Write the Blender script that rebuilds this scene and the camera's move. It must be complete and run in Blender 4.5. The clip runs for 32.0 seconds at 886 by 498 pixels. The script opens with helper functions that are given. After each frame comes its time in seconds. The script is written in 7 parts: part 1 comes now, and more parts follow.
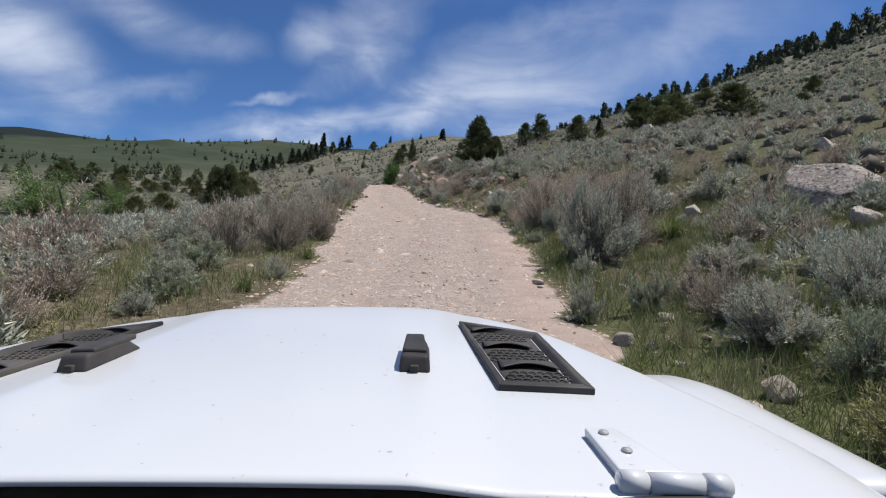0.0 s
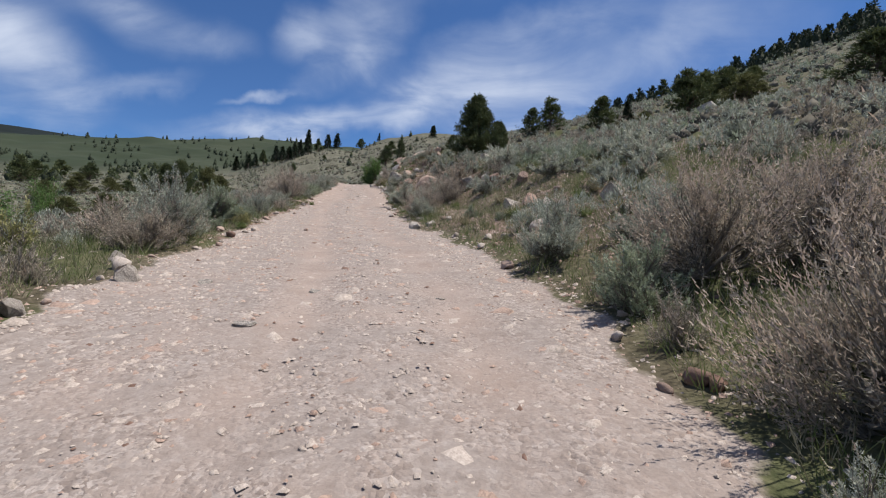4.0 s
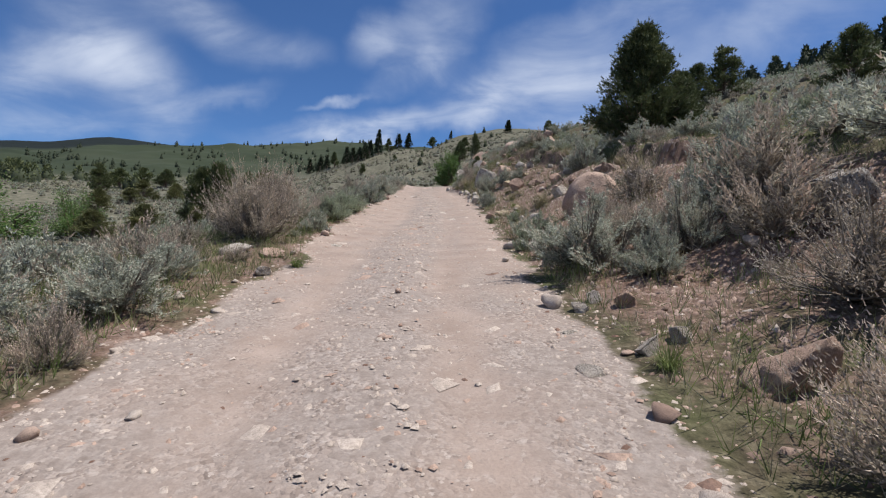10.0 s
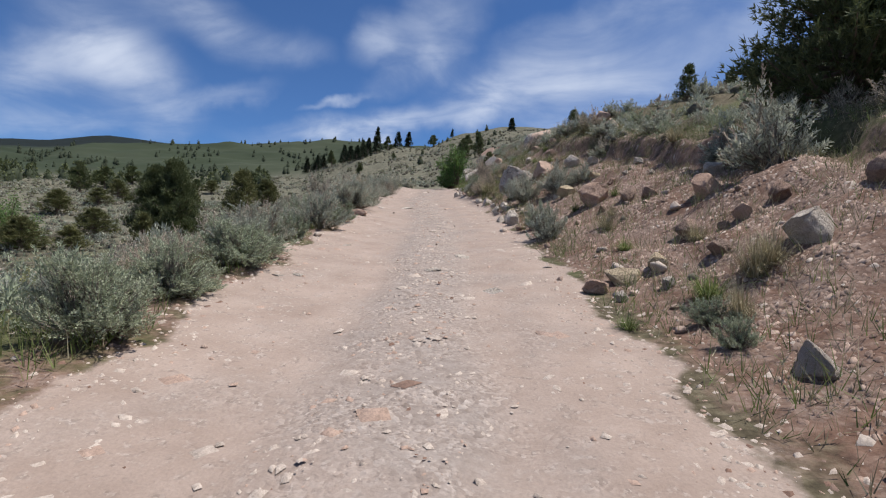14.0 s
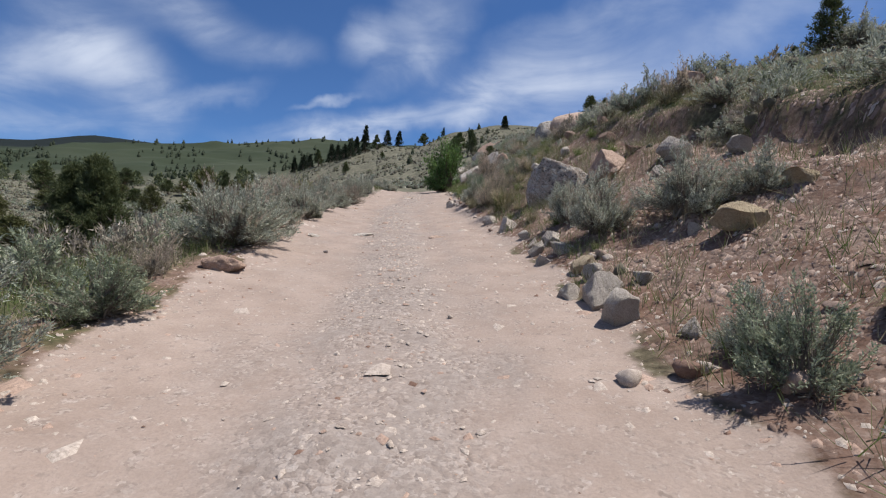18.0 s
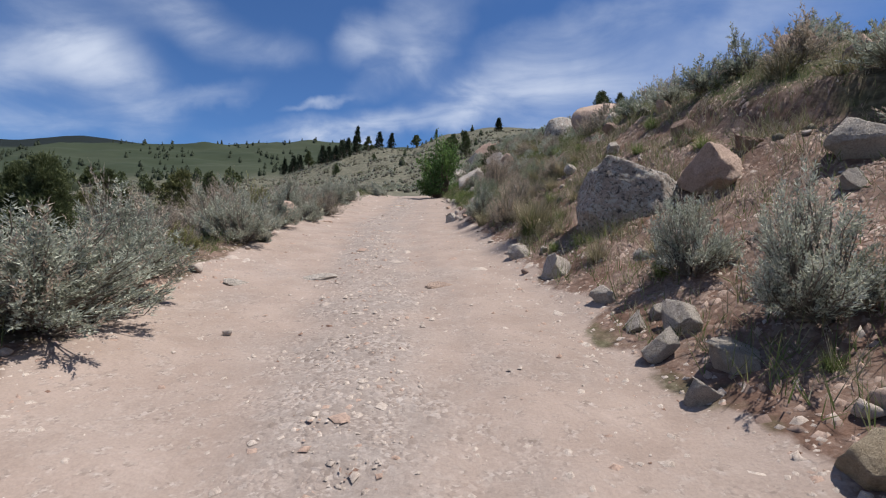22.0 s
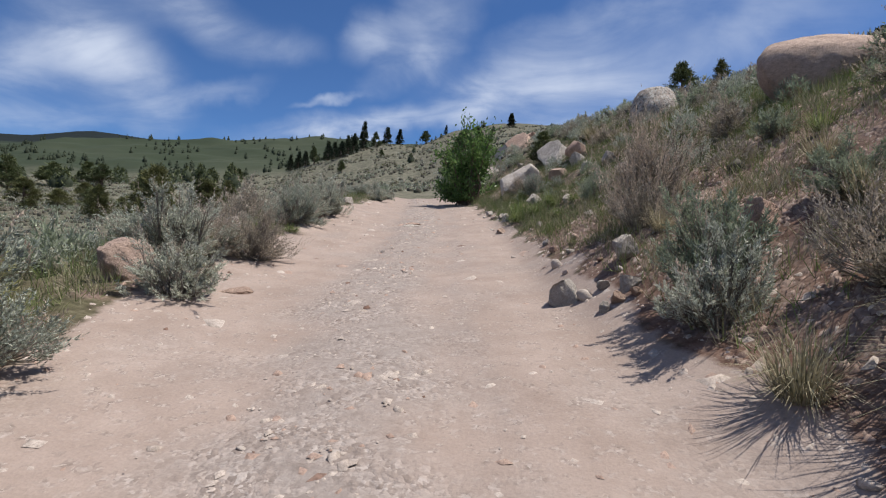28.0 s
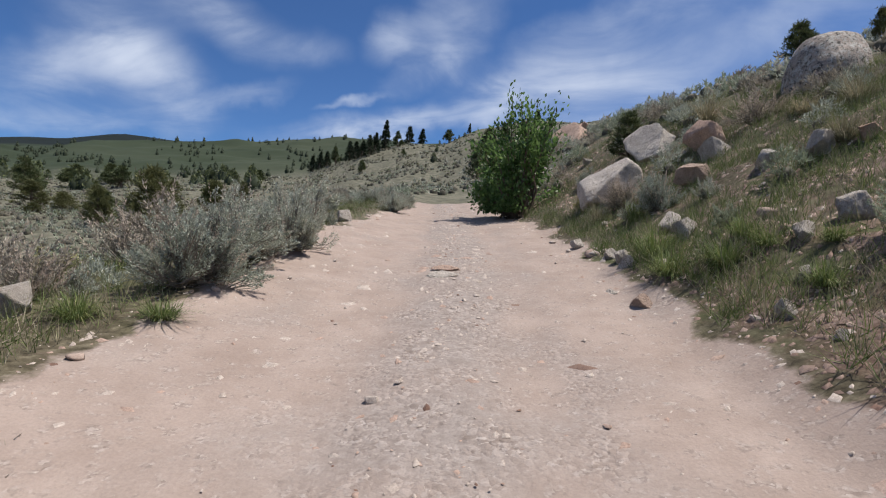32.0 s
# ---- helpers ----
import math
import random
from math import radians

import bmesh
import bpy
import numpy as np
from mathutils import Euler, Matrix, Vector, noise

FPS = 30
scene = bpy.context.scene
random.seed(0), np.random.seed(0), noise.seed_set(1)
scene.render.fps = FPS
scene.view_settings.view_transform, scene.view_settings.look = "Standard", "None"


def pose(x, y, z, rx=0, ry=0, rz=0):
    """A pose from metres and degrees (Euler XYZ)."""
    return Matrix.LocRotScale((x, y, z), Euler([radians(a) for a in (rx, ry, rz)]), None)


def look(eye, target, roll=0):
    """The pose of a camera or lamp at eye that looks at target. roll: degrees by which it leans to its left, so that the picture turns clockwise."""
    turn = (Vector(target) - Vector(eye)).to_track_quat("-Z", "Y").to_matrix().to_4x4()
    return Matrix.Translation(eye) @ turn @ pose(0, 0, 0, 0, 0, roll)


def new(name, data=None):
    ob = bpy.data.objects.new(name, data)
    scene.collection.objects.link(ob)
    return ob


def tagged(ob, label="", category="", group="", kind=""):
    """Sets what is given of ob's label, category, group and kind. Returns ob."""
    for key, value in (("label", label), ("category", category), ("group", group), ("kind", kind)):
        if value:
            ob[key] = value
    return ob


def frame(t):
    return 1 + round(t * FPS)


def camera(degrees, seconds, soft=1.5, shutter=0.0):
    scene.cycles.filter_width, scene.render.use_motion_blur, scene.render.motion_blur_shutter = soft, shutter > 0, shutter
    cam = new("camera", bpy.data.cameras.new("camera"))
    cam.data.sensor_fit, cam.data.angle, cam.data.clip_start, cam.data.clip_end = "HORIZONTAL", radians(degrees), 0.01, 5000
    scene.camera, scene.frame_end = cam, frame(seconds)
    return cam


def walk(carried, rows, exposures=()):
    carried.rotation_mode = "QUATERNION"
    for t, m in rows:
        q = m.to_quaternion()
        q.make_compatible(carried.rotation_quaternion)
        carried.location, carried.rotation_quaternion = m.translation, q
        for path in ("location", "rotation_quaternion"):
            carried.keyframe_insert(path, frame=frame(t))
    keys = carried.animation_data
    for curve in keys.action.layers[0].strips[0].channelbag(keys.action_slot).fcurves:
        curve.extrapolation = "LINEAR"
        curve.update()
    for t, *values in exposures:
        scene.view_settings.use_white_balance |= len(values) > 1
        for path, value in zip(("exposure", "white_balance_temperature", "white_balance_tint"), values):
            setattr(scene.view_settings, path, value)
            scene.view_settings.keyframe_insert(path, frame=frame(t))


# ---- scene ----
# ---- camera and its way: seconds, eye, target, roll ----
cam = camera(82.0, 32.0, 1.15)
PATH = [
    (0, (1.401, -6.740, 1.691), (1.057, 3.254, 1.705), 1.37),
    (0.5, (1.329, -4.937, 1.895), (0.993, 5.058, 1.905), 1.24),
    (1, (1.299, -3.220, 2.090), (0.987, 6.775, 2.094), 1.18),
    (1.5, (1.287, -1.556, 2.288), (0.988, 8.440, 2.295), 1.16),
    (2, (1.279, 0.097, 2.500), (1.006, 10.094, 2.492), 1.16),
    (2.5, (1.265, 1.700, 2.731), (1.020, 11.697, 2.733), 1.16),
    (3, (1.245, 3.228, 2.965), (1.020, 13.226, 2.958), 1.18),
    (3.5, (1.250, 4.716, 3.194), (1.050, 14.714, 3.189), 1.25),
    (5.5, (1.059, 11.061, 4.233), (0.938, 21.060, 4.236), 1.30),
    (6, (0.841, 12.447, 4.423), (0.705, 22.446, 4.422), 1.26),
    (6.5, (0.582, 13.796, 4.602), (0.404, 23.794, 4.605), 1.23),
    (7, (0.268, 15.109, 4.768), (-0.030, 25.104, 4.757), 1.17),
    (7.5, (-0.087, 16.462, 4.942), (-0.571, 26.450, 4.919), 1.10),
    (8, (-0.471, 17.904, 5.134), (-1.177, 27.879, 5.106), 1.04),
    (8.5, (-0.872, 19.389, 5.334), (-1.865, 29.339, 5.287), 1.04),
    (9, (-1.279, 20.863, 5.526), (-2.527, 30.785, 5.479), 1.10),
    (9.5, (-1.674, 22.291, 5.712), (-3.096, 32.189, 5.654), 1.06),
    (10, (-2.056, 23.660, 5.910), (-3.616, 33.537, 5.854), 0.93),
    (10.5, (-2.442, 25.072, 6.122), (-4.065, 34.939, 6.058), 0.98),
    (11, (-2.794, 26.600, 6.336), (-4.435, 36.464, 6.276), 1.09),
    (11.5, (-3.089, 28.141, 6.539), (-4.729, 38.006, 6.473), 1.07),
    (12, (-3.372, 29.598, 6.740), (-5.020, 39.461, 6.674), 1.02),
    (12.5, (-3.623, 30.959, 6.950), (-5.257, 40.824, 6.885), 1.00),
    (13, (-3.824, 32.244, 7.161), (-5.432, 42.114, 7.103), 1.02),
    (13.5, (-4.026, 33.501, 7.347), (-5.621, 43.373, 7.290), 1.05),
    (14, (-4.226, 34.755, 7.516), (-5.790, 44.632, 7.450), 1.09),
    (14.5, (-4.409, 35.999, 7.693), (-5.945, 45.880, 7.622), 1.25),
    (16.5, (-5.166, 41.048, 8.442), (-6.633, 50.940, 8.379), 0.85),
    (17, (-5.254, 42.376, 8.577), (-6.692, 52.271, 8.506), 0.83),
    (17.5, (-5.422, 43.606, 8.741), (-6.839, 53.505, 8.675), 0.84),
    (18, (-5.640, 44.678, 8.912), (-7.042, 54.579, 8.847), 0.86),
    (18.5, (-5.836, 45.620, 9.064), (-7.204, 55.526, 9.004), 0.88),
    (19, (-5.994, 46.522, 9.196), (-7.343, 56.430, 9.139), 0.90),
    (19.5, (-6.127, 47.383, 9.314), (-7.457, 57.294, 9.260), 0.92),
    (20, (-6.262, 48.103, 9.418), (-7.570, 58.017, 9.376), 0.97),
    (20.5, (-6.358, 48.553, 9.492), (-7.644, 58.470, 9.464), 1.02),
    (21, (-6.392, 48.731, 9.530), (-7.663, 58.649, 9.527), 1.02),
    (21.5, (-6.430, 48.904, 9.569), (-7.687, 58.824, 9.565), 1.00),
    (22, (-6.518, 49.362, 9.646), (-7.770, 59.284, 9.627), 1.00),
    (22.5, (-6.656, 50.110, 9.756), (-7.882, 60.035, 9.732), 1.07),
    (23, (-6.828, 50.996, 9.878), (-8.047, 60.921, 9.851), 1.20),
    (23.5, (-7.014, 51.930, 10.010), (-8.208, 61.858, 9.971), 1.30),
    (24, (-7.200, 52.867, 10.155), (-8.389, 62.796, 10.109), 1.37),
    (24.5, (-7.385, 53.794, 10.295), (-8.566, 63.724, 10.250), 1.43),
    (25, (-7.592, 54.732, 10.440), (-8.772, 64.662, 10.378), 1.52),
    (25.5, (-7.822, 55.687, 10.615), (-8.991, 65.618, 10.557), 1.79),
    (27.5, (-8.620, 58.554, 11.004), (-9.942, 68.466, 10.944), 1.49),
    (28, (-8.902, 59.494, 11.138), (-10.298, 69.395, 11.067), 1.46),
    (28.5, (-9.134, 60.391, 11.273), (-10.622, 70.280, 11.207), 1.43),
    (29, (-9.297, 61.292, 11.392), (-10.827, 71.174, 11.309), 1.40),
    (29.5, (-9.504, 62.210, 11.513), (-11.158, 72.072, 11.429), 1.38),
    (30, (-9.774, 63.143, 11.651), (-11.483, 72.996, 11.552), 1.38),
    (30.5, (-10.009, 64.129, 11.791), (-11.753, 73.975, 11.697), 1.41),
    (31, (-10.192, 65.114, 11.922), (-11.974, 74.953, 11.818), 1.37),
    (31.5, (-10.368, 65.972, 12.050), (-12.183, 75.806, 11.947), 1.35),
    (32, (-10.545, 66.681, 12.185), (-12.376, 76.511, 12.098), 1.46),
]
walk(cam, [(t, look(eye, target, roll)) for t, eye, target, roll in PATH], exposures=[(0.0, 0.30)])

# ---- sky and sun ----
SUN_RISE, SUN_BEARING = 65.0, 74.0  # degrees over the level, and to the right of north
sky_world = bpy.data.worlds.new("sky")
scene.world = sky_world
sky_world.use_nodes = True
wn, wl = sky_world.node_tree.nodes, sky_world.node_tree.links
wn.clear()
w_out, w_back = wn.new("ShaderNodeOutputWorld"), wn.new("ShaderNodeBackground")
w_sky = wn.new("ShaderNodeTexSky")
w_sky.sky_type, w_sky.sun_disc = "NISHITA", False
w_sky.sun_elevation, w_sky.sun_rotation = radians(SUN_RISE), radians(SUN_BEARING)
w_sky.altitude, w_sky.air_density, w_sky.dust_density, w_sky.ozone_density = 2000.0, 1.0, 0.3, 2.5
w_back.inputs["Strength"].default_value = 0.085
# thin streaked cloud over the whole sky, drawn on a flat layer high above
w_co, w_sep = wn.new("ShaderNodeTexCoord"), wn.new("ShaderNodeSeparateXYZ")
wl.new(w_co.outputs["Generated"], w_sep.inputs[0])
w_lift = wn.new("ShaderNodeMath")
w_lift.operation = "ADD"
w_lift.inputs[1].default_value = 0.22
w_max = wn.new("ShaderNodeMath")
w_max.operation = "MAXIMUM"
w_max.inputs[1].default_value = 0.03
wl.new(w_sep.outputs["Z"], w_lift.inputs[0])
wl.new(w_lift.outputs[0], w_max.inputs[0])
w_flat = wn.new("ShaderNodeCombineXYZ")
for axis in ("X", "Y"):
    w_div = wn.new("ShaderNodeMath")
    w_div.operation = "DIVIDE"
    wl.new(w_sep.outputs[axis], w_div.inputs[0])
    wl.new(w_max.outputs[0], w_div.inputs[1])
    wl.new(w_div.outputs[0], w_flat.inputs[axis])


def cloud_layer(scale, turn, stretch, shift, low, high, detail, rough):
    m, n, r = wn.new("ShaderNodeMapping"), wn.new("ShaderNodeTexNoise"), wn.new("ShaderNodeMapRange")
    m.inputs["Rotation"].default_value = (0, 0, radians(turn))
    m.inputs["Scale"].default_value = (scale * stretch, scale, 1)
    m.inputs["Location"].default_value = (shift[0], shift[1], 0)
    n.inputs["Scale"].default_value, n.inputs["Detail"].default_value, n.inputs["Roughness"].default_value = 1.0, detail, rough
    n.inputs["Distortion"].default_value = 0.5
    r.inputs["From Min"].default_value, r.inputs["From Max"].default_value = low, high
    r.interpolation_type = "SMOOTHSTEP"
    wl.new(w_flat.outputs[0], m.inputs[0])
    wl.new(m.outputs[0], n.inputs["Vector"])
    wl.new(n.outputs["Fac"], r.inputs["Value"])
    return r.outputs["Result"]


w_big = cloud_layer(1.15, 30, 0.75, (4.1, 0.35), 0.40, 0.66, 4, 0.5)
w_fine = cloud_layer(3.0, 40, 0.7, (0.4, 1.9), 0.26, 0.74, 9, 0.56)


def sky_math(how, a, b=None):
    k = wn.new("ShaderNodeMath")
    k.operation = how
    for n, v in enumerate((a, b)):
        if isinstance(v, (int, float)):
            k.inputs[n].default_value = v
        elif v is not None:
            wl.new(v, k.inputs[n])
    return k.outputs[0]


# single clouds by bearing and height over the level, half width and half height, in tens of degrees; tilt; thickness
w_bear = sky_math("MULTIPLY", sky_math("ARCTAN2", w_sep.outputs["X"], w_sep.outputs["Y"]), 5.7296)
w_rise = sky_math("MULTIPLY", sky_math("ARCSINE", w_sep.outputs["Z"]), 5.7296)
w_rag = wn.new("ShaderNodeTexNoise")
w_rag.inputs["Scale"].default_value, w_rag.inputs["Detail"].default_value = 4.0, 9.0
wl.new(w_co.outputs["Generated"], w_rag.inputs["Vector"])
w_ragged = sky_math("MULTIPLY", sky_math("SUBTRACT", w_rag.outputs["Fac"], 0.5), 1.5)
w_place = wn.new("ShaderNodeCombineXYZ")
wl.new(sky_math("ADD", w_bear, w_ragged), w_place.inputs["X"])
wl.new(sky_math("ADD", w_rise, sky_math("MULTIPLY", w_ragged, -0.7)), w_place.inputs["Y"])
w_sum = None
for bear, rise, wide, tall, tilt, thick in (
    (-4.35, 1.78, 0.66, 0.46, -30, 0.72), (-3.95, 1.45, 0.50, 0.34, -35, 0.65), (-4.9, 1.40, 0.60, 0.30, 10, 0.6), (-3.35, 1.48, 0.55, 0.12, 20, 0.4), (-4.8, 1.02, 0.9, 0.14, 0, 0.6),
    (-3.55, 2.25, 0.85, 0.26, -18, 0.62), (-2.75, 2.12, 0.5, 0.2, -10, 0.45), (-0.85, 2.3, 0.40, 0.36, 25, 0.66), (-1.55, 2.1, 0.42, 0.24, 0, 0.72), (-1.15, 1.78, 0.55, 0.2, 18, 0.85),
    (-2.1, 1.2, 0.95, 0.17, 3, 1.0), (-1.15, 1.26, 0.6, 0.16, 8, 0.75), (-2.05, 1.5, 0.42, 0.05, 6, 0.75), (-0.45, 1.5, 0.5, 0.2, 10, 0.55), (0.2, 1.72, 1.1, 0.32, 12, 0.72),
    (0.75, 1.5, 0.9, 0.3, 12, 0.72), (0.9, 2.3, 1.1, 0.24, 12, 0.6), (2.2, 2.0, 1.2, 0.45, 15, 0.5), (0.5, 3.3, 2.2, 0.5, 10, 0.6), (-2.4, 3.4, 2.0, 0.5, -12, 0.5),
):
    m, v, r = wn.new("ShaderNodeMapping"), wn.new("ShaderNodeVectorMath"), wn.new("ShaderNodeMapRange")
    m.vector_type = "TEXTURE"
    m.inputs["Location"].default_value, m.inputs["Rotation"].default_value, m.inputs["Scale"].default_value = (bear, rise, 0), (0, 0, radians(tilt)), (wide, tall, 1)
    v.operation, r.interpolation_type = "LENGTH", "SMOOTHSTEP"
    r.inputs["From Min"].default_value, r.inputs["From Max"].default_value = 1.45, 0.0
    r.inputs["To Max"].default_value = thick
    wl.new(w_place.outputs[0], m.inputs[0])
    wl.new(m.outputs[0], v.inputs[0])
    wl.new(v.outputs["Value"], r.inputs["Value"])
    w_sum = r.outputs["Result"] if w_sum is None else sky_math("ADD", w_sum, r.outputs["Result"])
w_round = sky_math("MULTIPLY", w_big, sky_math("GREATER_THAN", sky_math("ABSOLUTE", w_bear), 6.0))
w_thick = sky_math("MULTIPLY", sky_math("MINIMUM", sky_math("ADD", w_sum, w_round), 1.0), sky_math("ADD", sky_math("MULTIPLY", w_fine, 0.85), 0.12))

w_mix = wn.new("ShaderNodeMixRGB")
w_mix.inputs["Color2"].default_value = (6.0, 6.7, 8.2, 1)
wl.new(w_thick, w_mix.inputs["Fac"])
w_blue = wn.new("ShaderNodeMixRGB")
w_blue.blend_type = "MULTIPLY"
w_blue.inputs["Fac"].default_value = 1.0
w_blue.inputs["Color2"].default_value = (0.50, 0.72, 1.0, 1)
wl.new(w_sky.outputs[0], w_blue.inputs["Color1"])
wl.new(w_blue.outputs[0], w_mix.inputs["Color1"])
wl.new(w_mix.outputs[0], w_back.inputs["Color"])
wl.new(w_back.outputs[0], w_out.inputs["Surface"])

sun_data = bpy.data.lights.new("sun", "SUN")
sun_data.energy, sun_data.angle, sun_data.color = 5.0, radians(0.53), (1.0, 0.95, 0.88)
sun = new("sun", sun_data)
sun.matrix_world = look((0, 0, 80), (-math.sin(radians(SUN_BEARING)) * math.cos(radians(SUN_RISE)) * 10, -math.cos(radians(SUN_BEARING)) * math.cos(radians(SUN_RISE)) * 10, 80 - math.sin(radians(SUN_RISE)) * 10))


# ---- materials ----
def material(name, rough=0.85, metal=0.0):
    m = bpy.data.materials.new(name)
    m.use_nodes = True
    b = m.node_tree.nodes["Principled BSDF"]
    b.inputs["Roughness"].default_value, b.inputs["Metallic"].default_value = rough, metal
    b.inputs["Specular IOR Level"].default_value = 0.3
    return m, m.node_tree.nodes, m.node_tree.links, b


def noise_node(n, l, scale, detail=6.0, rough=0.6, vector=None):
    t = n.new("ShaderNodeTexNoise")
    t.inputs["Scale"].default_value, t.inputs["Detail"].default_value, t.inputs["Roughness"].default_value = scale, detail, rough
    if vector:
        l.new(vector, t.inputs["Vector"])
    return t.outputs["Fac"]


def ramp_node(n, l, fac, *stops):
    r = n.new("ShaderNodeValToRGB")
    e = r.color_ramp.elements
    while len(e) < len(stops):
        e.new(0.5)
    for k, (at, colour) in enumerate(stops):
        e[k].position, e[k].color = at, (*colour, 1)
    l.new(fac, r.inputs["Fac"])
    return r.outputs["Color"]


def mix_node(n, l, fac, a, b, how="MIX"):
    m = n.new("ShaderNodeMixRGB")
    m.blend_type = how
    for key, value in (("Fac", fac), ("Color1", a), ("Color2", b)):
        if isinstance(value, (int, float)):
            m.inputs[key].default_value = value
        elif isinstance(value, tuple):
            m.inputs[key].default_value = (*value, 1)
        else:
            l.new(value, m.inputs[key])
    return m.outputs["Color"]


def range_node(n, l, value, low, high, to_low=0.0, to_high=1.0):
    r = n.new("ShaderNodeMapRange")
    r.inputs["From Min"].default_value, r.inputs["From Max"].default_value = low, high
    r.inputs["To Min"].default_value, r.inputs["To Max"].default_value = to_low, to_high
    l.new(value, r.inputs["Value"])
    return r.outputs["Result"]


def bump_node(n, l, b, height, strength, distance):
    k = n.new("ShaderNodeBump")
    k.inputs["Strength"].default_value, k.inputs["Distance"].default_value = strength, distance
    l.new(height, k.inputs["Height"])
    l.new(k.outputs["Normal"], b.inputs["Normal"])


def ground_material():
    m, n, l, b = material("earth", 0.95)
    b.inputs["Specular IOR Level"].default_value = 0.1
    co = n.new("ShaderNodeTexCoord").outputs["Object"]

    def mask(name):
        a = n.new("ShaderNodeAttribute")
        a.attribute_name = name
        return a.outputs["Fac"]

    patch, mid, fine, grit = (noise_node(n, l, s, d, 0.62, co) for s, d in ((0.35, 4), (1.7, 6), (9.0, 7), (45.0, 5)))
    field = ramp_node(n, l, fine, (0.3, (0.045, 0.037, 0.025)), (0.5, (0.095, 0.08, 0.053)), (0.7, (0.18, 0.155, 0.108)))
    green = ramp_node(n, l, fine, (0.3, (0.046, 0.055, 0.024)), (0.7, (0.118, 0.118, 0.06)))
    field = mix_node(n, l, range_node(n, l, patch, 0.47, 0.60), field, green)
    road = ramp_node(n, l, fine, (0.25, (0.189, 0.153, 0.135)), (0.5, (0.261, 0.222, 0.200)), (0.75, (0.333, 0.293, 0.270)))
    dust = ramp_node(n, l, mid, (0.3, (0.270, 0.208, 0.175)), (0.7, (0.362, 0.290, 0.250)))
    red = ramp_node(n, l, fine, (0.28, (0.056, 0.031, 0.022)), (0.5, (0.132, 0.076, 0.055)), (0.72, (0.22, 0.142, 0.108)))
    pebbles, chips = n.new("ShaderNodeTexVoronoi"), n.new("ShaderNodeTexVoronoi")
    pebbles.inputs["Scale"].default_value, chips.inputs["Scale"].default_value = 17.0, 42.0
    warp = n.new("ShaderNodeVectorMath")
    warp.operation = "ADD"
    spread = n.new("ShaderNodeVectorMath")
    spread.operation = "SCALE"
    spread.inputs["Scale"].default_value = 0.05
    swirl = n.new("ShaderNodeTexNoise")
    swirl.inputs["Scale"].default_value, swirl.inputs["Detail"].default_value = 14.0, 3.0
    l.new(co, swirl.inputs["Vector"])
    l.new(swirl.outputs["Color"], spread.inputs[0])
    l.new(co, warp.inputs[0])
    l.new(spread.outputs[0], warp.inputs[1])
    l.new(warp.outputs[0], pebbles.inputs["Vector"])
    l.new(warp.outputs[0], chips.inputs["Vector"])
    stone = ramp_node(n, l, pebbles.outputs["Color"], (0.08, (0.175, 0.138, 0.119)), (0.5, (0.305, 0.252, 0.222)), (0.92, (0.48, 0.425, 0.388)))
    chip = ramp_node(n, l, chips.outputs["Color"], (0.08, (0.165, 0.128, 0.109)), (0.5, (0.29, 0.237, 0.207)), (0.92, (0.45, 0.392, 0.355)))
    stone = mix_node(n, l, range_node(n, l, fine, 0.44, 0.56), stone, chip)
    stony = range_node(n, l, noise_node(n, l, 2.6, 5, 0.65, co), 0.40, 0.60, 0.15, 0.8)
    road = mix_node(n, l, stony, road, stone)
    red = mix_node(n, l, range_node(n, l, mid, 0.42, 0.66, 0.05, 0.4), red, chip)
    far = ramp_node(n, l, noise_node(n, l, 0.006, 5, 0.55, co), (0.35, (0.026, 0.036, 0.022)), (0.5, (0.039, 0.051, 0.031)), (0.68, (0.060, 0.070, 0.046)))
    sage = ramp_node(n, l, noise_node(n, l, 0.6, 4, 0.7, co), (0.36, (0.075, 0.073, 0.052)), (0.52, (0.135, 0.13, 0.096)), (0.66, (0.21, 0.195, 0.15)))
    field = mix_node(n, l, mask("sage"), field, sage)
    colour = mix_node(n, l, mask("far"), field, far)
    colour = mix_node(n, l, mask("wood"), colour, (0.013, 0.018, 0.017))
    edge = n.new("ShaderNodeMath")
    edge.operation = "ADD"
    l.new(mask("bank"), edge.inputs[0])
    l.new(range_node(n, l, mid, 0.3, 0.7, -0.35, 0.35), edge.inputs[1])
    colour = mix_node(n, l, range_node(n, l, edge.outputs[0], 0.35, 0.65), colour, red)
    edge2 = n.new("ShaderNodeMath")
    edge2.operation = "ADD"
    l.new(mask("road"), edge2.inputs[0])
    l.new(range_node(n, l, mid, 0.3, 0.7, -0.25, 0.25), edge2.inputs[1])
    dust = mix_node(n, l, range_node(n, l, fine, 0.52, 0.64, 0.0, 0.7), dust, chip)
    bare = mix_node(n, l, mask("dust"), road, dust)
    colour = mix_node(n, l, range_node(n, l, edge2.outputs[0], 0.4, 0.6), colour, bare)
    colour = mix_node(n, l, 0.35, colour, ramp_node(n, l, grit, (0.3, (0.55, 0.55, 0.55)), (0.7, (1, 1, 1))), "MULTIPLY")
    l.new(colour, b.inputs["Base Color"])
    rise = n.new("ShaderNodeMath")
    rise.operation = "MULTIPLY_ADD"
    rise.inputs[1].default_value = 0.5
    l.new(range_node(n, l, chips.outputs["Distance"], 0, 0.6, 0.5, 0.0), rise.inputs[0])
    l.new(range_node(n, l, pebbles.outputs["Distance"], 0.15, 0.7, 1.0, 0.0), rise.inputs[2])
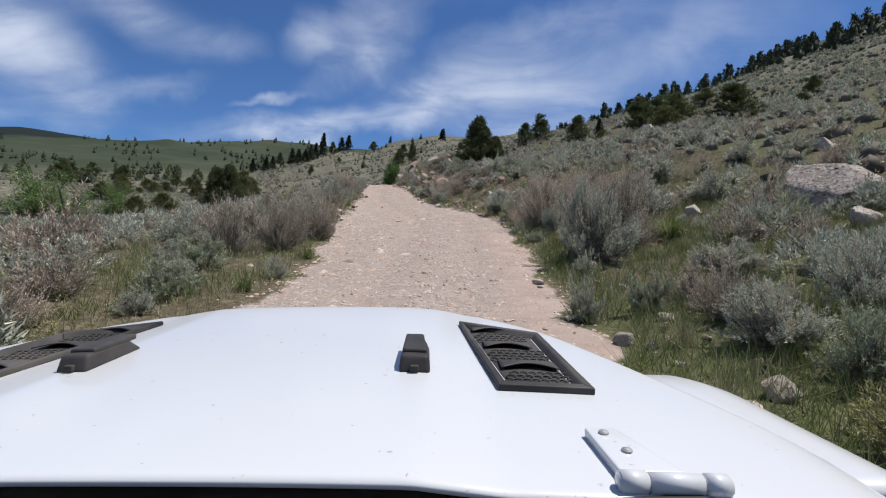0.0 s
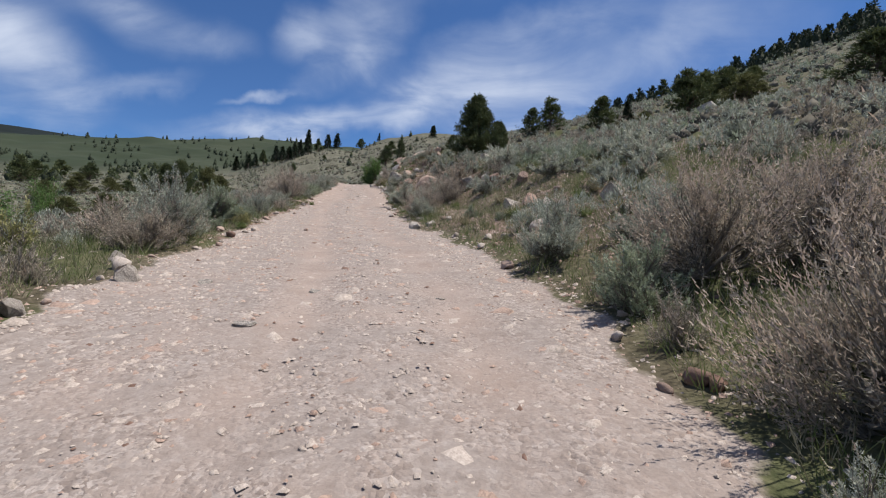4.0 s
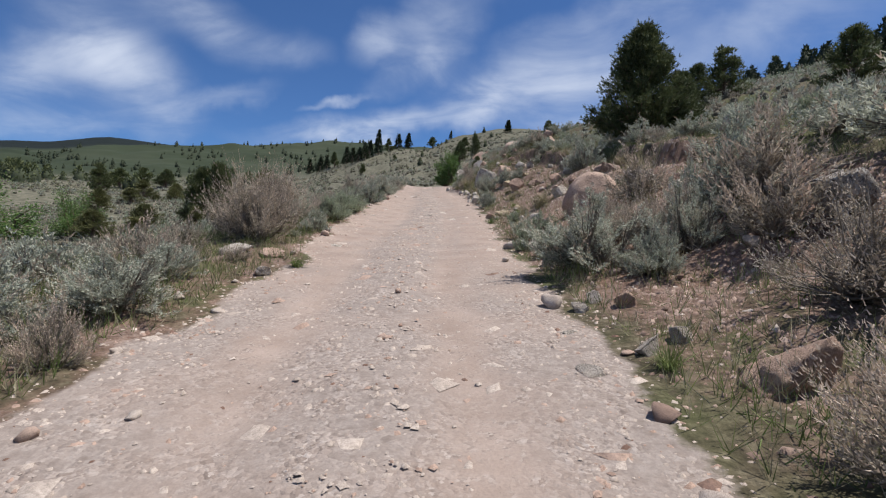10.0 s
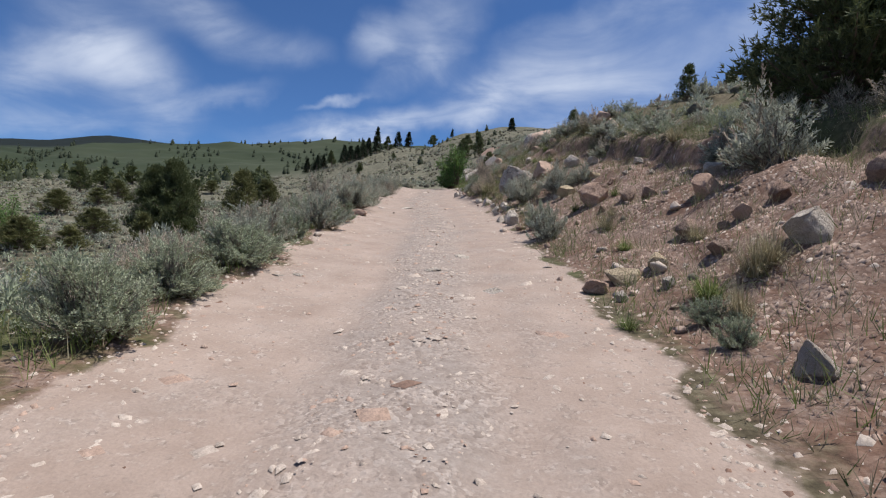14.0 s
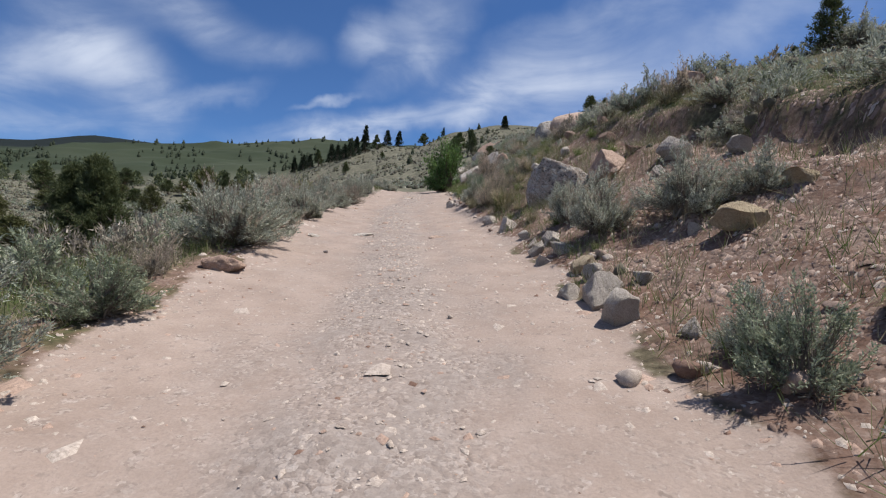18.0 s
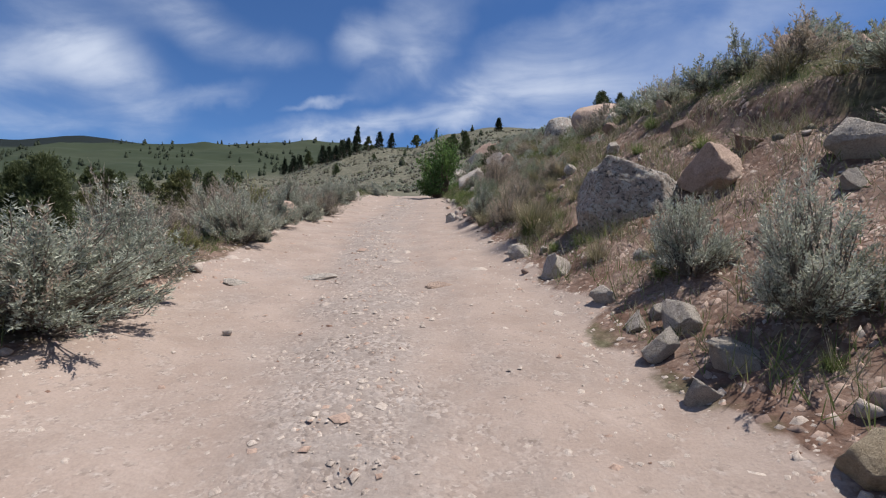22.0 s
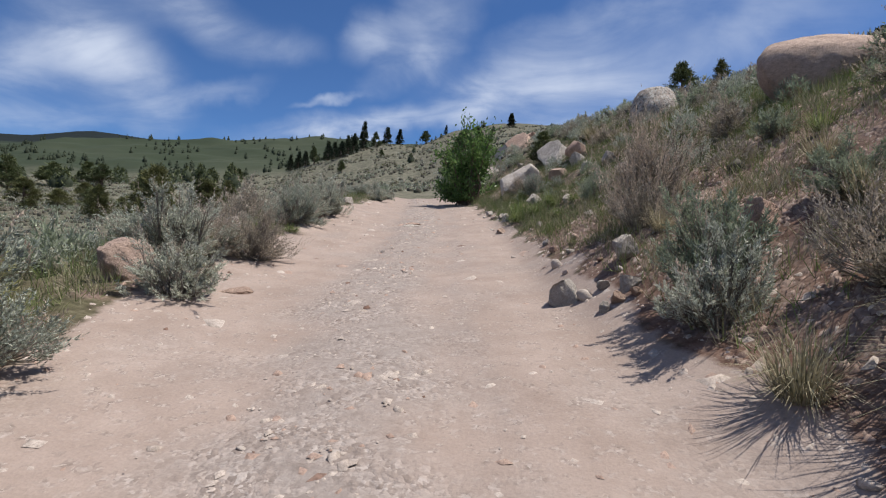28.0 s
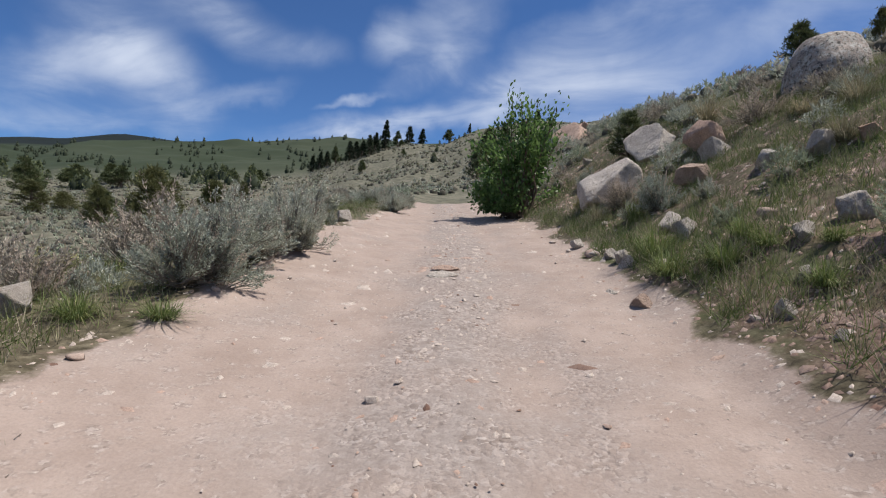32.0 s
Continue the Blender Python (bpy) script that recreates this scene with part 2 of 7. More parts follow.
    soft = n.new("ShaderNodeMath")
    soft.operation = "MULTIPLY"
    thick = n.new("ShaderNodeMath")
    thick.operation = "MULTIPLY"
    l.new(rise.outputs[0], thick.inputs[0])
    l.new(stony, thick.inputs[1])
    l.new(thick.outputs[0], soft.inputs[0])
    l.new(range_node(n, l, mask("dust"), 0.2, 0.9, 1.0, 0.12), soft.inputs[1])
    add = n.new("ShaderNodeMath")
    add.operation = "ADD"
    l.new(soft.outputs[0], add.inputs[0])
    l.new(range_node(n, l, grit, 0, 1, 0, 0.35), add.inputs[1])
    bump_node(n, l, b, add.outputs[0], 1.0, 0.014)
    return m


def rock_material(name, dark, light, lichen=0.3, spot=(0.05, 0.048, 0.045), relief=0.04, patch=11.0, cracks=0.0, crust=0.0):
    """Weathered stone: broad tints, mineral grain, lichen patches and a rough, cracked face."""
    m, n, l, b = material(name, 0.92)
    co = n.new("ShaderNodeTexCoord").outputs["Object"]
    tint = n.new("ShaderNodeObjectInfo").outputs["Random"]
    shift = n.new("ShaderNodeVectorMath")
    shift.operation = "ADD"
    l.new(co, shift.inputs[0])
    l.new(range_node(n, l, tint, 0, 1, 0.0, 37.0), shift.inputs[1])
    at = shift.outputs[0]
    base = ramp_node(n, l, noise_node(n, l, 2.2, 9, 0.72, at), (0.30, dark), (0.66, light))
    grain = ramp_node(n, l, noise_node(n, l, 34.0, 6, 0.85, at), (0.36, (0.50, 0.48, 0.46)), (0.60, (1.2, 1.18, 1.15)))
    base = mix_node(n, l, 0.85, base, grain, "MULTIPLY")
    base = mix_node(n, l, range_node(n, l, tint, 0, 1, 0.0, 0.25), base, (0.40, 0.36, 0.32))
    stain = range_node(n, l, noise_node(n, l, 1.3, 6, 0.7, at), 0.50, 0.68, 0.0, 0.35)
    base = mix_node(n, l, stain, base, tuple(0.66 * k for k in dark))
    spots = range_node(n, l, noise_node(n, l, patch, 10, 0.82, at), 0.58 - 0.12 * lichen, 0.70 - 0.12 * lichen)
    base = mix_node(n, l, spots, base, spot)
    if crust:
        pale = range_node(n, l, noise_node(n, l, patch * 1.3, 9, 0.8, shift.outputs[0]), 0.50, 0.55, 0.0, crust)
        base = mix_node(n, l, pale, base, (0.50, 0.49, 0.45))
        flecks = range_node(n, l, noise_node(n, l, patch * 2.0, 8, 0.8, at), 0.53, 0.58, 0.0, 0.9)
        base = mix_node(n, l, flecks, base, (0.045, 0.043, 0.04))
    height = noise_node(n, l, 7.0, 12, 0.80, at)
    if cracks:
        split = n.new("ShaderNodeTexVoronoi")
        split.feature = "DISTANCE_TO_EDGE"
        split.inputs["Scale"].default_value = cracks
        bent = n.new("ShaderNodeVectorMath")
        bent.operation = "ADD"
        stir = n.new("ShaderNodeTexNoise")
        stir.inputs["Scale"].default_value, stir.inputs["Detail"].default_value = 2.5, 6.0
        l.new(at, stir.inputs["Vector"])
        l.new(at, bent.inputs[0])
        l.new(stir.outputs["Color"], bent.inputs[1])
        l.new(bent.outputs[0], split.inputs["Vector"])
        gap = range_node(n, l, split.outputs["Distance"], 0.0, 0.05)
        base = mix_node(n, l, range_node(n, l, gap, 0, 1, 0.16, 0.0), base, tuple(0.4 * k for k in dark))
        sunk = n.new("ShaderNodeMath")
        sunk.operation = "MULTIPLY_ADD"
        sunk.inputs[1].default_value = 0.10
        l.new(gap, sunk.inputs[0])
        l.new(height, sunk.inputs[2])
        height = sunk.outputs[0]
    l.new(base, b.inputs["Base Color"])
    bump_node(n, l, b, height, 1.0, relief)
    return m


def leaf_material(name, dark, light, pale=None, rough=0.8, glow=0.15):
    m, n, l, b = material(name, rough)
    geo = n.new("ShaderNodeNewGeometry").outputs["Random Per Island"]
    obj = n.new("ShaderNodeObjectInfo").outputs["Random"]
    stops = ((0.0, dark), (0.6, light), (1.0, pale or light))
    base = ramp_node(n, l, geo, *stops)
    lump = noise_node(n, l, 4.0, 3, 0.6, n.new("ShaderNodeTexCoord").outputs["Object"])
    base = mix_node(n, l, 0.6, base, ramp_node(n, l, lump, (0.35, (0.62, 0.62, 0.60)), (0.65, (1.2, 1.2, 1.2))), "MULTIPLY")
    base = mix_node(n, l, 0.7, base, ramp_node(n, l, obj, (0.0, (0.72, 0.74, 0.70)), (1.0, (1.2, 1.15, 1.1))), "MULTIPLY")
    l.new(base, b.inputs["Base Color"])
    t = n.new("ShaderNodeBsdfTranslucent")
    l.new(base, t.inputs["Color"])
    mx = n.new("ShaderNodeMixShader")
    mx.inputs[0].default_value = glow
    l.new(b.outputs[0], mx.inputs[1])
    l.new(t.outputs[0], mx.inputs[2])
    l.new(mx.outputs[0], n["Material Output"].inputs["Surface"])
    return m


def bark_material(name, dark, light):
    m, n, l, b = material(name, 0.95)
    co = n.new("ShaderNodeTexCoord").outputs["Object"]
    k = n.new("ShaderNodeMapping")
    k.inputs["Scale"].default_value = (14, 14, 2.5)
    l.new(co, k.inputs[0])
    f = noise_node(n, l, 1.6, 6, 0.7, k.outputs[0])
    l.new(ramp_node(n, l, f, (0.3, dark), (0.7, light)), b.inputs["Base Color"])
    bump_node(n, l, b, f, 0.8, 0.02)
    return m


EARTH = ground_material()
ROCK_PALE = rock_material("pale_granite", (0.40, 0.345, 0.30), (0.60, 0.545, 0.495), 0.2, (0.22, 0.195, 0.17), 0.07, 9.0, 1.3)
ROCK_PINK = rock_material("pink_granite", (0.34, 0.222, 0.17), (0.52, 0.372, 0.295), 0.25, (0.19, 0.13, 0.10), 0.06, 8.0, 0.9)
ROCK_GREY = rock_material("lichened_granite", (0.21, 0.172, 0.148), (0.47, 0.39, 0.34), 0.55, (0.075, 0.07, 0.063), 0.08, 13.0, 0.9, 0.75)
ROCK_RED = rock_material("red_brown_stone", (0.18, 0.11, 0.085), (0.34, 0.23, 0.18), 0.25, (0.10, 0.078, 0.066), 0.06, 9.0, 1.5)
ROCK_GOLD = rock_material("yellow_stone", (0.34, 0.255, 0.155), (0.52, 0.425, 0.285), 0.2, (0.22, 0.17, 0.11), 0.06, 9.0, 1.4)
GRIT_PALE = rock_material("pale_gravel", (0.32, 0.267, 0.233), (0.47, 0.407, 0.365), 0.0, (0.29, 0.24, 0.21), 0.006)
GRIT_PINK = rock_material("pink_gravel", (0.27, 0.185, 0.148), (0.40, 0.295, 0.245), 0.0, (0.23, 0.16, 0.13), 0.006)
GRIT_RED = rock_material("red_gravel", (0.112, 0.061, 0.045), (0.215, 0.132, 0.102), 0.0, (0.085, 0.05, 0.038), 0.006)
SAGE = leaf_material("sage_leaf", (0.235, 0.262, 0.22), (0.395, 0.425, 0.362), (0.56, 0.575, 0.50), 0.75, 0.28)
SAGE_DRY = leaf_material("dry_sage_leaf", (0.19, 0.168, 0.135), (0.335, 0.297, 0.248), (0.49, 0.44, 0.375), 0.8, 0.25)
SAGE_GREEN = leaf_material("young_sage_leaf", (0.195, 0.235, 0.165), (0.30, 0.345, 0.25), (0.42, 0.46, 0.35), 0.75, 0.28)
RABBIT = leaf_material("rabbitbrush_leaf", (0.20, 0.205, 0.09), (0.30, 0.295, 0.135), (0.40, 0.37, 0.18), 0.8, 0.2)
SPIKE = leaf_material("seed_spike", (0.33, 0.265, 0.215), (0.45, 0.375, 0.315), (0.59, 0.51, 0.44), 0.85, 0.28)
GRASS = leaf_material("green_grass", (0.075, 0.11, 0.034), (0.15, 0.20, 0.066), (0.25, 0.265, 0.12), 0.7, 0.32)
STRAW = leaf_material("straw_grass", (0.18, 0.165, 0.105), (0.31, 0.28, 0.19), (0.44, 0.395, 0.285), 0.8, 0.2)
JUNIPER = leaf_material("juniper_scale", (0.06, 0.078, 0.036), (0.10, 0.125, 0.056), (0.165, 0.185, 0.088), 0.7, 0.2)
JUNIPER_OLIVE = leaf_material("olive_juniper_scale", (0.085, 0.092, 0.04), (0.135, 0.142, 0.06), (0.20, 0.205, 0.095), 0.75, 0.2)
SPRUCE = leaf_material("fir_needle", (0.022, 0.033, 0.02), (0.042, 0.06, 0.033), (0.075, 0.095, 0.053), 0.75, 0.08)
BROADLEAF = leaf_material("green_leaf", (0.07, 0.13, 0.038), (0.135, 0.23, 0.07), (0.23, 0.335, 0.125), 0.4, 0.5)
# dark tone for the bush hearts, standing in for shade between the leaves
SAGE_CORE = leaf_material("shaded_sage_heart", (0.075, 0.068, 0.053), (0.115, 0.105, 0.083), None, 0.95, 0.0)
# needle colour darkened to paint the shade inside distant crowns
CROWN_SHADE = leaf_material("shaded_needles", (0.022, 0.03, 0.017), (0.035, 0.046, 0.026), None, 0.9, 0.0)
TWIG = bark_material("grey_twig", (0.10, 0.085, 0.07), (0.26, 0.23, 0.195))
TWIG_PALE = leaf_material("dead_twig", (0.24, 0.20, 0.165), (0.36, 0.31, 0.265), (0.46, 0.41, 0.355), 0.9, 0.05)
BARK = bark_material("brown_bark", (0.07, 0.05, 0.038), (0.20, 0.15, 0.115))


# ---- the lie of the land ----
ROAD_Y = [-60, -20, -6.7, -3.2, 0.1, 3.2, 11.1, 16.4, 22.3, 28.2, 33.5, 36.0, 42.4, 46.5, 49.0, 52.9, 58.6, 62.2, 66.0, 71.7, 76, 85, 95, 110, 160]
ROAD_X = [1.8, 1.5, 1.4, 1.3, 1.28, 1.23, 1.06, -0.08, -1.68, -3.07, -4.04, -4.41, -5.23, -6.02, -6.4, -7.21, -8.62, -9.49, -10.37, -11.0, -11.6, -13.2, -15.4, -18.0, -25.0]
ROAD_Z = [-5.0, -1.3, 0.09, 0.49, 0.89, 1.36, 2.63, 3.33, 4.1, 4.94, 5.75, 6.09, 6.96, 7.6, 7.95, 8.56, 9.4, 9.91, 10.45, 11.15, 11.95, 13.05, 14.1, 15.8, 23.0]
SIDE_Y = [-10, 7, 18, 28, 40, 48, 56, 62, 67, 76, 95]
# heights over the road at these distances to the right of its line, row by row along the road
RIGHT_U = [0, 1.9, 2.6, 3.5, 4.5, 5.5, 6.5, 8, 11, 16, 24, 34, 60, 100, 170]
RIGHT_A = [
    [0, .00, .10, .20, .30, .45, .60, 1.0, 1.8, 3.1, 5.2, 8.0, 17, 34, 66],
    [0, .00, .08, .20, .35, .50, .70, 1.1, 2.0, 3.4, 5.5, 8.4, 17, 34, 66],
    [0, .02, .18, .42, .72, 1.1, 1.5, 2.0, 2.8, 4.0, 6.0, 8.8, 17, 34, 66],
    [0, .00, .10, .25, .45, .95, 1.6, 2.2, 3.0, 4.2, 6.2, 8.8, 17, 34, 66],
]
RIGHT_B = [
    [0, .00, .12, .40, .90, 1.45, 1.95, 2.45, 3.15, 4.3, 6.2, 8.7, 17, 34, 66],
    [0, .02, .20, .55, 1.0, 1.45, 1.95, 2.40, 3.05, 4.1, 6.0, 8.4, 17, 34, 66],
    [0, .03, .28, .68, 1.25, 1.75, 2.2, 2.85, 3.6, 4.6, 6.3, 8.5, 17, 34, 66],
    [0, .05, .30, .90, 1.5, 2.2, 3.0, 3.9, 4.7, 5.6, 7.2, 9.2, 17, 34, 66],
]
RIGHT_C = [
    [0, .08, .50, 1.0, 1.5, 2.1, 2.8, 3.6, 4.5, 5.6, 7.4, 9.6, 17, 34, 66],
    [0, .05, .32, .80, 1.3, 1.9, 2.5, 3.3, 4.5, 5.9, 7.8, 10, 17, 34, 66],
    [0, .10, .55, 1.2, 2.0, 2.7, 3.3, 4.2, 5.4, 6.8, 8.6, 11, 18, 34, 66],
]
LEFT_U = [0, 1.9, 2.6, 3.5, 4.5, 6, 8, 11, 16, 25, 45, 80, 150]
LEFT_A = [
    [0, 0, .03, .05, .15, .10, -.1, -.4, -1.0, -1.8, -2.4, -3, -3],
    [0, 0, .00, .03, .12, .12, -.1, -.4, -1.1, -1.9, -2.5, -3, -3],
    [0, 0, .00, .05, .15, .10, -.15, -.6, -1.3, -2.1, -2.6, -3, -3],
    [0, 0, .05, .15, .15, .00, -.4, -1.0, -1.8, -2.5, -3.0, -3, -3],
    [0, 0, .10, .22, .15, -.1, -.7, -1.6, -2.6, -3.4, -3.8, -4, -4],
    [0, 0, .10, .24, .20, -.1, -.8, -1.9, -3.0, -4.0, -4.6, -5, -5],
]
LEFT_B = [
    [0, 0, .10, .28, .25, .00, -.8, -2.0, -3.4, -4.6, -5.2, -6, -6],
    [0, 0, .10, .28, .30, .05, -.8, -2.2, -3.8, -5.0, -6.0, -6.5, -6],
    [0, 0, .10, .28, .30, .10, -.8, -2.3, -4.0, -5.4, -6.4, -7, -6],
    [0, 0, .12, .28, .35, .20, -.6, -2.2, -4.0, -5.6, -6.6, -7, -6],
    [0, 0, .12, .28, .35, .30, -.3, -1.6, -3.4, -5.0, -6.0, -6.5, -6],
]
# the far land: degrees over the level at these distances, by bearing to the left of north
FAR_EYE = (-4.0, 30.0, 7.0)
FAR_R = [60, 120, 200, 320, 450, 700, 1000, 1600, 2600, 4200]
FAR_BEARING = [-180, -110, -70, -50, -38, -30, -25, -20, -14, -8, -2, 2, 6.6, 12, 18, 21, 25, 30, 37, 42, 48, 55, 75, 120, 180]
FAR_RIGHT = [
    [-4, -5, -5, -5, -4, -4, -3, -3, -2, -2],
    [8, 10, 11, 11, 10, 9, 8, 7, 6, 5],
    [17, 20, 22.6, 23.4, 22.4, 20, 18, 15, 12, 9],
    [15, 17.6, 20.8, 21.5, 20.5, 19, 17.5, 15, 12, 9],
    [14, 15.8, 18.4, 19.6, 18, 17, 16, 14, 11, 8],
    [13.5, 14.9, 16.6, 17.0, 16, 15, 14, 13, 10, 8],
    [13, 14.1, 15.6, 16.3, 15, 14, 13, 12, 10, 8],
    [12, 13.0, 14.5, 15.0, 14.2, 13.5, 13, 12, 10, 8],
    [11, 11.9, 12.8, 13.3, 13.2, 12.6, 12, 11, 9, 8],
]
FAR_MID = [
    [9.4, 10.5, 12.1, 13.2, 13.0, 12.5, 12, 11, 9, 8],
    [8.4, 9.3, 11.8, 12.9, 12.4, 12, 11, 10, 9, 8],
    [7.6, 8.5, 11.3, 12.8, 12.0, 11.5, 11, 10, 9, 8],
    [6.6, 7.5, 10.3, 12.2, 11.4, 11.0, 10, 9.5, 9, 8],
    [5.4, 6.5, 8.8, 10.9, 10.2, 10.8, 10, 9.5, 9, 8],
    [4.2, 5.5, 7.5, 10.0, 9.2, 11.2, 10.4, 9.5, 9, 8],
    [3.8, 5.0, 6.8, 8.5, 8.1, 11.2, 10.4, 9.5, 9, 8],
    [3.2, 4.4, 5.8, 7.0, 7.4, 10.7, 10, 9.2, 9, 8],
    [2.8, 4.0, 5.2, 5.9, 7.0, 10.1, 9.5, 9, 9, 8],
]
FAR_LEFT = [
    [2.4, 3.6, 4.8, 5.5, 6.4, 9.5, 9, 8.8, 9.5, 8],
    [2.0, 3.3, 4.5, 5.2, 6.1, 8.9, 8.5, 8.4, 9.7, 8],
    [1.8, 3.2, 4.4, 5.1, 5.7, 7.6, 7.4, 7.4, 8.5, 7],
    [1.6, 3.0, 4.3, 5.0, 5.4, 7.0, 6.8, 6.6, 7.6, 6],
    [-1, 0, 1, 2, 3, 4.5, 5, 5, 5, 5],
    [-3, -3, -2, -1, 0, 1, 2, 2, 2, 2],
    [-4, -5, -5, -5, -4, -4, -3, -3, -2, -2],
]


def table(rows, at_rows, at_cols, a, b):
    """Values between the rows and columns of a table, in straight lines."""
    grid, ra, ca = np.array(rows, float), np.array(at_rows, float), np.array(at_cols, float)
    a, b = np.clip(a, ra[0], ra[-1]), np.clip(b, ca[0], ca[-1])
    i = np.clip(np.searchsorted(ra, a) - 1, 0, len(ra) - 2)
    j = np.clip(np.searchsorted(ca, b) - 1, 0, len(ca) - 2)
    p, q = (a - ra[i]) / (ra[i + 1] - ra[i]), (b - ca[j]) / (ca[j + 1] - ca[j])
    p = p * p * (3 - 2 * p)
    return (grid[i, j] * (1 - q) + grid[i, j + 1] * q) * (1 - p) + (grid[i + 1, j] * (1 - q) + grid[i + 1, j + 1] * q) * p


def wobble(x, y, size, seed):
    """Smooth uneven waves of about the given length, between -1 and 1."""
    rng = np.random.RandomState(seed)
    out = 0.0
    for _ in range(7):
        turn, phase, k = rng.uniform(0, 6.283), rng.uniform(0, 6.283), 6.283 / (size * rng.uniform(0.6, 1.6))
        out = out + np.sin(k * (x * np.cos(turn) + y * np.sin(turn)) + phase + 1.3 * np.sin(0.6 * k * (y * np.cos(turn) - x * np.sin(turn)) + 2 * phase))
    return out / 3.5


def road_x(y):
    return np.interp(y, ROAD_Y, ROAD_X)


def road_z(y):
    return (np.interp(y - 1.5, ROAD_Y, ROAD_Z) + np.interp(y, ROAD_Y, ROAD_Z) + np.interp(y + 1.5, ROAD_Y, ROAD_Z)) / 3


def road_left(y):
    """How far the road's bare ground reaches to the left of the line."""
    return np.interp(y, [-10, -3, 4, 8, 11, 14, 20, 27, 31, 36, 42, 50, 56, 61, 67, 75, 95], [2.4, 2.4, 2.8, 3.5, 4.0, 3.8, 3.4, 2.7, 2.3, 2.6, 3.0, 3.0, 3.1, 3.1, 3.2, 3.6, 2.6]) + 0.2 * wobble(y, 0 * y, 2.3, 3)


def road_right(y):
    return np.interp(y, [-10, 2, 10, 16, 24, 32, 42, 50, 56, 61, 67, 75, 95], [1.6, 1.6, 1.8, 2.0, 1.8, 1.8, 1.8, 2.0, 2.1, 2.35, 2.4, 2.1, 1.8]) + 0.2 * wobble(y, 0 * y, 2.1, 4)


def land(x, y):
    """The height of the ground."""
    x, y = np.asarray(x, float), np.asarray(y, float)
    u = x - road_x(y)
    right = table(RIGHT_A + RIGHT_B + RIGHT_C, SIDE_Y, RIGHT_U, y, u)
    left = table(LEFT_A + LEFT_B, SIDE_Y, LEFT_U, y, -u)
    near = road_z(y) + np.where(u > 0, right, left)
    dx, dy = x - FAR_EYE[0], y - FAR_EYE[1]
    r = np.hypot(dx, dy) + 1e-6
    bearing = np.degrees(np.arctan2(-dx, dy))
    rise = table(FAR_RIGHT + FAR_MID + FAR_LEFT, FAR_BEARING, FAR_R, bearing, np.clip(r, 60, 4200))
    far = FAR_EYE[2] + r * np.tan(np.radians(rise))
    k = np.clip((r - 75) / 75, 0, 1)
    k = k * k * (3 - 2 * k)
    z = near * (1 - k) + far * k
    off = np.clip((np.abs(u + 0.4) - 2.2) / 2.0, 0, 1)
    z = z + off * (0.10 * wobble(x, y, 3.1, 11) + 0.045 * wobble(x, y, 0.9, 12)) * np.clip(1.5 - r / 300, 0, 1)
    z = z + np.clip((r - 40) / 100, 0, 1) * np.clip(r / 400, 0.2, 0.9) * (2.0 * wobble(x, y, 70, 13) + 0.7 * wobble(x, y, 24, 14))
    # the eroded lip at the head of the bank
    lip = 6.7 + 0.5 * wobble(y, 0 * y, 5.0, 17)
    k = np.clip((u - lip) / 0.30, 0, 1)
    along = np.interp(y, [33, 37, 57, 62], [0, 1, 1, 0])
    z = z + along * (0.42 * k * k * (3 - 2 * k) * np.clip((lip + 3.2 - u) / 2.6, 0, 1) - 0.22 * np.exp(-(((u - lip + 0.25) / 0.4) ** 2)))
    # the worn road: two shallow wheel tracks and a stony middle
    on = np.clip(1.2 - np.abs(u + 0.4) / 2.4, 0, 1)
    z = z + on * (0.025 * wobble(x, y, 1.3, 15) + 0.012 * wobble(x, y, 0.45, 16) - 0.05 * np.exp(-(((np.abs(u + 0.4) - 0.85) / 0.35) ** 2)))
    return z


# ---- the ground, one sheet to the horizon ----
def mesh_from(name, verts, faces, mat, smooth=False):
    me = bpy.data.meshes.new(name)
    me.from_pydata([tuple(v) for v in verts] if not isinstance(verts, np.ndarray) else verts.tolist(), [], faces if isinstance(faces, list) else faces.tolist())
    me.materials.append(mat)
    if smooth:
        me.polygons.foreach_set("use_smooth", [True] * len(me.polygons))
    me.update()
    return me


def steps(*spans):
    out = []
    for a, b, n, power in spans:
        out += [a + (b - a) * (k / n) ** power for k in range(n)]
    return np.array(out + [spans[-1][1]])


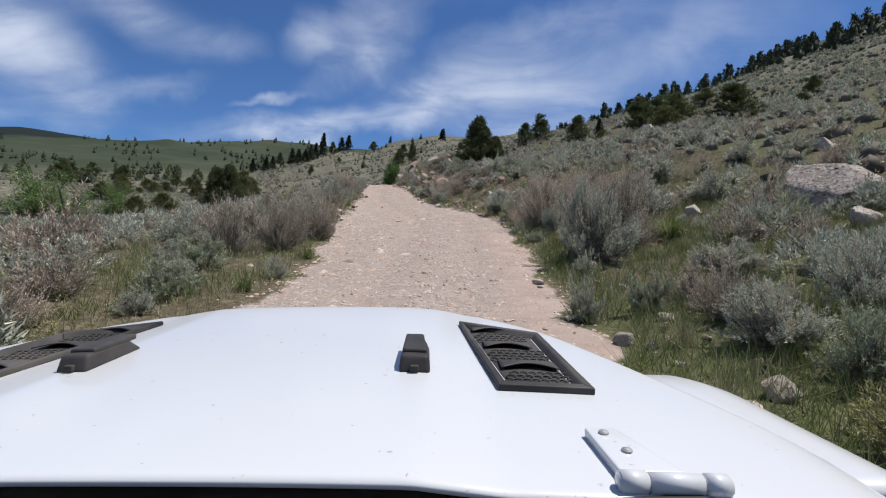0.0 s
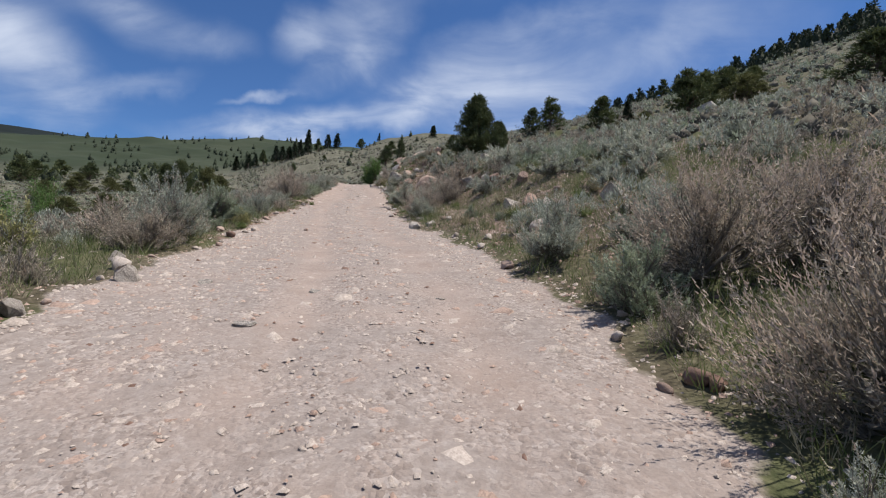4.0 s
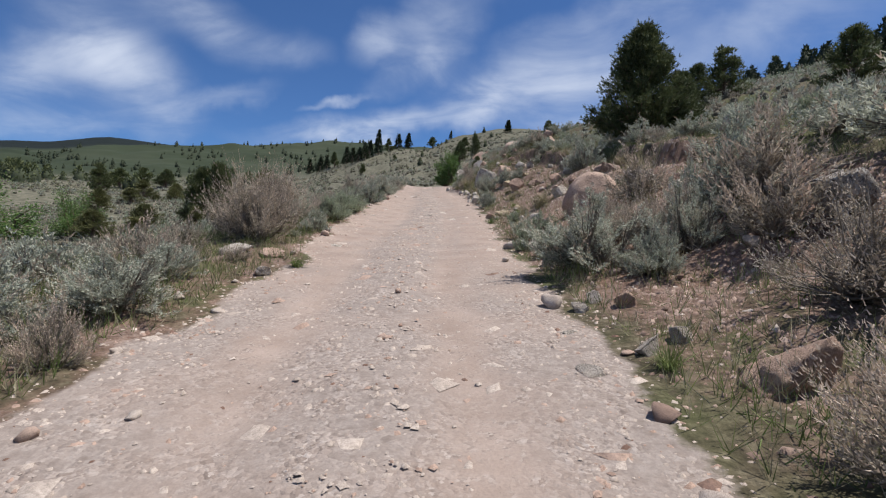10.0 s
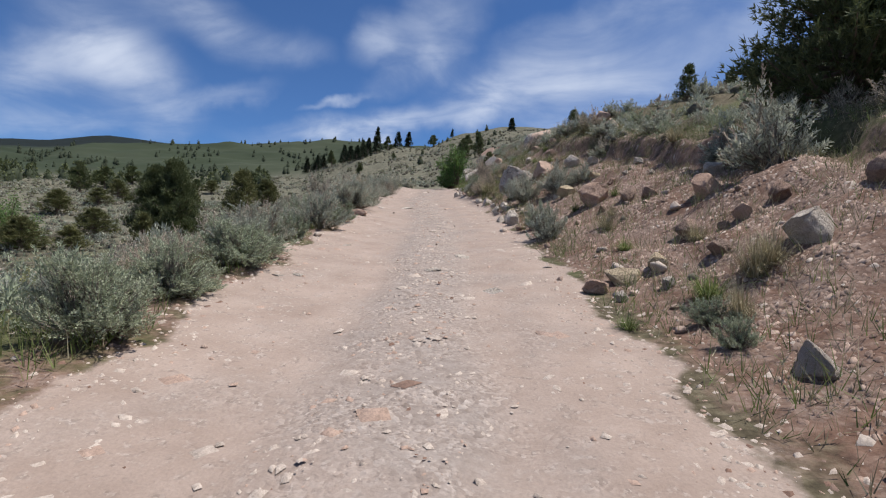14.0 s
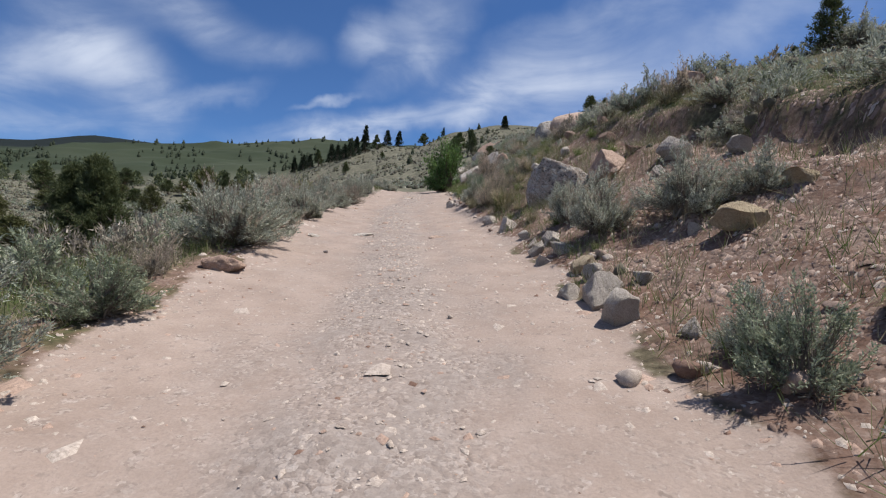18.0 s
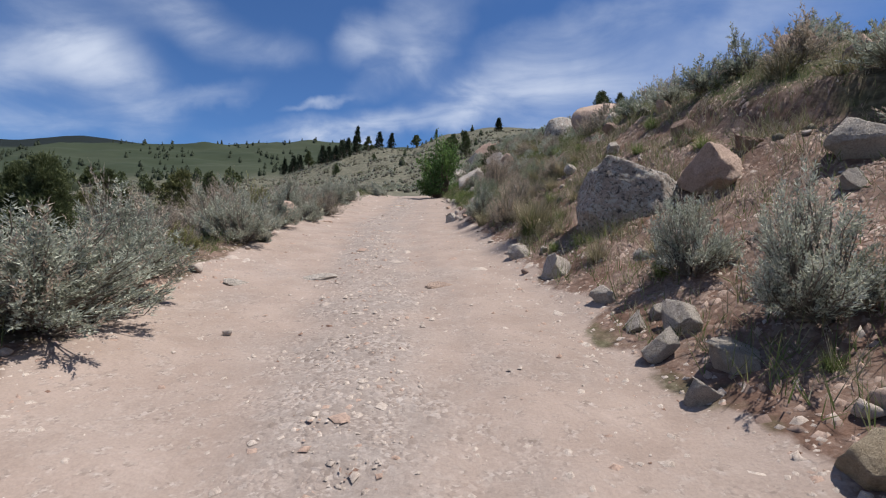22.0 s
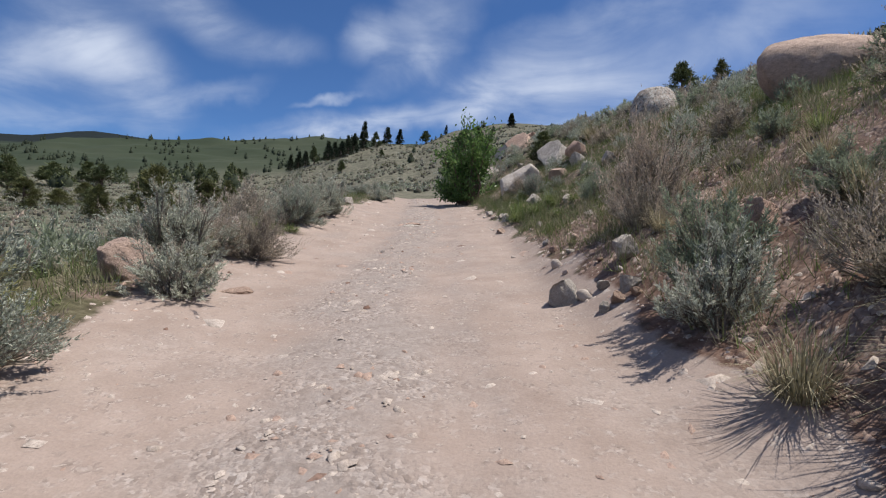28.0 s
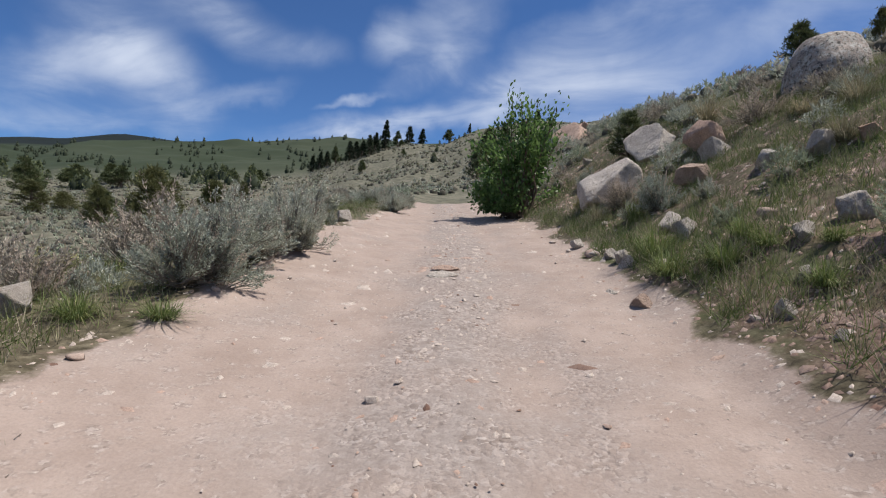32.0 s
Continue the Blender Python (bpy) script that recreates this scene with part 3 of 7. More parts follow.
def build_ground():
    ys = np.concatenate([-steps((20, 2500, 26, 2.6))[::-1], steps((-19.5, 90, 440, 1.0), (90, 160, 90, 1.0), (160, 700, 130, 1.4), (700, 4300, 60, 1.8))])
    right = steps((0, 9, 50, 1.0), (9, 40, 56, 1.3), (40, 420, 80, 1.5), (420, 3400, 36, 2.0))
    left = steps((0, 8, 44, 1.0), (8, 40, 50, 1.3), (40, 700, 100, 1.5), (700, 4200, 46, 1.8))
    us = np.concatenate([-left[:0:-1], right])
    U, Y = np.meshgrid(us, ys)
    X = U + road_x(Y)
    Z = land(X, Y)
    nr, nc = U.shape
    a = (np.arange(nr - 1)[:, None] * nc + np.arange(nc - 1)[None]).ravel()
    me = mesh_from("ground", np.stack([X, Y, Z], -1).reshape(-1, 3), np.stack([a, a + 1, a + nc + 1, a + nc], 1), EARTH, True)
    x, y, u = X.ravel(), Y.ravel(), U.ravel()
    r = np.hypot(x - FAR_EYE[0], y - FAR_EYE[1])
    left_gap, right_gap = u + road_left(y), road_right(y) - u
    road = np.clip(np.minimum(left_gap, right_gap) / 0.5 + 0.5, 0, 1) * (y < 104)
    tracks = np.exp(-(((np.abs(u + 0.4) - 0.95) / 0.38) ** 2))
    side_track = np.clip((u - 0.75) / 0.35, 0, 1) * np.interp(y, [7, 11], [1, 0])
    outer = np.clip((np.abs(u + 0.3) - 0.75) / 0.5, 0, 1) * np.interp(y, [28, 34], [0, 1])
    dust = np.maximum(np.maximum(tracks * np.interp(y, [7, 12], [0.25, 0.8]), side_track), outer)
    dust = np.clip(dust + 0.35 * wobble(x, y, 1.6, 21), 0, 1)
    bank = np.interp(u, [1.6, 2.4, 6.2, 7.6], [0, 1, 1, 0]) * np.interp(y, [13, 19, 24, 29, 34, 61, 66, 76, 90], [0, 0.45, 0.35, 0.55, 1, 1, 0.75, 0.35, 0.2])
    bank = np.maximum(bank, 0.55 * np.interp(u, [-4.5, -3.4, -2.4, -2.0], [0, 1, 1, 0]) * np.interp(y, [6, 10, 60, 70], [0, 1, 1, 0.4]))
    sage_far = np.clip((r - 45) / 40, 0, 1)
    hills = np.clip((r - 300) / 200, 0, 1)
    bearing = np.degrees(np.arctan2(-(x - FAR_EYE[0]), y - FAR_EYE[1]))
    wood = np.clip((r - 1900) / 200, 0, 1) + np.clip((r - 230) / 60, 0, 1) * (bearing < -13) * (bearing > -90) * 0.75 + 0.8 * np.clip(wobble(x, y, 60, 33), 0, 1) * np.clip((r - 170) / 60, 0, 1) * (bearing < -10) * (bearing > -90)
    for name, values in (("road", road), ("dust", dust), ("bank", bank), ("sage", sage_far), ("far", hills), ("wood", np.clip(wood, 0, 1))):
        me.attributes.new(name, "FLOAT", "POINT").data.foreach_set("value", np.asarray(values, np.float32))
    return tagged(new("ground", me), "pale dusty gravel track through stony red earth and dry grass hills", "ground", kind="structure")


GROUND = build_ground()


# ---- builders for the kinds of things ----
def quick_mesh(name, verts, tris, mats, smooth=False, slots=None):
    """A mesh of triangles from arrays."""
    verts, tris = np.asarray(verts, np.float32), np.asarray(tris, np.int32)
    me = bpy.data.meshes.new(name)
    me.vertices.add(len(verts))
    me.vertices.foreach_set("co", verts.ravel())
    me.loops.add(tris.size)
    me.loops.foreach_set("vertex_index", tris.ravel())
    me.polygons.add(len(tris))
    me.polygons.foreach_set("loop_start", np.arange(0, tris.size, 3, dtype=np.int32))
    for mat in mats if isinstance(mats, (list, tuple)) else (mats,):
        me.materials.append(mat)
    if smooth:
        me.polygons.foreach_set("use_smooth", np.ones(len(tris), bool))
    if slots is not None:
        me.polygons.foreach_set("material_index", np.asarray(slots, np.int32))
    me.update(calc_edges=True)
    return me


def part(name, me, parent, label=""):
    ob = new(name, me)
    ob.parent = parent
    if label:
        tagged(ob, label)
    return ob


def unit(v):
    return v / np.maximum(np.linalg.norm(v, axis=-1, keepdims=True), 1e-9)


def blades(base, way, length, width, rng, per=1, spread=0.5):
    """Thin pointed leaves: per leaves from each base point, fanned out round its way."""
    base, way = np.repeat(base, per, 0), np.repeat(way, per, 0)
    length, width = np.repeat(np.broadcast_to(length, len(base) // per), per), np.repeat(np.broadcast_to(width, len(base) // per), per)
    way = unit(way + spread * rng.normal(size=way.shape))
    side = unit(np.cross(way, rng.normal(size=way.shape)))
    long = (length * rng.uniform(0.6, 1.25, len(base)))[:, None]
    start = base + way * long * rng.uniform(0, 0.35, (len(base), 1))
    verts = np.stack([start - side * width[:, None] * 0.5, start + side * width[:, None] * 0.5, start + way * long], 1).reshape(-1, 3)
    return verts, np.arange(len(verts)).reshape(-1, 3)


def leaves(base, way, length, width, rng, spread=0.7):
    """Broad leaves of two triangles."""
    way = unit(way + spread * rng.normal(size=way.shape))
    side = unit(np.cross(way, rng.normal(size=way.shape)))
    long = (length * rng.uniform(0.6, 1.25, len(base)))[:, None]
    mid = base + way * long * 0.45
    w = width * rng.uniform(0.7, 1.2, (len(base), 1)) * 0.5
    verts = np.stack([base, mid - side * w, base + way * long, mid + side * w], 1).reshape(-1, 3)
    k = 4 * np.arange(len(base))[:, None]
    return verts, np.concatenate([k + [0, 1, 2], k + [0, 2, 3]], 1).reshape(-1, 3)


def tubes(paths, radii, sides=4):
    """Tapered limbs along paths of shape (count, points, 3), with radii of shape (count, points)."""
    paths, radii = np.asarray(paths, float), np.asarray(radii, float)
    count, points, _ = paths.shape
    way = unit(np.gradient(paths, axis=1))
    a = unit(np.cross(way, [0.31, 0.95, 0.11]))
    b = np.cross(way, a)
    turn = np.arange(sides) * 2 * np.pi / sides
    ring = paths[:, :, None] + radii[:, :, None, None] * (np.cos(turn)[:, None] * a[:, :, None] + np.sin(turn)[:, None] * b[:, :, None])
    c, p, s = np.meshgrid(np.arange(count), np.arange(points - 1), np.arange(sides), indexing="ij")
    at = lambda p, s: ((c * points + p) * sides + s % sides).ravel()
    q = [at(p, s), at(p, s + 1), at(p + 1, s + 1), at(p + 1, s)]
    return ring.reshape(-1, 3), np.concatenate([np.stack([q[0], q[1], q[2]], 1), np.stack([q[0], q[2], q[3]], 1)])


def joined(*pieces):
    verts, tris, slots, n = [], [], [], 0
    for k, (v, t) in enumerate(pieces):
        verts.append(v)
        tris.append(t + n)
        slots.append(np.full(len(t), k))
        n += len(v)
    return np.concatenate(verts), np.concatenate(tris), np.concatenate(slots)


def bush_frame(rng, stems, lean=0.70, high=0.75, crowns=6):
    """Stems that fan out from one foot into several uneven crowns, within half a metre of the middle."""
    turn, out = rng.uniform(0, 2 * np.pi, stems), rng.uniform(0.05, 1.0, stems) ** 0.5
    at_turn, at_out = rng.uniform(0, 2 * np.pi) + np.arange(crowns) * 6.283 / crowns + rng.uniform(-0.5, 0.5, crowns), rng.uniform(0.10, 0.30, crowns)
    at_out[0] = 0.04
    middle = np.stack([at_out * np.cos(at_turn), at_out * np.sin(at_turn)], 1)
    size, tall = rng.uniform(0.42, 0.68, crowns), rng.uniform(0.5, 1.0, crowns)
    tall[0], size[0] = 1.05, 0.62
    k = rng.choice(crowns, stems, p=size / size.sum())
    wide = 0.46 * out * size[k]
    rise = high * tall[k] * rng.uniform(0.88, 1.1, stems) * np.sqrt(np.clip(1.08 - out**2 * lean * 1.5, 0.06, 1))
    tip = np.stack([middle[k, 0] + wide * np.cos(turn), middle[k, 1] + wide * np.sin(turn), rise], 1)
    low = rng.uniform(size=stems) < 0.36
    skirt = np.stack([np.cos(turn), np.sin(turn)], 1) * rng.uniform(0.30, 0.46, (stems, 1))
    tip[low] = np.concatenate([skirt, rng.uniform(0.06, 0.30, (stems, 1))], 1)[low]
    t = np.linspace(0, 1, 4)[None, :, None]
    foot = 0.06 * rng.normal(size=(stems, 1, 3)) * [1, 1, 0]
    path = foot + (tip[:, None] - foot) * t
    path[:, :, 2] *= 0.75 + 0.25 * t[:, :, 0]
    path[:, 1:3] += 0.03 * rng.normal(size=(stems, 2, 3))
    return path


def sprigs(foot, way, long, count, rng, leaf, slim, thick, spread):
    """Shoots: count small leaves set close along each, from its foot to its tip."""
    t = (np.arange(count) + rng.uniform(0, 1, (len(foot), count))) / count
    bend = 0.10 * rng.normal(size=(len(foot), 1, 3)) * (t**2)[..., None]
    at = foot[:, None] + (way[:, None] + bend) * (long[:, None] * t)[..., None]
    side = unit(rng.normal(size=at.shape))
    at = at + side * thick * (1.15 - t)[..., None]
    out = unit(way[:, None] + spread * side)
    return blades(at.reshape(-1, 3), out.reshape(-1, 3), leaf, slim, rng, 1, 0.25)


def sage_meshes(seed, leaf, stems=44, shoots=220, per=26, stalks=0, long=0.05, wide=0.013, head=None, reach=0.30, shoot=0.17):
    """A bush one metre across: a woody base, leafy shoots with gaps between them, and flower stalks above."""
    rng = np.random.RandomState(seed)
    path = bush_frame(rng, stems)
    wood = tubes(path, np.broadcast_to([0.013, 0.008, 0.005, 0.002], (stems, 4)), 4)
    k, f = rng.randint(0, stems, shoots), 3 * rng.uniform(0.05, 0.95, shoots) ** 0.42
    i = np.minimum(f.astype(int), 2)
    foot = path[k, i] + (path[k, i + 1] - path[k, i]) * (f - i)[:, None] + 0.035 * rng.normal(size=(shoots, 3))
    foot[:, 2] = np.maximum(foot[:, 2], 0.03)
    out = unit(unit(foot * [1, 1, 0.6]) * 0.8 + [0, 0, 0.75] + 0.30 * rng.normal(size=(shoots, 3)))
    green = sprigs(foot, out, shoot * rng.uniform(0.6, 1.3, shoots), per, rng, long, wide, 0.020, 0.75)
    twigs = np.stack([path[k, np.maximum(i - 1, 0)], foot, foot + out * shoot * 0.8], 1)
    thin = tubes(twigs, np.broadcast_to([0.0045, 0.003, 0.0012], (len(twigs), 3)), 3)
    stem_mesh = quick_mesh("woody_base", *joined(wood, thin)[:2], TWIG)
    leaf_mesh = quick_mesh("foliage", *green, leaf)
    stalk_mesh = None
    if stalks:
        which = rng.randint(0, shoots, stalks)
        start = foot[which] + out[which] * shoot * 0.5
        stand = unit(out[which] * [1, 1, 0.5] * 0.9 + [0, 0, 0.85] + 0.14 * rng.normal(size=(stalks, 3)))
        stalk_mesh = quick_mesh("seed_head", *sprigs(start, stand, reach * rng.uniform(0.6, 1.25, stalks), 18, rng, long * 1.0, wide * 0.75, 0.009, 0.35), head or SPIKE)
    return stem_mesh, leaf_mesh, stalk_mesh


def sage_family(n, w):
    """The bushes with more and finer leaves the nearer and larger they are."""
    c = n**0.5
    return {
        "grey": [sage_meshes(s, SAGE, 44, int(230 * c), int(30 * c), int(40 * n), 0.040 * w, 0.0145 * w, SPIKE, 0.20) for s in (1, 2, 3)],
        "dry": [sage_meshes(s, SAGE_DRY, 44, int(150 * c), int(26 * c), int(130 * n), 0.040 * w, 0.0135 * w, None, 0.34) for s in (4, 5, 6)],
        "young": [sage_meshes(s, SAGE_GREEN, 40, int(230 * c), int(30 * c), 0, 0.040 * w, 0.0150 * w) for s in (7, 8)],
        "yellow": [sage_meshes(s, RABBIT, 40, int(210 * c), int(30 * c), int(40 * n), 0.040 * w, 0.0125 * w, RABBIT, 0.18) for s in (9,)],
        "bare": [sage_meshes(s, SAGE_DRY, 90, int(90 * c), int(18 * c), int(70 * n), 0.040 * w, 0.012 * w, TWIG_PALE, 0.30) for s in (10, 11)],
    }


SAGE_BIG, SAGE_NEAR, SAGE_OFF = sage_family(3.2, 0.64), sage_family(1.4, 0.92), sage_family(0.5, 1.4)
SAGE_LABELS = {
    "grey": "grey-green sagebrush bush on the stony slope",
    "dry": "dry brownish sagebrush with tan seed spikes",
    "young": "fresh green sagebrush low on the ground",
    "yellow": "yellow-green rabbitbrush bush beside the track",
    "bare": "mostly bare dead sagebrush with twisted grey twigs",
}
shrub_rng = np.random.RandomState(77)


def shrub(x, y, wide, high, kind="grey"):
    """A bush with its foot on the ground."""
    k = (SAGE_OFF if not -4.6 < x - road_x(y) < 4.8 else SAGE_BIG if wide > 1.1 else SAGE_NEAR)[kind]
    stem_mesh, leaf_mesh, spike_mesh = k[shrub_rng.randint(len(k))]
    foot = tagged(new("rabbitbrush" if kind == "yellow" else "sagebrush"), SAGE_LABELS[kind], "shrub", "sagebrush along the track")
    foot.matrix_world = pose(x, y, float(land(x, y)) - 0.03 * high, shrub_rng.uniform(-6, 6), shrub_rng.uniform(-6, 6), shrub_rng.uniform(0, 360)) @ Matrix.Diagonal((wide * 1.05, wide * 1.05, high / 0.78, 1))
    part("woody_base", stem_mesh, foot, "grey twisted woody base")
    part("foliage", leaf_mesh, foot)
    if spike_mesh:
        tagged(part("seed_head", spike_mesh, foot, "pale upright flower stalks" if kind in ("grey", "yellow") else "dry tan seed heads"), kind="stuff")
    return foot


def tussock_mesh(seed, mats, count=420, long=0.6):
    """A bunch of grass about a metre across and half a metre high."""
    rng = np.random.RandomState(seed)
    turn, out = rng.uniform(0, 2 * np.pi, count), rng.uniform(0, 0.16, count)
    foot = np.stack([out * np.cos(turn), out * np.sin(turn), 0 * out], 1)
    lean = rng.uniform(0.1, 1.5, count)[:, None]
    way = unit(np.stack([np.cos(turn), np.sin(turn), 0 * turn], 1) * lean + [0, 0, 1] + 0.28 * rng.normal(size=(count, 3)))
    l = long * rng.uniform(0.3, 1.1, (count, 1))
    mid, tip = foot + way * l * 0.6, foot + way * l + unit(way * [1, 1, 0]) * l * 0.25 * lean - [0, 0, 0.12] * lean
    side = unit(np.cross(way, [0, 0, 1.0]) + 1e-3) * 0.0042
    verts = np.stack([foot - side, foot + side, mid - side * 0.8, mid + side * 0.8, tip], 1).reshape(-1, 3)
    k = 5 * np.arange(count)[:, None]
    tris = np.concatenate([k + [0, 1, 3], k + [0, 3, 2], k + [2, 3, 4]], 1).reshape(-1, 3)
    return quick_mesh("blades", verts, tris, mats)


TUSSOCKS = {"straw": [tussock_mesh(s, STRAW) for s in (1, 2)], "green": [tussock_mesh(s, [GRASS], 380, 0.5) for s in (3, 4)]}


def tussock(x, y, wide, high, kind="straw"):
    me = TUSSOCKS[kind][shrub_rng.randint(2)]
    ob = tagged(new("grass_tussock", me), "bunch of dry straw-coloured grass" if kind == "straw" else "bunch of fresh green grass among stones", "grass", "grass tussocks")
    ob.matrix_world = pose(x, y, float(land(x, y)) - 0.02, 0, 0, shrub_rng.uniform(0, 360)) @ Matrix.Diagonal((wide, wide, high / 0.5, 1))
    return ob


def waves3(p, size, seed):
    rng = np.random.RandomState(seed)
    out = 0.0
    for _ in range(6):
        d, ph = unit(rng.normal(size=3)), rng.uniform(0, 6.28)
        out = out + np.sin(p @ d * 6.283 / (size * rng.uniform(0.6, 1.5)) + ph)
    return out / 3


def ball(subdivisions):
    bm = bmesh.new()
    bmesh.ops.create_icosphere(bm, subdivisions=subdivisions, radius=1.0)
    v, t = np.array([w.co[:] for w in bm.verts]), np.array([[w.index for w in g.verts] for g in bm.faces])
    bm.free()
    return v, t


BALL = {n: ball(n) for n in (1, 2, 3, 4, 5)}


def stone_shape(seed, fine, sharp, cuts):
    """A weathered stone one metre each way, standing on zero."""
    rng = np.random.RandomState(seed)
    v, t = BALL[fine]
    deep = 0.86 if cuts > 10 else 1.0
    rough = 1.0 if cuts > 4 else 0.3
    p = v * (1 + (0.26 if cuts > 4 else 0.13) * waves3(v, 1.9, seed)[:, None])
    for _ in range(cuts):
        d, c = unit(rng.normal(size=3)), rng.uniform(0.45, 0.8) * deep
        over = np.maximum(p @ d - c, 0)
        p = p - over[:, None] * d * sharp
    if fine > 2:
        p = p * (1 + rough * deep**2 * (0.055 * waves3(p, 0.55, seed + 1) + 0.026 * np.abs(waves3(p, 0.24, seed + 2)) + 0.013 * waves3(p, 0.11, seed + 3))[:, None])
    p = (p - p.min(0)) / (p.max(0) - p.min(0)) - [0.5, 0.5, 0]
    return p, t


def block_shape(seed):
    """A squarish weathered block whose flat top falls away to one side."""
    v, t = BALL[5]
    p = np.sign(v) * np.abs(v) ** 0.72 * (1 + 0.07 * waves3(v, 1.6, seed)[:, None])
    for d, c, sharp in (((0.34, 0.12, 0.93), 0.66, 0.92), ((0.72, -0.55, 0.42), 0.86, 0.8), ((-0.86, -0.42, 0.28), 0.84, 0.85), ((0.1, -0.97, 0.22), 0.74, 0.85), ((-0.5, 0.3, 0.8), 0.80, 0.8)):
        d = unit(np.array(d))
        p = p - np.maximum(p @ d - c, 0)[:, None] * d * sharp
    p = p * (1 + (0.030 * waves3(p, 0.5, seed + 1) + 0.022 * np.abs(waves3(p, 0.22, seed + 2)) + 0.010 * waves3(p, 0.09, seed + 3))[:, None])
    return (p - p.min(0)) / (p.max(0) - p.min(0)) - [0.5, 0.5, 0], t


SMALL_STONES = [quick_mesh("stone", *stone_shape(s, 2, 0.97, 12), ROCK_PALE) for s in range(60, 72)]
STONES = [quick_mesh("stone", *stone_shape(s, 5, 0.93, 14), ROCK_PALE, True) for s in range(20, 32)]
ROUND_STONES = [quick_mesh("stone", *stone_shape(s, 5, 0.8, 9), ROCK_PALE, True) for s in range(40, 44)]
SMOOTH_BOULDERS = [quick_mesh("boulder", *stone_shape(s, 5, 0.55, 4), ROCK_PALE, True) for s in range(50, 53)]
BLOCK = quick_mesh("boulder", *block_shape(7), ROCK_GREY, True)
ROCK_KINDS = {
    "pale": (ROCK_PALE, "pale grey-white granite"),
    "pink": (ROCK_PINK, "rounded pink granite"),
    "grey": (ROCK_GREY, "grey granite with dark lichen"),
    "red": (ROCK_RED, "red-brown weathered"),
    "gold": (ROCK_GOLD, "flat yellowish"),
}
rock_rng = np.random.RandomState(5)


def rock(x, y, wide, high, kind="pale", smooth=False, down=0.0):
    """A rock half sunk in the ground."""
    if kind == "grey" and wide < 0.8:
        kind = "pale"
    if kind == "gold" and -road_left(y) < x - road_x(y) < road_right(y):
        kind = "pale"
    if kind == "gold":
        high = min(high, 0.42 * wide)
    mat, words = ROCK_KINDS[kind]
    mesh_list = STONES if not smooth else SMOOTH_BOULDERS if wide > 1.0 else ROUND_STONES
    ob = new("boulder" if wide > 0.6 else "rock", mesh_list[rock_rng.randint(len(mesh_list))])
    ob.material_slots[0].link = "OBJECT"
    ob.material_slots[0].material = mat
    where = "beside the gravel track" if abs(x - road_x(y)) < 4 else "lodged in the slope"
    tagged(ob, f"{words} {'boulder' if wide > 0.6 else 'rock'} {where}", "rock", "loose rocks")
    wide *= 0.86 if wide < 1.3 else 1.0
    flush = -road_left(y) * 0.9 < x - road_x(y) < road_right(y) * 0.85
    if flush:
        high, down = min(high, 0.10 * wide), 0.08 * wide
        ob.data = ROUND_STONES[rock_rng.randint(len(ROUND_STONES))]
    elif -road_left(y) - 1.1 < x - road_x(y) < 0 and wide > 0.7 and not down:
        high = min(high, 0.34 * wide if wide < 1.5 else 0.10 * wide)
    if not flush:
        high = min(high, (0.42 if wide > 1.3 and not down else 0.62) * wide)
    sink = 0.45 * high + 0.03 * wide + down
    along = math.degrees(math.atan2(float(land(x, y + 0.3) - land(x, y - 0.3)), 0.6))
    across = -math.degrees(math.atan2(float(land(x + 0.3, y) - land(x - 0.3, y)), 0.6))
    tilt = 2 if flush else 8
    sink += 0.12 * wide * abs(math.tan(math.radians(across)))
    lie = pose(x, y, float(land(x, y)) - sink, along * 0.95, across * 0.9) @ pose(0, 0, 0, rock_rng.uniform(-tilt, tilt), rock_rng.uniform(-tilt, tilt), rock_rng.uniform(0, 360))
    ob.matrix_world = lie @ Matrix.Diagonal((wide * 1.03, wide * rock_rng.uniform(0.8, 1.05), high + sink, 1))
    return ob


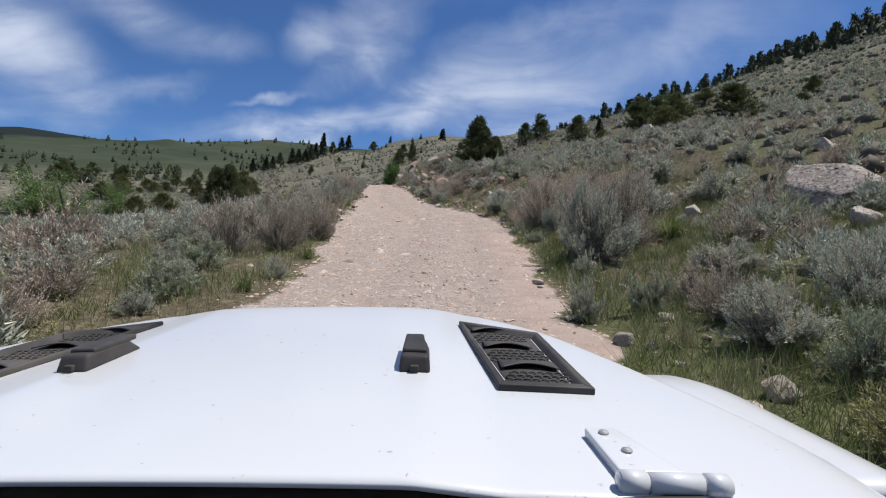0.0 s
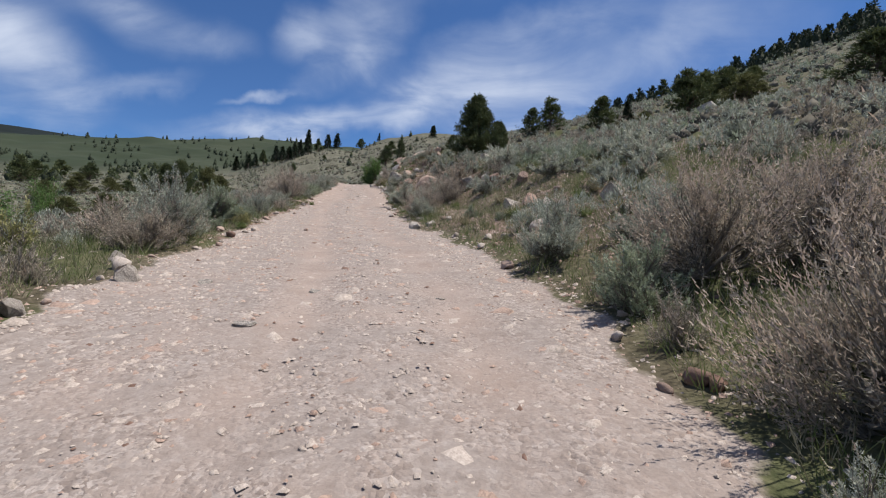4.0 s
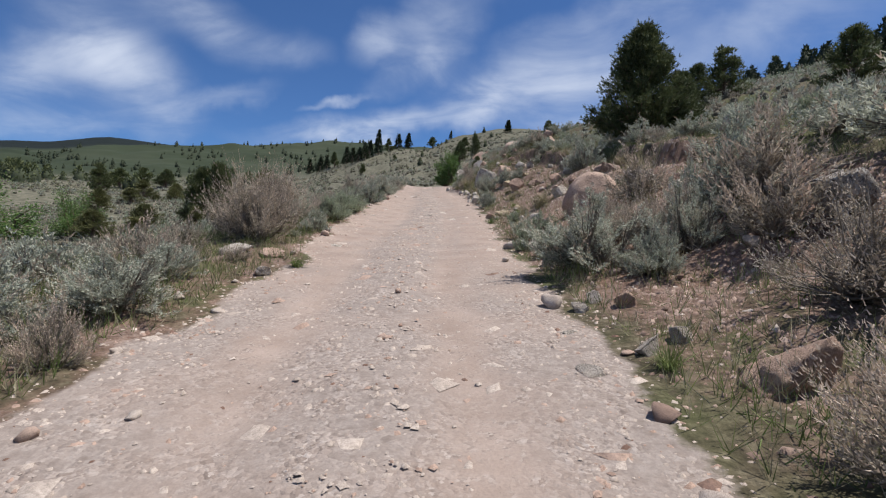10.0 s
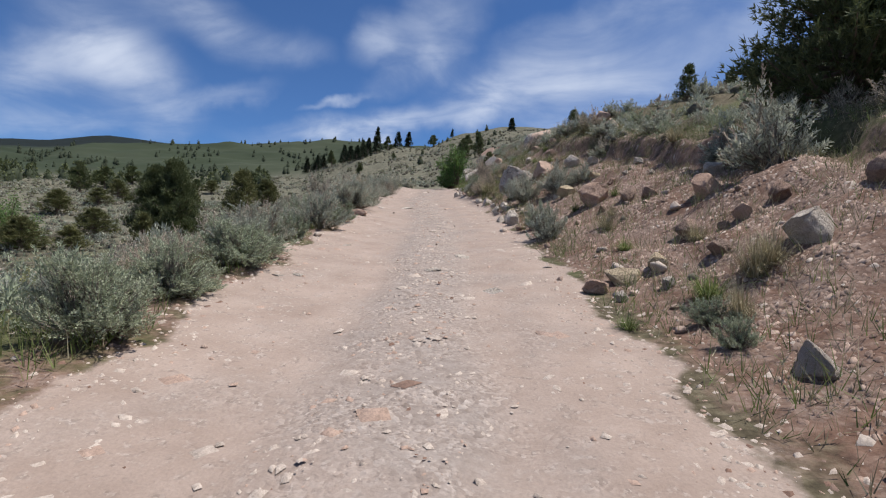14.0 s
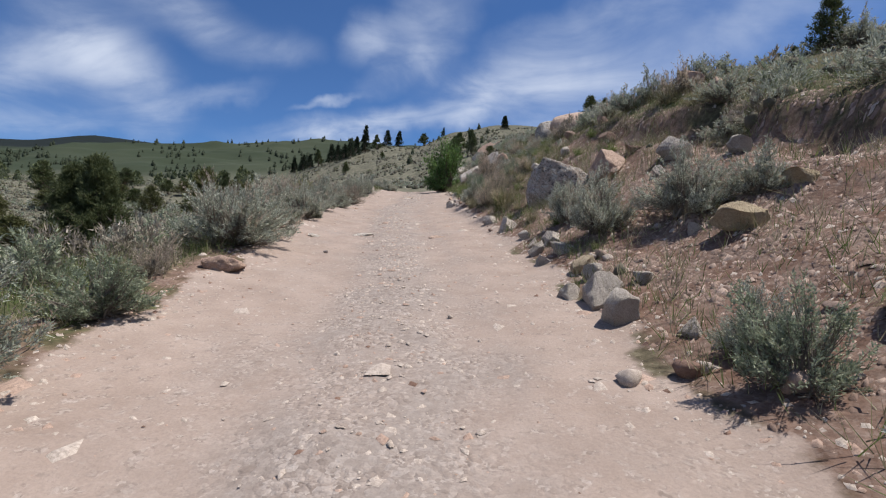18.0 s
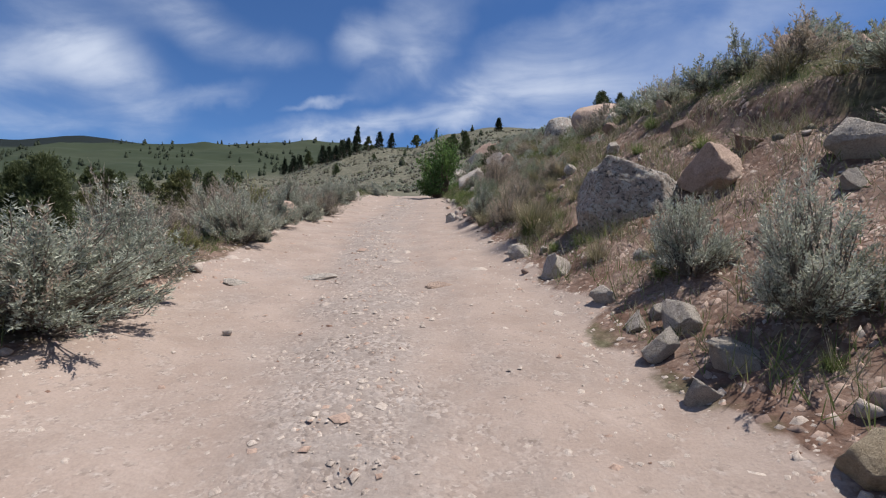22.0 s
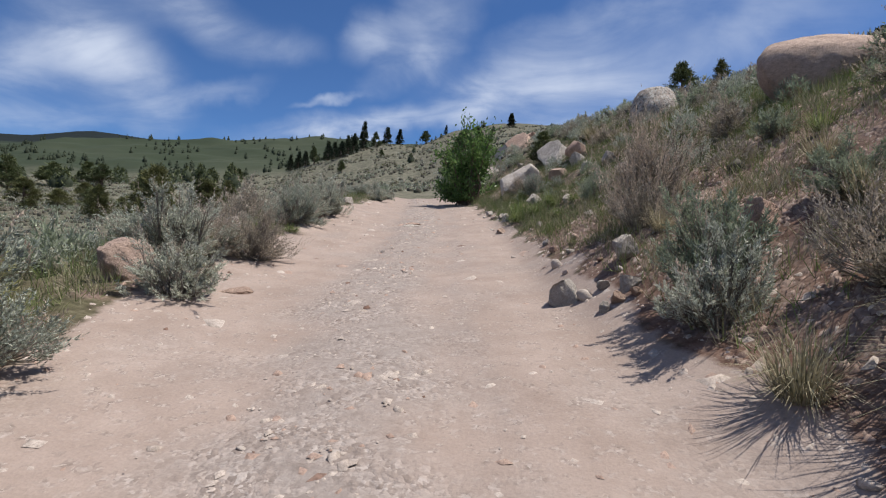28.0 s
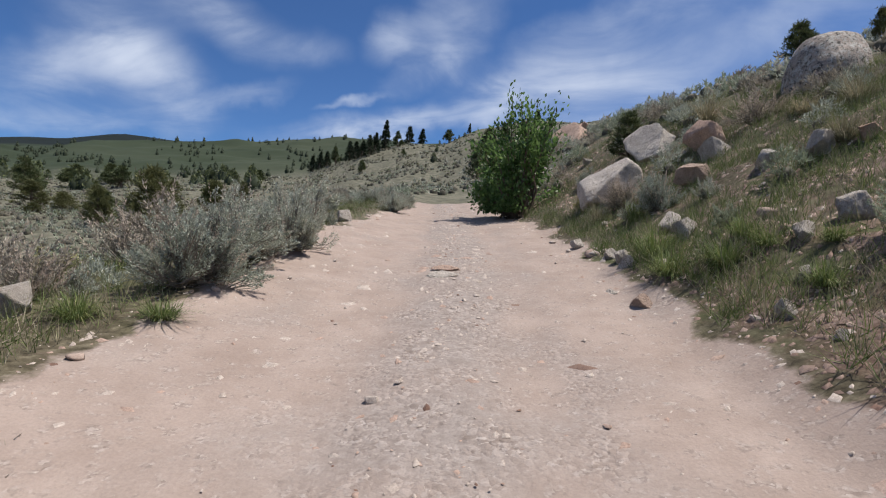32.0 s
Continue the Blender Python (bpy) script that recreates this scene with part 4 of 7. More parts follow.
def juniper_meshes(seed, leaf, clumps, per, long, limbs=34, shape="round", jitter=0.034):
    """A tree one metre high: a tapered trunk, limbs and a ragged crown of small sprays."""
    rng = np.random.RandomState(seed)
    trunk = np.stack([0.012 * rng.normal(size=5).cumsum(), 0.012 * rng.normal(size=5).cumsum(), np.linspace(-0.02, 0.93, 5)], 1)[None]
    h = rng.uniform(0.06, 0.95, limbs)
    turn = rng.uniform(0, 6.283, limbs)
    if shape == "round":
        reach = 0.50 * np.clip(1.03 - h, 0.03, 1) ** 0.95 * np.interp(h, [0, 0.12, 0.25], [0.75, 1.0, 1.05]) * rng.uniform(0.68, 1.12, limbs)
        rise = 0.16
    else:
        reach = 0.30 * (1.03 - h) ** 1.0 * rng.uniform(0.82, 1.12, limbs)
        rise = -0.05
    t = np.linspace(0, 1, 4)[None, :]
    stem = np.stack([np.interp(h, trunk[0, :, 2], trunk[0, :, n]) for n in (0, 1)] + [h], 1)
    path = stem[:, None] + np.stack([np.cos(turn)[:, None] * reach[:, None] * t, np.sin(turn)[:, None] * reach[:, None] * t, rise * t**1.5 * (1.1 - h)[:, None] + 0 * t], 2)
    path[:, 1:] += 0.012 * rng.normal(size=(limbs, 3, 3))
    wood = joined(tubes(trunk, [[0.045, 0.034, 0.024, 0.014, 0.004]], 7), tubes(path, np.broadcast_to([0.012, 0.008, 0.005, 0.002], (limbs, 4)), 4))
    k, f = rng.randint(0, limbs, clumps), rng.uniform(0.25, 1.05, clumps) ** 0.7 * 3
    i = np.clip(f.astype(int), 0, 2)
    at = path[k, i] + (path[k, i + 1] - path[k, i]) * (f - i)[:, None]
    at = at + (jitter if shape == "round" else 0.02) * rng.normal(size=at.shape) * [1, 1, 0.8]
    out = unit(at * [1, 1, 0] + [0, 0, 0.05])
    way = unit(out + [0, 0, 0.55 if shape == "round" else -0.1])
    return quick_mesh("trunk", *wood[:2], BARK), quick_mesh("crown", *blades(at, way, long * 1.25, long * 0.27, rng, per, 0.55), leaf)


TREE_KINDS = {
    "juniper": [juniper_meshes(s, JUNIPER, 10500, 8, 0.026, 170, jitter=0.034) for s in (1,)],
    "small_juniper": [juniper_meshes(s, JUNIPER, 620, 8, 0.085, 46, jitter=0.036) for s in (3, 4, 5)],
    "olive_juniper": [juniper_meshes(s, JUNIPER_OLIVE, 620, 8, 0.085, 46, jitter=0.036) for s in (6, 7)],
    "fine_small_juniper": [juniper_meshes(s, JUNIPER, 1200, 6, 0.055, 90, jitter=0.036) for s in (3, 4, 5)],
    "fine_olive_juniper": [juniper_meshes(s, JUNIPER_OLIVE, 1200, 6, 0.055, 90, jitter=0.036) for s in (6, 7)],
    "fir": [juniper_meshes(s, SPRUCE, 1700, 6, 0.042, 110, "spire") for s in (8, 9)],
}
TREE_LABELS = {
    "juniper": "dense dark green juniper tree on the slope",
    "small_juniper": "small dark green juniper among the sagebrush",
    "olive_juniper": "olive green young juniper in the valley",
    "fir": "dark slender fir tree on the hillside",
}


def tree(x, y, wide, high, kind="small_juniper"):
    k = TREE_KINDS["fine_" + kind if kind.endswith("_juniper") and y < 230 else kind]
    trunk_mesh, crown_mesh = k[shrub_rng.randint(len(k))]
    spread = 0.55 if kind == "fir" else 0.92
    foot = tagged(new("fir_tree" if kind == "fir" else "juniper_tree"), TREE_LABELS[kind], "tree", "conifers on the hills")
    foot.matrix_world = pose(x, y, float(land(x, y)) - 0.03 * high, 0, 0, shrub_rng.uniform(0, 360)) @ Matrix.Diagonal((wide / spread, wide / spread, high, 1))
    part("trunk", trunk_mesh, foot, "brown branching trunk")
    part("crown", crown_mesh, foot)
    return foot


def broadleaf_meshes(seed, stems, count, long):
    rng = np.random.RandomState(seed)
    path = bush_frame(rng, stems, 0.45, 0.9, 9)
    wood = tubes(path, np.broadcast_to([0.013, 0.010, 0.007, 0.003], (stems, 4)), 4)
    k, f = rng.randint(0, stems, count), rng.uniform(0.3, 1.02, count) ** 0.6 * 3
    i = np.clip(f.astype(int), 0, 2)
    at = path[k, i] + (path[k, i + 1] - path[k, i]) * (f - i)[:, None] + 0.045 * rng.normal(size=(count, 3))
    at[:, 2] = np.maximum(at[:, 2], 0.06)
    return quick_mesh("woody_base", *wood, BARK), quick_mesh("leafage", *leaves(at, unit(at + [0, 0, -0.2]), long, long * 0.55, rng, 0.8), BROADLEAF)


LEAFY = [broadleaf_meshes(3, 60, 8500, 0.042), broadleaf_meshes(4, 40, 9000, 0.026)]


def leafy_bush(x, y, wide, high, n=0, label="bright green leafy bush growing beside the track"):
    stem_mesh, leaf_mesh = LEAFY[n]
    foot = tagged(new("leafy_bush"), label, "bush")
    foot.matrix_world = pose(x, y, float(land(x, y)) - 0.03, 0, 0, 140 * n) @ Matrix.Diagonal((wide, wide, high / 0.93, 1))
    part("woody_base", stem_mesh, foot, "brown woody base")
    part("leafage", leaf_mesh, foot)
    return foot


# ---- the white off-road vehicle, as it stands at the start of the way ----
def paint_material(name, colour, rough, coat, fleck):
    m, n, l, b = material(name, rough)
    co = n.new("ShaderNodeTexCoord").outputs["Object"]
    dirt = range_node(n, l, noise_node(n, l, 48.0, 3, 0.7, co), 0.685, 0.73)
    film = range_node(n, l, noise_node(n, l, 3.0, 5, 0.6, co), 0.3, 0.8, 0.0, 0.16)
    base = mix_node(n, l, film, colour, (0.55, 0.50, 0.44))
    l.new(mix_node(n, l, dirt, base, fleck), b.inputs["Base Color"])
    b.inputs["Coat Weight"].default_value, b.inputs["Coat Roughness"].default_value = coat, 0.08
    bump_node(n, l, b, noise_node(n, l, 220.0, 2, 0.5, co), 0.05, 0.002)
    return m


WHITE = paint_material("white_paint", (0.50, 0.52, 0.55), 0.35, 0.5, (0.30, 0.27, 0.24))
BLACK = paint_material("black_plastic", (0.018, 0.018, 0.02), 0.5, 0.0, (0.05, 0.047, 0.042))
RUBBER = paint_material("tyre_rubber", (0.022, 0.021, 0.02), 0.85, 0.0, (0.12, 0.10, 0.08))
for dull in (BLACK, RUBBER):
    dull.node_tree.nodes["Principled BSDF"].inputs["Specular IOR Level"].default_value = 0.12
STEEL = paint_material("grey_alloy", (0.32, 0.32, 0.33), 0.35, 0.3, (0.2, 0.18, 0.15))

CENTRE = -0.42  # the eye sits to the right of the bonnet's middle


def bonnet_front(s):
    """How far ahead the bonnet's rounded front edge lies."""
    return np.interp(np.abs(s), [0, 0.3, 0.45, 0.55, 0.635, 0.71, 0.767, 0.85, 0.95, 1.02], [1.87, 1.86, 1.82, 1.76, 1.67, 1.57, 1.45, 1.22, 0.92, 0.75])


def bonnet_low(s, d):
    """How far the bonnet lies under the eye, at s to the right of its middle and d ahead."""
    s = np.abs(s)
    low = 0.288 - 0.05 * (d - 0.636) - 0.012 * np.clip((0.50 - s) / 0.12, 0, 1)
    low = low + 0.03 * s**2 + 2.2 * np.clip(s - 0.93, 0, 1) ** 2
    return low + 2.2 * np.clip(d - bonnet_front(s), 0, 1) ** 2


def local(s, d, low):
    return np.stack(np.broadcast_arrays(np.asarray(s, float) + CENTRE, -np.asarray(low, float), -np.asarray(d, float)), -1)


def sheet(name, s, d, low, mat, thick=0.004):
    """A thin panel over a grid of s and d."""
    top = local(s, d, low)
    nr, nc = top.shape[:2]
    v = np.concatenate([top.reshape(-1, 3), (top - [0, thick, 0]).reshape(-1, 3)])
    a = (np.arange(nr - 1)[:, None] * nc + np.arange(nc - 1)[None]).ravel()
    q = np.stack([a, a + 1, a + nc + 1, a + nc], 1)
    rim = np.concatenate([np.arange(nc), np.arange(1, nr) * nc + nc - 1, np.arange(nc - 2, -1, -1) + (nr - 1) * nc, np.arange(nr - 2, 0, -1) * nc])
    nxt = np.roll(rim, -1)
    k = nr * nc
    quads = np.concatenate([q, q[:, ::-1] + k, np.stack([rim, rim + k, nxt + k, nxt], 1)])
    tris = np.concatenate([quads[:, [0, 1, 2]], quads[:, [0, 2, 3]]])
    return quick_mesh(name, v, tris, mat, True)


def solid(name, corners_low, corners_high, mat, bevel=0.006):
    """A block between two rings of four points, with rounded edges."""
    bm = bmesh.new()
    lo, hi = [bm.verts.new(tuple(p)) for p in corners_low], [bm.verts.new(tuple(p)) for p in corners_high]
    bm.faces.new(lo[::-1])
    bm.faces.new(hi)
    for k in range(4):
        bm.faces.new((lo[k], lo[(k + 1) % 4], hi[(k + 1) % 4], hi[k]))
    bmesh.ops.recalc_face_normals(bm, faces=bm.faces)
    bmesh.ops.bevel(bm, geom=bm.edges[:], offset=bevel, segments=3, affect="EDGES", profile=0.6)
    me = bpy.data.meshes.new(name)
    bm.to_mesh(me)
    bm.free()
    me.materials.append(mat)
    me.polygons.foreach_set("use_smooth", [True] * len(me.polygons))
    return me


def on_bonnet(points, lift):
    return [local(s, d, bonnet_low(np.array(s), np.array(d)) - lift) for s, d in points]


def barrel(name, a, b, radius, mat, sides=20):
    a, b = Vector(a), Vector(b)
    bm = bmesh.new()
    bmesh.ops.create_cone(bm, cap_ends=True, segments=sides, radius1=radius, radius2=radius, depth=(b - a).length)
    bmesh.ops.bevel(bm, geom=[e for e in bm.edges if e.calc_face_angle(0) > 1], offset=radius * 0.2, segments=2, affect="EDGES")
    bm.transform(Matrix.Translation((a + b) / 2) @ (b - a).to_track_quat("Z", "Y").to_matrix().to_4x4())
    me = bpy.data.meshes.new(name)
    bm.to_mesh(me)
    bm.free()
    me.materials.append(mat)
    me.polygons.foreach_set("use_smooth", [True] * len(me.polygons))
    return me


def build_vehicle():
    car = tagged(new("off_road_vehicle"), "white off-road vehicle front with black bonnet vents on the gravel track", "car")
    t, eye, target, roll = PATH[0]
    car.matrix_world = look(eye, target, roll)
    s, v = np.meshgrid(np.linspace(-1.01, 1.01, 121), np.linspace(0, 1, 61))
    d = 0.612 + v * (bonnet_front(s) + 0.21 - 0.612)
    hood = part("bonnet", sheet("bonnet", s, d, bonnet_low(s, d), WHITE, 0.008), car, "glossy white bonnet with small dirt specks")
    for side in (1, -1):
        m = lambda pts: [(side * a, b) for a, b in pts]
        ring = m([(0.47, 1.625), (0.70, 1.50), (0.718, 0.995), (0.53, 1.0)])
        floor = m([(0.498, 1.575), (0.672, 1.465), (0.686, 1.04), (0.553, 1.045)])
        vent = part("bonnet_vent", solid("bonnet_vent", on_bonnet(floor, -0.006), on_bonnet(floor, 0.001), BLACK, 0.002), hood, "black bonnet vent with hexagon mesh")
        for k in range(4):
            a, b = ring[k], ring[(k + 1) % 4]
            c, e = floor[(k + 1) % 4], floor[k]
            inner = [(q[0] * 0.55 + p[0] * 0.45, q[1] * 0.55 + p[1] * 0.45) for p, q in ((b, c), (a, e))]
            part("vent_frame", solid("vent_frame", on_bonnet([a, b, c, e], -0.002), on_bonnet([a, b, *inner], 0.014), BLACK, 0.004), vent, "raised black rim")
        for k in range(3):
            near, far = 1.03 + 0.19 * k, 1.13 + 0.19 * k
            lean = 0.022 * k
            rows, wires = 4, []
            for i in range(rows):
                for j in range(7):
                    mid = np.array([0.566 - lean + 0.0185 * j + 0.0105 * (i % 2), near + 0.026 * i])
                    turn = np.arange(7) * math.pi / 3 + math.pi / 6
                    cell = mid + np.stack([0.0118 * np.cos(turn), 0.0165 * np.sin(turn)], 1)
                    wires.append(local(side * cell[:, 0], cell[:, 1], bonnet_low(cell[:, 0], cell[:, 1]) - 0.004))
            part("hexagon_mesh", quick_mesh("hexagon_mesh", *tubes(np.array(wires), np.full((len(wires), 7), 0.0017), 4), BLACK), vent, "black hexagon wire mesh")
            hs, hd = np.meshgrid(np.linspace(0.55 - lean, 0.68 - lean * 1.3, 14), np.linspace(0, 1, 7))
            bow = 0.02 * np.sin(np.pi * (hs - hs.min()) / (hs.max() - hs.min()))
            hood_d = far + 0.005 + 0.085 * hd + bow * (1 - hd)
            lip = bonnet_low(hs, hood_d) - 0.003 - 0.016 * np.sqrt(np.clip(1 - hd, 0, 1)) * (0.4 + 20 * bow)
            part("louvre", sheet("louvre", side * hs, hood_d, lip, BLACK, 0.003), vent, "curved black louvre")
        nozzle = m([(0.326, 1.065), (0.394, 1.065), (0.388, 1.28), (0.332, 1.28)])
        tip = m([(0.330, 1.078), (0.390, 1.078), (0.378, 1.22), (0.330, 1.22)])
        body = part("washer_nozzle", solid("washer_nozzle", on_bonnet(nozzle, -0.002), on_bonnet(tip, 0.034), BLACK, 0.009), hood, "black washer nozzle")
        cap = m([(0.332, 1.10), (0.386, 1.10), (0.374, 1.25), (0.330, 1.25)])
        part("nozzle_cap", solid("nozzle_cap", on_bonnet(cap, 0.028), on_bonnet([q for q in cap], 0.042), BLACK, 0.006), body)
        jet = m([(0.351, 1.058), (0.369, 1.058), (0.369, 1.070), (0.351, 1.070)])
        part("nozzle_jet", solid("nozzle_jet", on_bonnet(jet, 0.002), on_bonnet(jet, 0.016), RUBBER, 0.003), body)
        plate = m([(0.648, 0.655), (0.735, 0.66), (0.690, 0.80), (0.640, 0.795)])
        hinge = part("hinge_plate", solid("hinge_plate", on_bonnet(plate, -0.002), on_bonnet(plate, 0.014), WHITE, 0.004), hood, "white painted hinge")
        ends = [local(side * a, 0.636, bonnet_low(np.array(a), np.array(0.636)) - 0.010) for a in (0.638, 0.675, 0.745, 0.778)]
        for a, b in ((0, 1), (1, 2), (2, 3)):
            part("hinge_barrel", barrel("hinge_barrel", ends[a], ends[b], 0.0145 - 0.0012 * (a == 1), WHITE), hinge)
        for across, at in ((0.664, 0.775), (0.678, 0.715)):
            p = local(side * across, at, bonnet_low(np.array(across), np.array(at)) - 0.013)
            part("hinge_screw", barrel("hinge_screw", p, p + np.array([0, 0.005, 0]), 0.008, STEEL, 12), hinge, "small steel screw")
        fs, fd = np.meshgrid(np.linspace(1.0, 1.16, 9), np.linspace(0.75, 1.75, 24))
        bulge = 0.352 + 0.5 * np.clip(np.abs(fs - 1.07) - 0.03, 0, 1) ** 1.2 + 0.35 * np.clip(fd - 1.25, 0, 1) ** 2 + 0.05 * np.clip(0.8 - fd, 0, 1)
        part("fender", sheet("fender", side * fs, fd, bulge, WHITE, 0.02), car, "white front wing")
        skin = [local(side * a, b, c) for a, b, c in ((1.0, 0.3, 0.36), (1.0, 1.95, 0.45), (1.0, 1.95, 0.75), (1.0, 0.3, 0.80))]
        part("side_panel", solid("side_panel", skin, [p + np.array([-side * 0.03, 0, 0]) for p in skin], WHITE, 0.008), car, "white side panel")
        hub = local(side * 0.95, 1.28, 1.12)
        wheel = part("wheel", barrel("tyre", hub - np.array([side * 0.12, 0, 0]), hub + np.array([side * 0.15, 0, 0]), 0.41, RUBBER, 40), car, "dusty black off-road tyre")
        part("rim", barrel("rim", hub + np.array([side * 0.12, 0, 0]), hub + np.array([side * 0.158, 0, 0]), 0.23, STEEL, 24), wheel, "grey alloy rim")
    panel = [local(a, 2.05, c) for a, c in ((-0.80, 0.40), (0.80, 0.40), (0.78, 0.85), (-0.78, 0.85))]
    part("grille_panel", solid("grille_panel", panel, [p + np.array([0, 0, -0.05]) for p in panel], WHITE, 0.012), car, "white grille panel")
    bar = [local(a, 2.12, c) for a, c in ((-0.88, 0.90), (0.88, 0.90), (0.88, 1.06), (-0.88, 1.06))]
    part("bumper", solid("bumper", bar, [p + np.array([0, 0, -0.16]) for p in bar], BLACK, 0.02), car, "black steel bumper")
    cs, cd = np.meshgrid(np.linspace(-1.0, 0.74, 46), np.linspace(0.40, 0.70, 14))
    ridge = 0.303 + 0.08 * np.clip(0.60 - cd, 0, 1) + 0.004 * np.sin((cd - 0.40) * 55)
    part("cowl", sheet("cowl", cs, cd, ridge, BLACK, 0.02), car, "black plastic cowl below the windscreen")
    bay = [local(a, 0.42, c) for a, c in ((-0.84, 0.36), (0.84, 0.36), (0.84, 1.0), (-0.84, 1.0))]
    part("firewall", solid("firewall", bay, [p + np.array([0, 0, 0.03]) for p in bay], BLACK, 0.01), car, "black firewall panel")
    return car


build_vehicle()


# ---- rocks that stand out, along the track ----
rock(3.89, -2.77, 0.30, 0.24, "grey", True)
rock(3.41, -1.43, 0.17, 0.09, "pale")
rock(3.17, -1.25, 0.26, 0.13, "pale")
rock(3.70, -0.98, 0.13, 0.06, "pale")
rock(3.95, 1.30, 0.19, 0.14, "pale")
rock(9.06, 3.21, 0.67, 0.50, "grey", True)
rock(10.23, 5.56, 1.90, 0.76, "grey")
rock(7.26, 7.18, 0.36, 0.18, "pale")
rock(7.79, 7.37, 0.55, 0.30, "pale")
rock(-2.21, 10.04, 0.23, 0.15, "pale")
rock(8.32, 10.21, 0.55, 0.26, "pale")
rock(-3.04, 11.18, 0.37, 0.16, "pale")
rock(-0.83, 11.38, 0.32, 0.27, "pale")
rock(14.08, 11.73, 1.02, 0.43, "pale")
rock(1.13, 12.75, 0.17, 0.10, "pale")
rock(-3.04, 12.97, 0.39, 0.24, "pale")
rock(-0.57, 13.12, 0.22, 0.11, "pale")
rock(-2.14, 13.24, 0.33, 0.15, "pale")
rock(-4.03, 14.23, 0.27, 0.15, "pale")
rock(3.14, 16.93, 0.57, 0.48, "pale")
rock(5.08, 18.43, 0.61, 0.38, "pale")
rock(3.23, 19.20, 0.15, 0.07, "pale")
rock(4.15, 19.85, 0.23, 0.18, "pale")
rock(3.83, 20.13, 0.43, 0.30, "grey")
rock(3.61, 21.30, 0.56, 0.59, "pink")
rock(1.72, 21.84, 0.53, 0.41, "pink")
rock(-0.60, 21.85, 0.21, 0.12, "pale")
rock(0.10, 21.90, 0.52, 0.21, "pale")
rock(3.12, 21.92, 0.64, 0.47, "grey")
rock(0.58, 22.28, 0.35, 0.15, "pale")
rock(1.56, 22.54, 0.26, 0.15, "pale")
rock(1.16, 22.78, 0.25, 0.20, "pale")
rock(2.84, 23.96, 0.32, 0.16, "pale")
rock(0.15, 24.11, 0.24, 0.20, "pale")
rock(3.96, 25.93, 0.59, 0.26, "red")
rock(-0.19, 27.70, 0.74, 0.41, "pink", True)
rock(-1.51, 27.92, 0.29, 0.32, "pale")
rock(-0.95, 28.41, 0.30, 0.15, "pale")
rock(-0.59, 28.64, 0.29, 0.17, "pale")
rock(-6.18, 28.65, 0.15, 0.09, "pale")
rock(3.18, 28.66, 0.71, 0.28, "red")
rock(-1.57, 28.95, 0.23, 0.15, "pale")
rock(-1.39, 29.76, 0.22, 0.17, "pale")
rock(-0.84, 29.86, 0.35, 0.26, "pink")
rock(-1.18, 30.11, 0.24, 0.18, "pale")
rock(2.85, 30.99, 0.42, 0.17, "pale")
rock(-6.03, 31.00, 0.28, 0.19, "pale")
rock(2.24, 31.16, 0.93, 0.47, "grey", True)
rock(1.05, 31.54, 0.32, 0.22, "pale")
rock(1.95, 31.98, 0.64, 0.30, "pink")
rock(-6.72, 32.55, 0.80, 0.10, "pink", True)
rock(-7.30, 32.40, 0.70, 0.12, "pale", True)
rock(-1.65, 32.42, 0.30, 0.18, "pale")
rock(-1.70, 33.72, 0.33, 0.21, "grey")
rock(-1.88, 34.06, 0.33, 0.22, "pale")
rock(-1.65, 34.20, 0.19, 0.12, "pale")
rock(-6.05, 34.44, 0.47, 0.27, "pale")
rock(1.22, 35.18, 0.38, 0.26, "pale")
rock(2.21, 36.05, 0.48, 0.32, "red")
rock(-1.43, 36.88, 0.50, 0.26, "pink")
rock(0.89, 37.00, 0.69, 0.42, "pale")
pink_boulder = rock(-0.45, 37.50, 1.65, 0.95, "pink", True, down=0.05)
pink_boulder.data = SMOOTH_BOULDERS[0]
pink_boulder.matrix_world = pose(-0.40, 37.50, float(land(-0.40, 37.50)) - 0.55, 0, 7, 40) @ Matrix.Diagonal((1.52, 1.42, 1.42, 1))
rock(-2.22, 37.61, 0.33, 0.16, "gold")
rock(3.28, 37.80, 0.76, 0.39, "grey")
rock(-1.70, 38.24, 0.47, 0.25, "pale")
rock(-2.00, 38.94, 0.41, 0.25, "pale")
rock(0.72, 40.81, 0.68, 0.30, "red")
rock(-0.79, 41.49, 0.61, 0.42, "grey")
rock(-3.01, 41.50, 0.22, 0.14, "pale")
rock(18.80, 41.65, 2.09, 1.36, "pale")
rock(-2.34, 41.71, 0.24, 0.17, "pale")
rock(-4.67, 41.96, 0.51, 0.21, "pale")
rock(-7.88, 41.99, 0.25, 0.18, "pale")
rock(-3.22, 41.99, 0.42, 0.20, "pink")
rock(-7.66, 42.17, 0.21, 0.16, "pale")
rock(-1.45, 42.31, 0.39, 0.26, "red")
rock(-2.78, 42.33, 0.53, 0.30, "gold")
rock(0.63, 42.41, 0.73, 0.38, "red")
rock(-2.26, 42.55, 0.39, 0.35, "gold")
rock(-5.73, 43.19, 0.32, 0.18, "pale")
rock(-1.10, 43.36, 0.22, 0.18, "red")
rock(-0.77, 43.40, 0.44, 0.46, "pink")
rock(-0.11, 43.66, 0.54, 0.23, "red")
rock(-3.86, 43.79, 0.32, 0.18, "pale")
rock(-1.48, 43.81, 0.47, 0.21, "red")
rock(-5.39, 44.76, 0.44, 0.17, "grey")
rock(-0.66, 45.39, 0.68, 0.41, "pink")
rock(-8.09, 45.51, 0.30, 0.15, "pale")
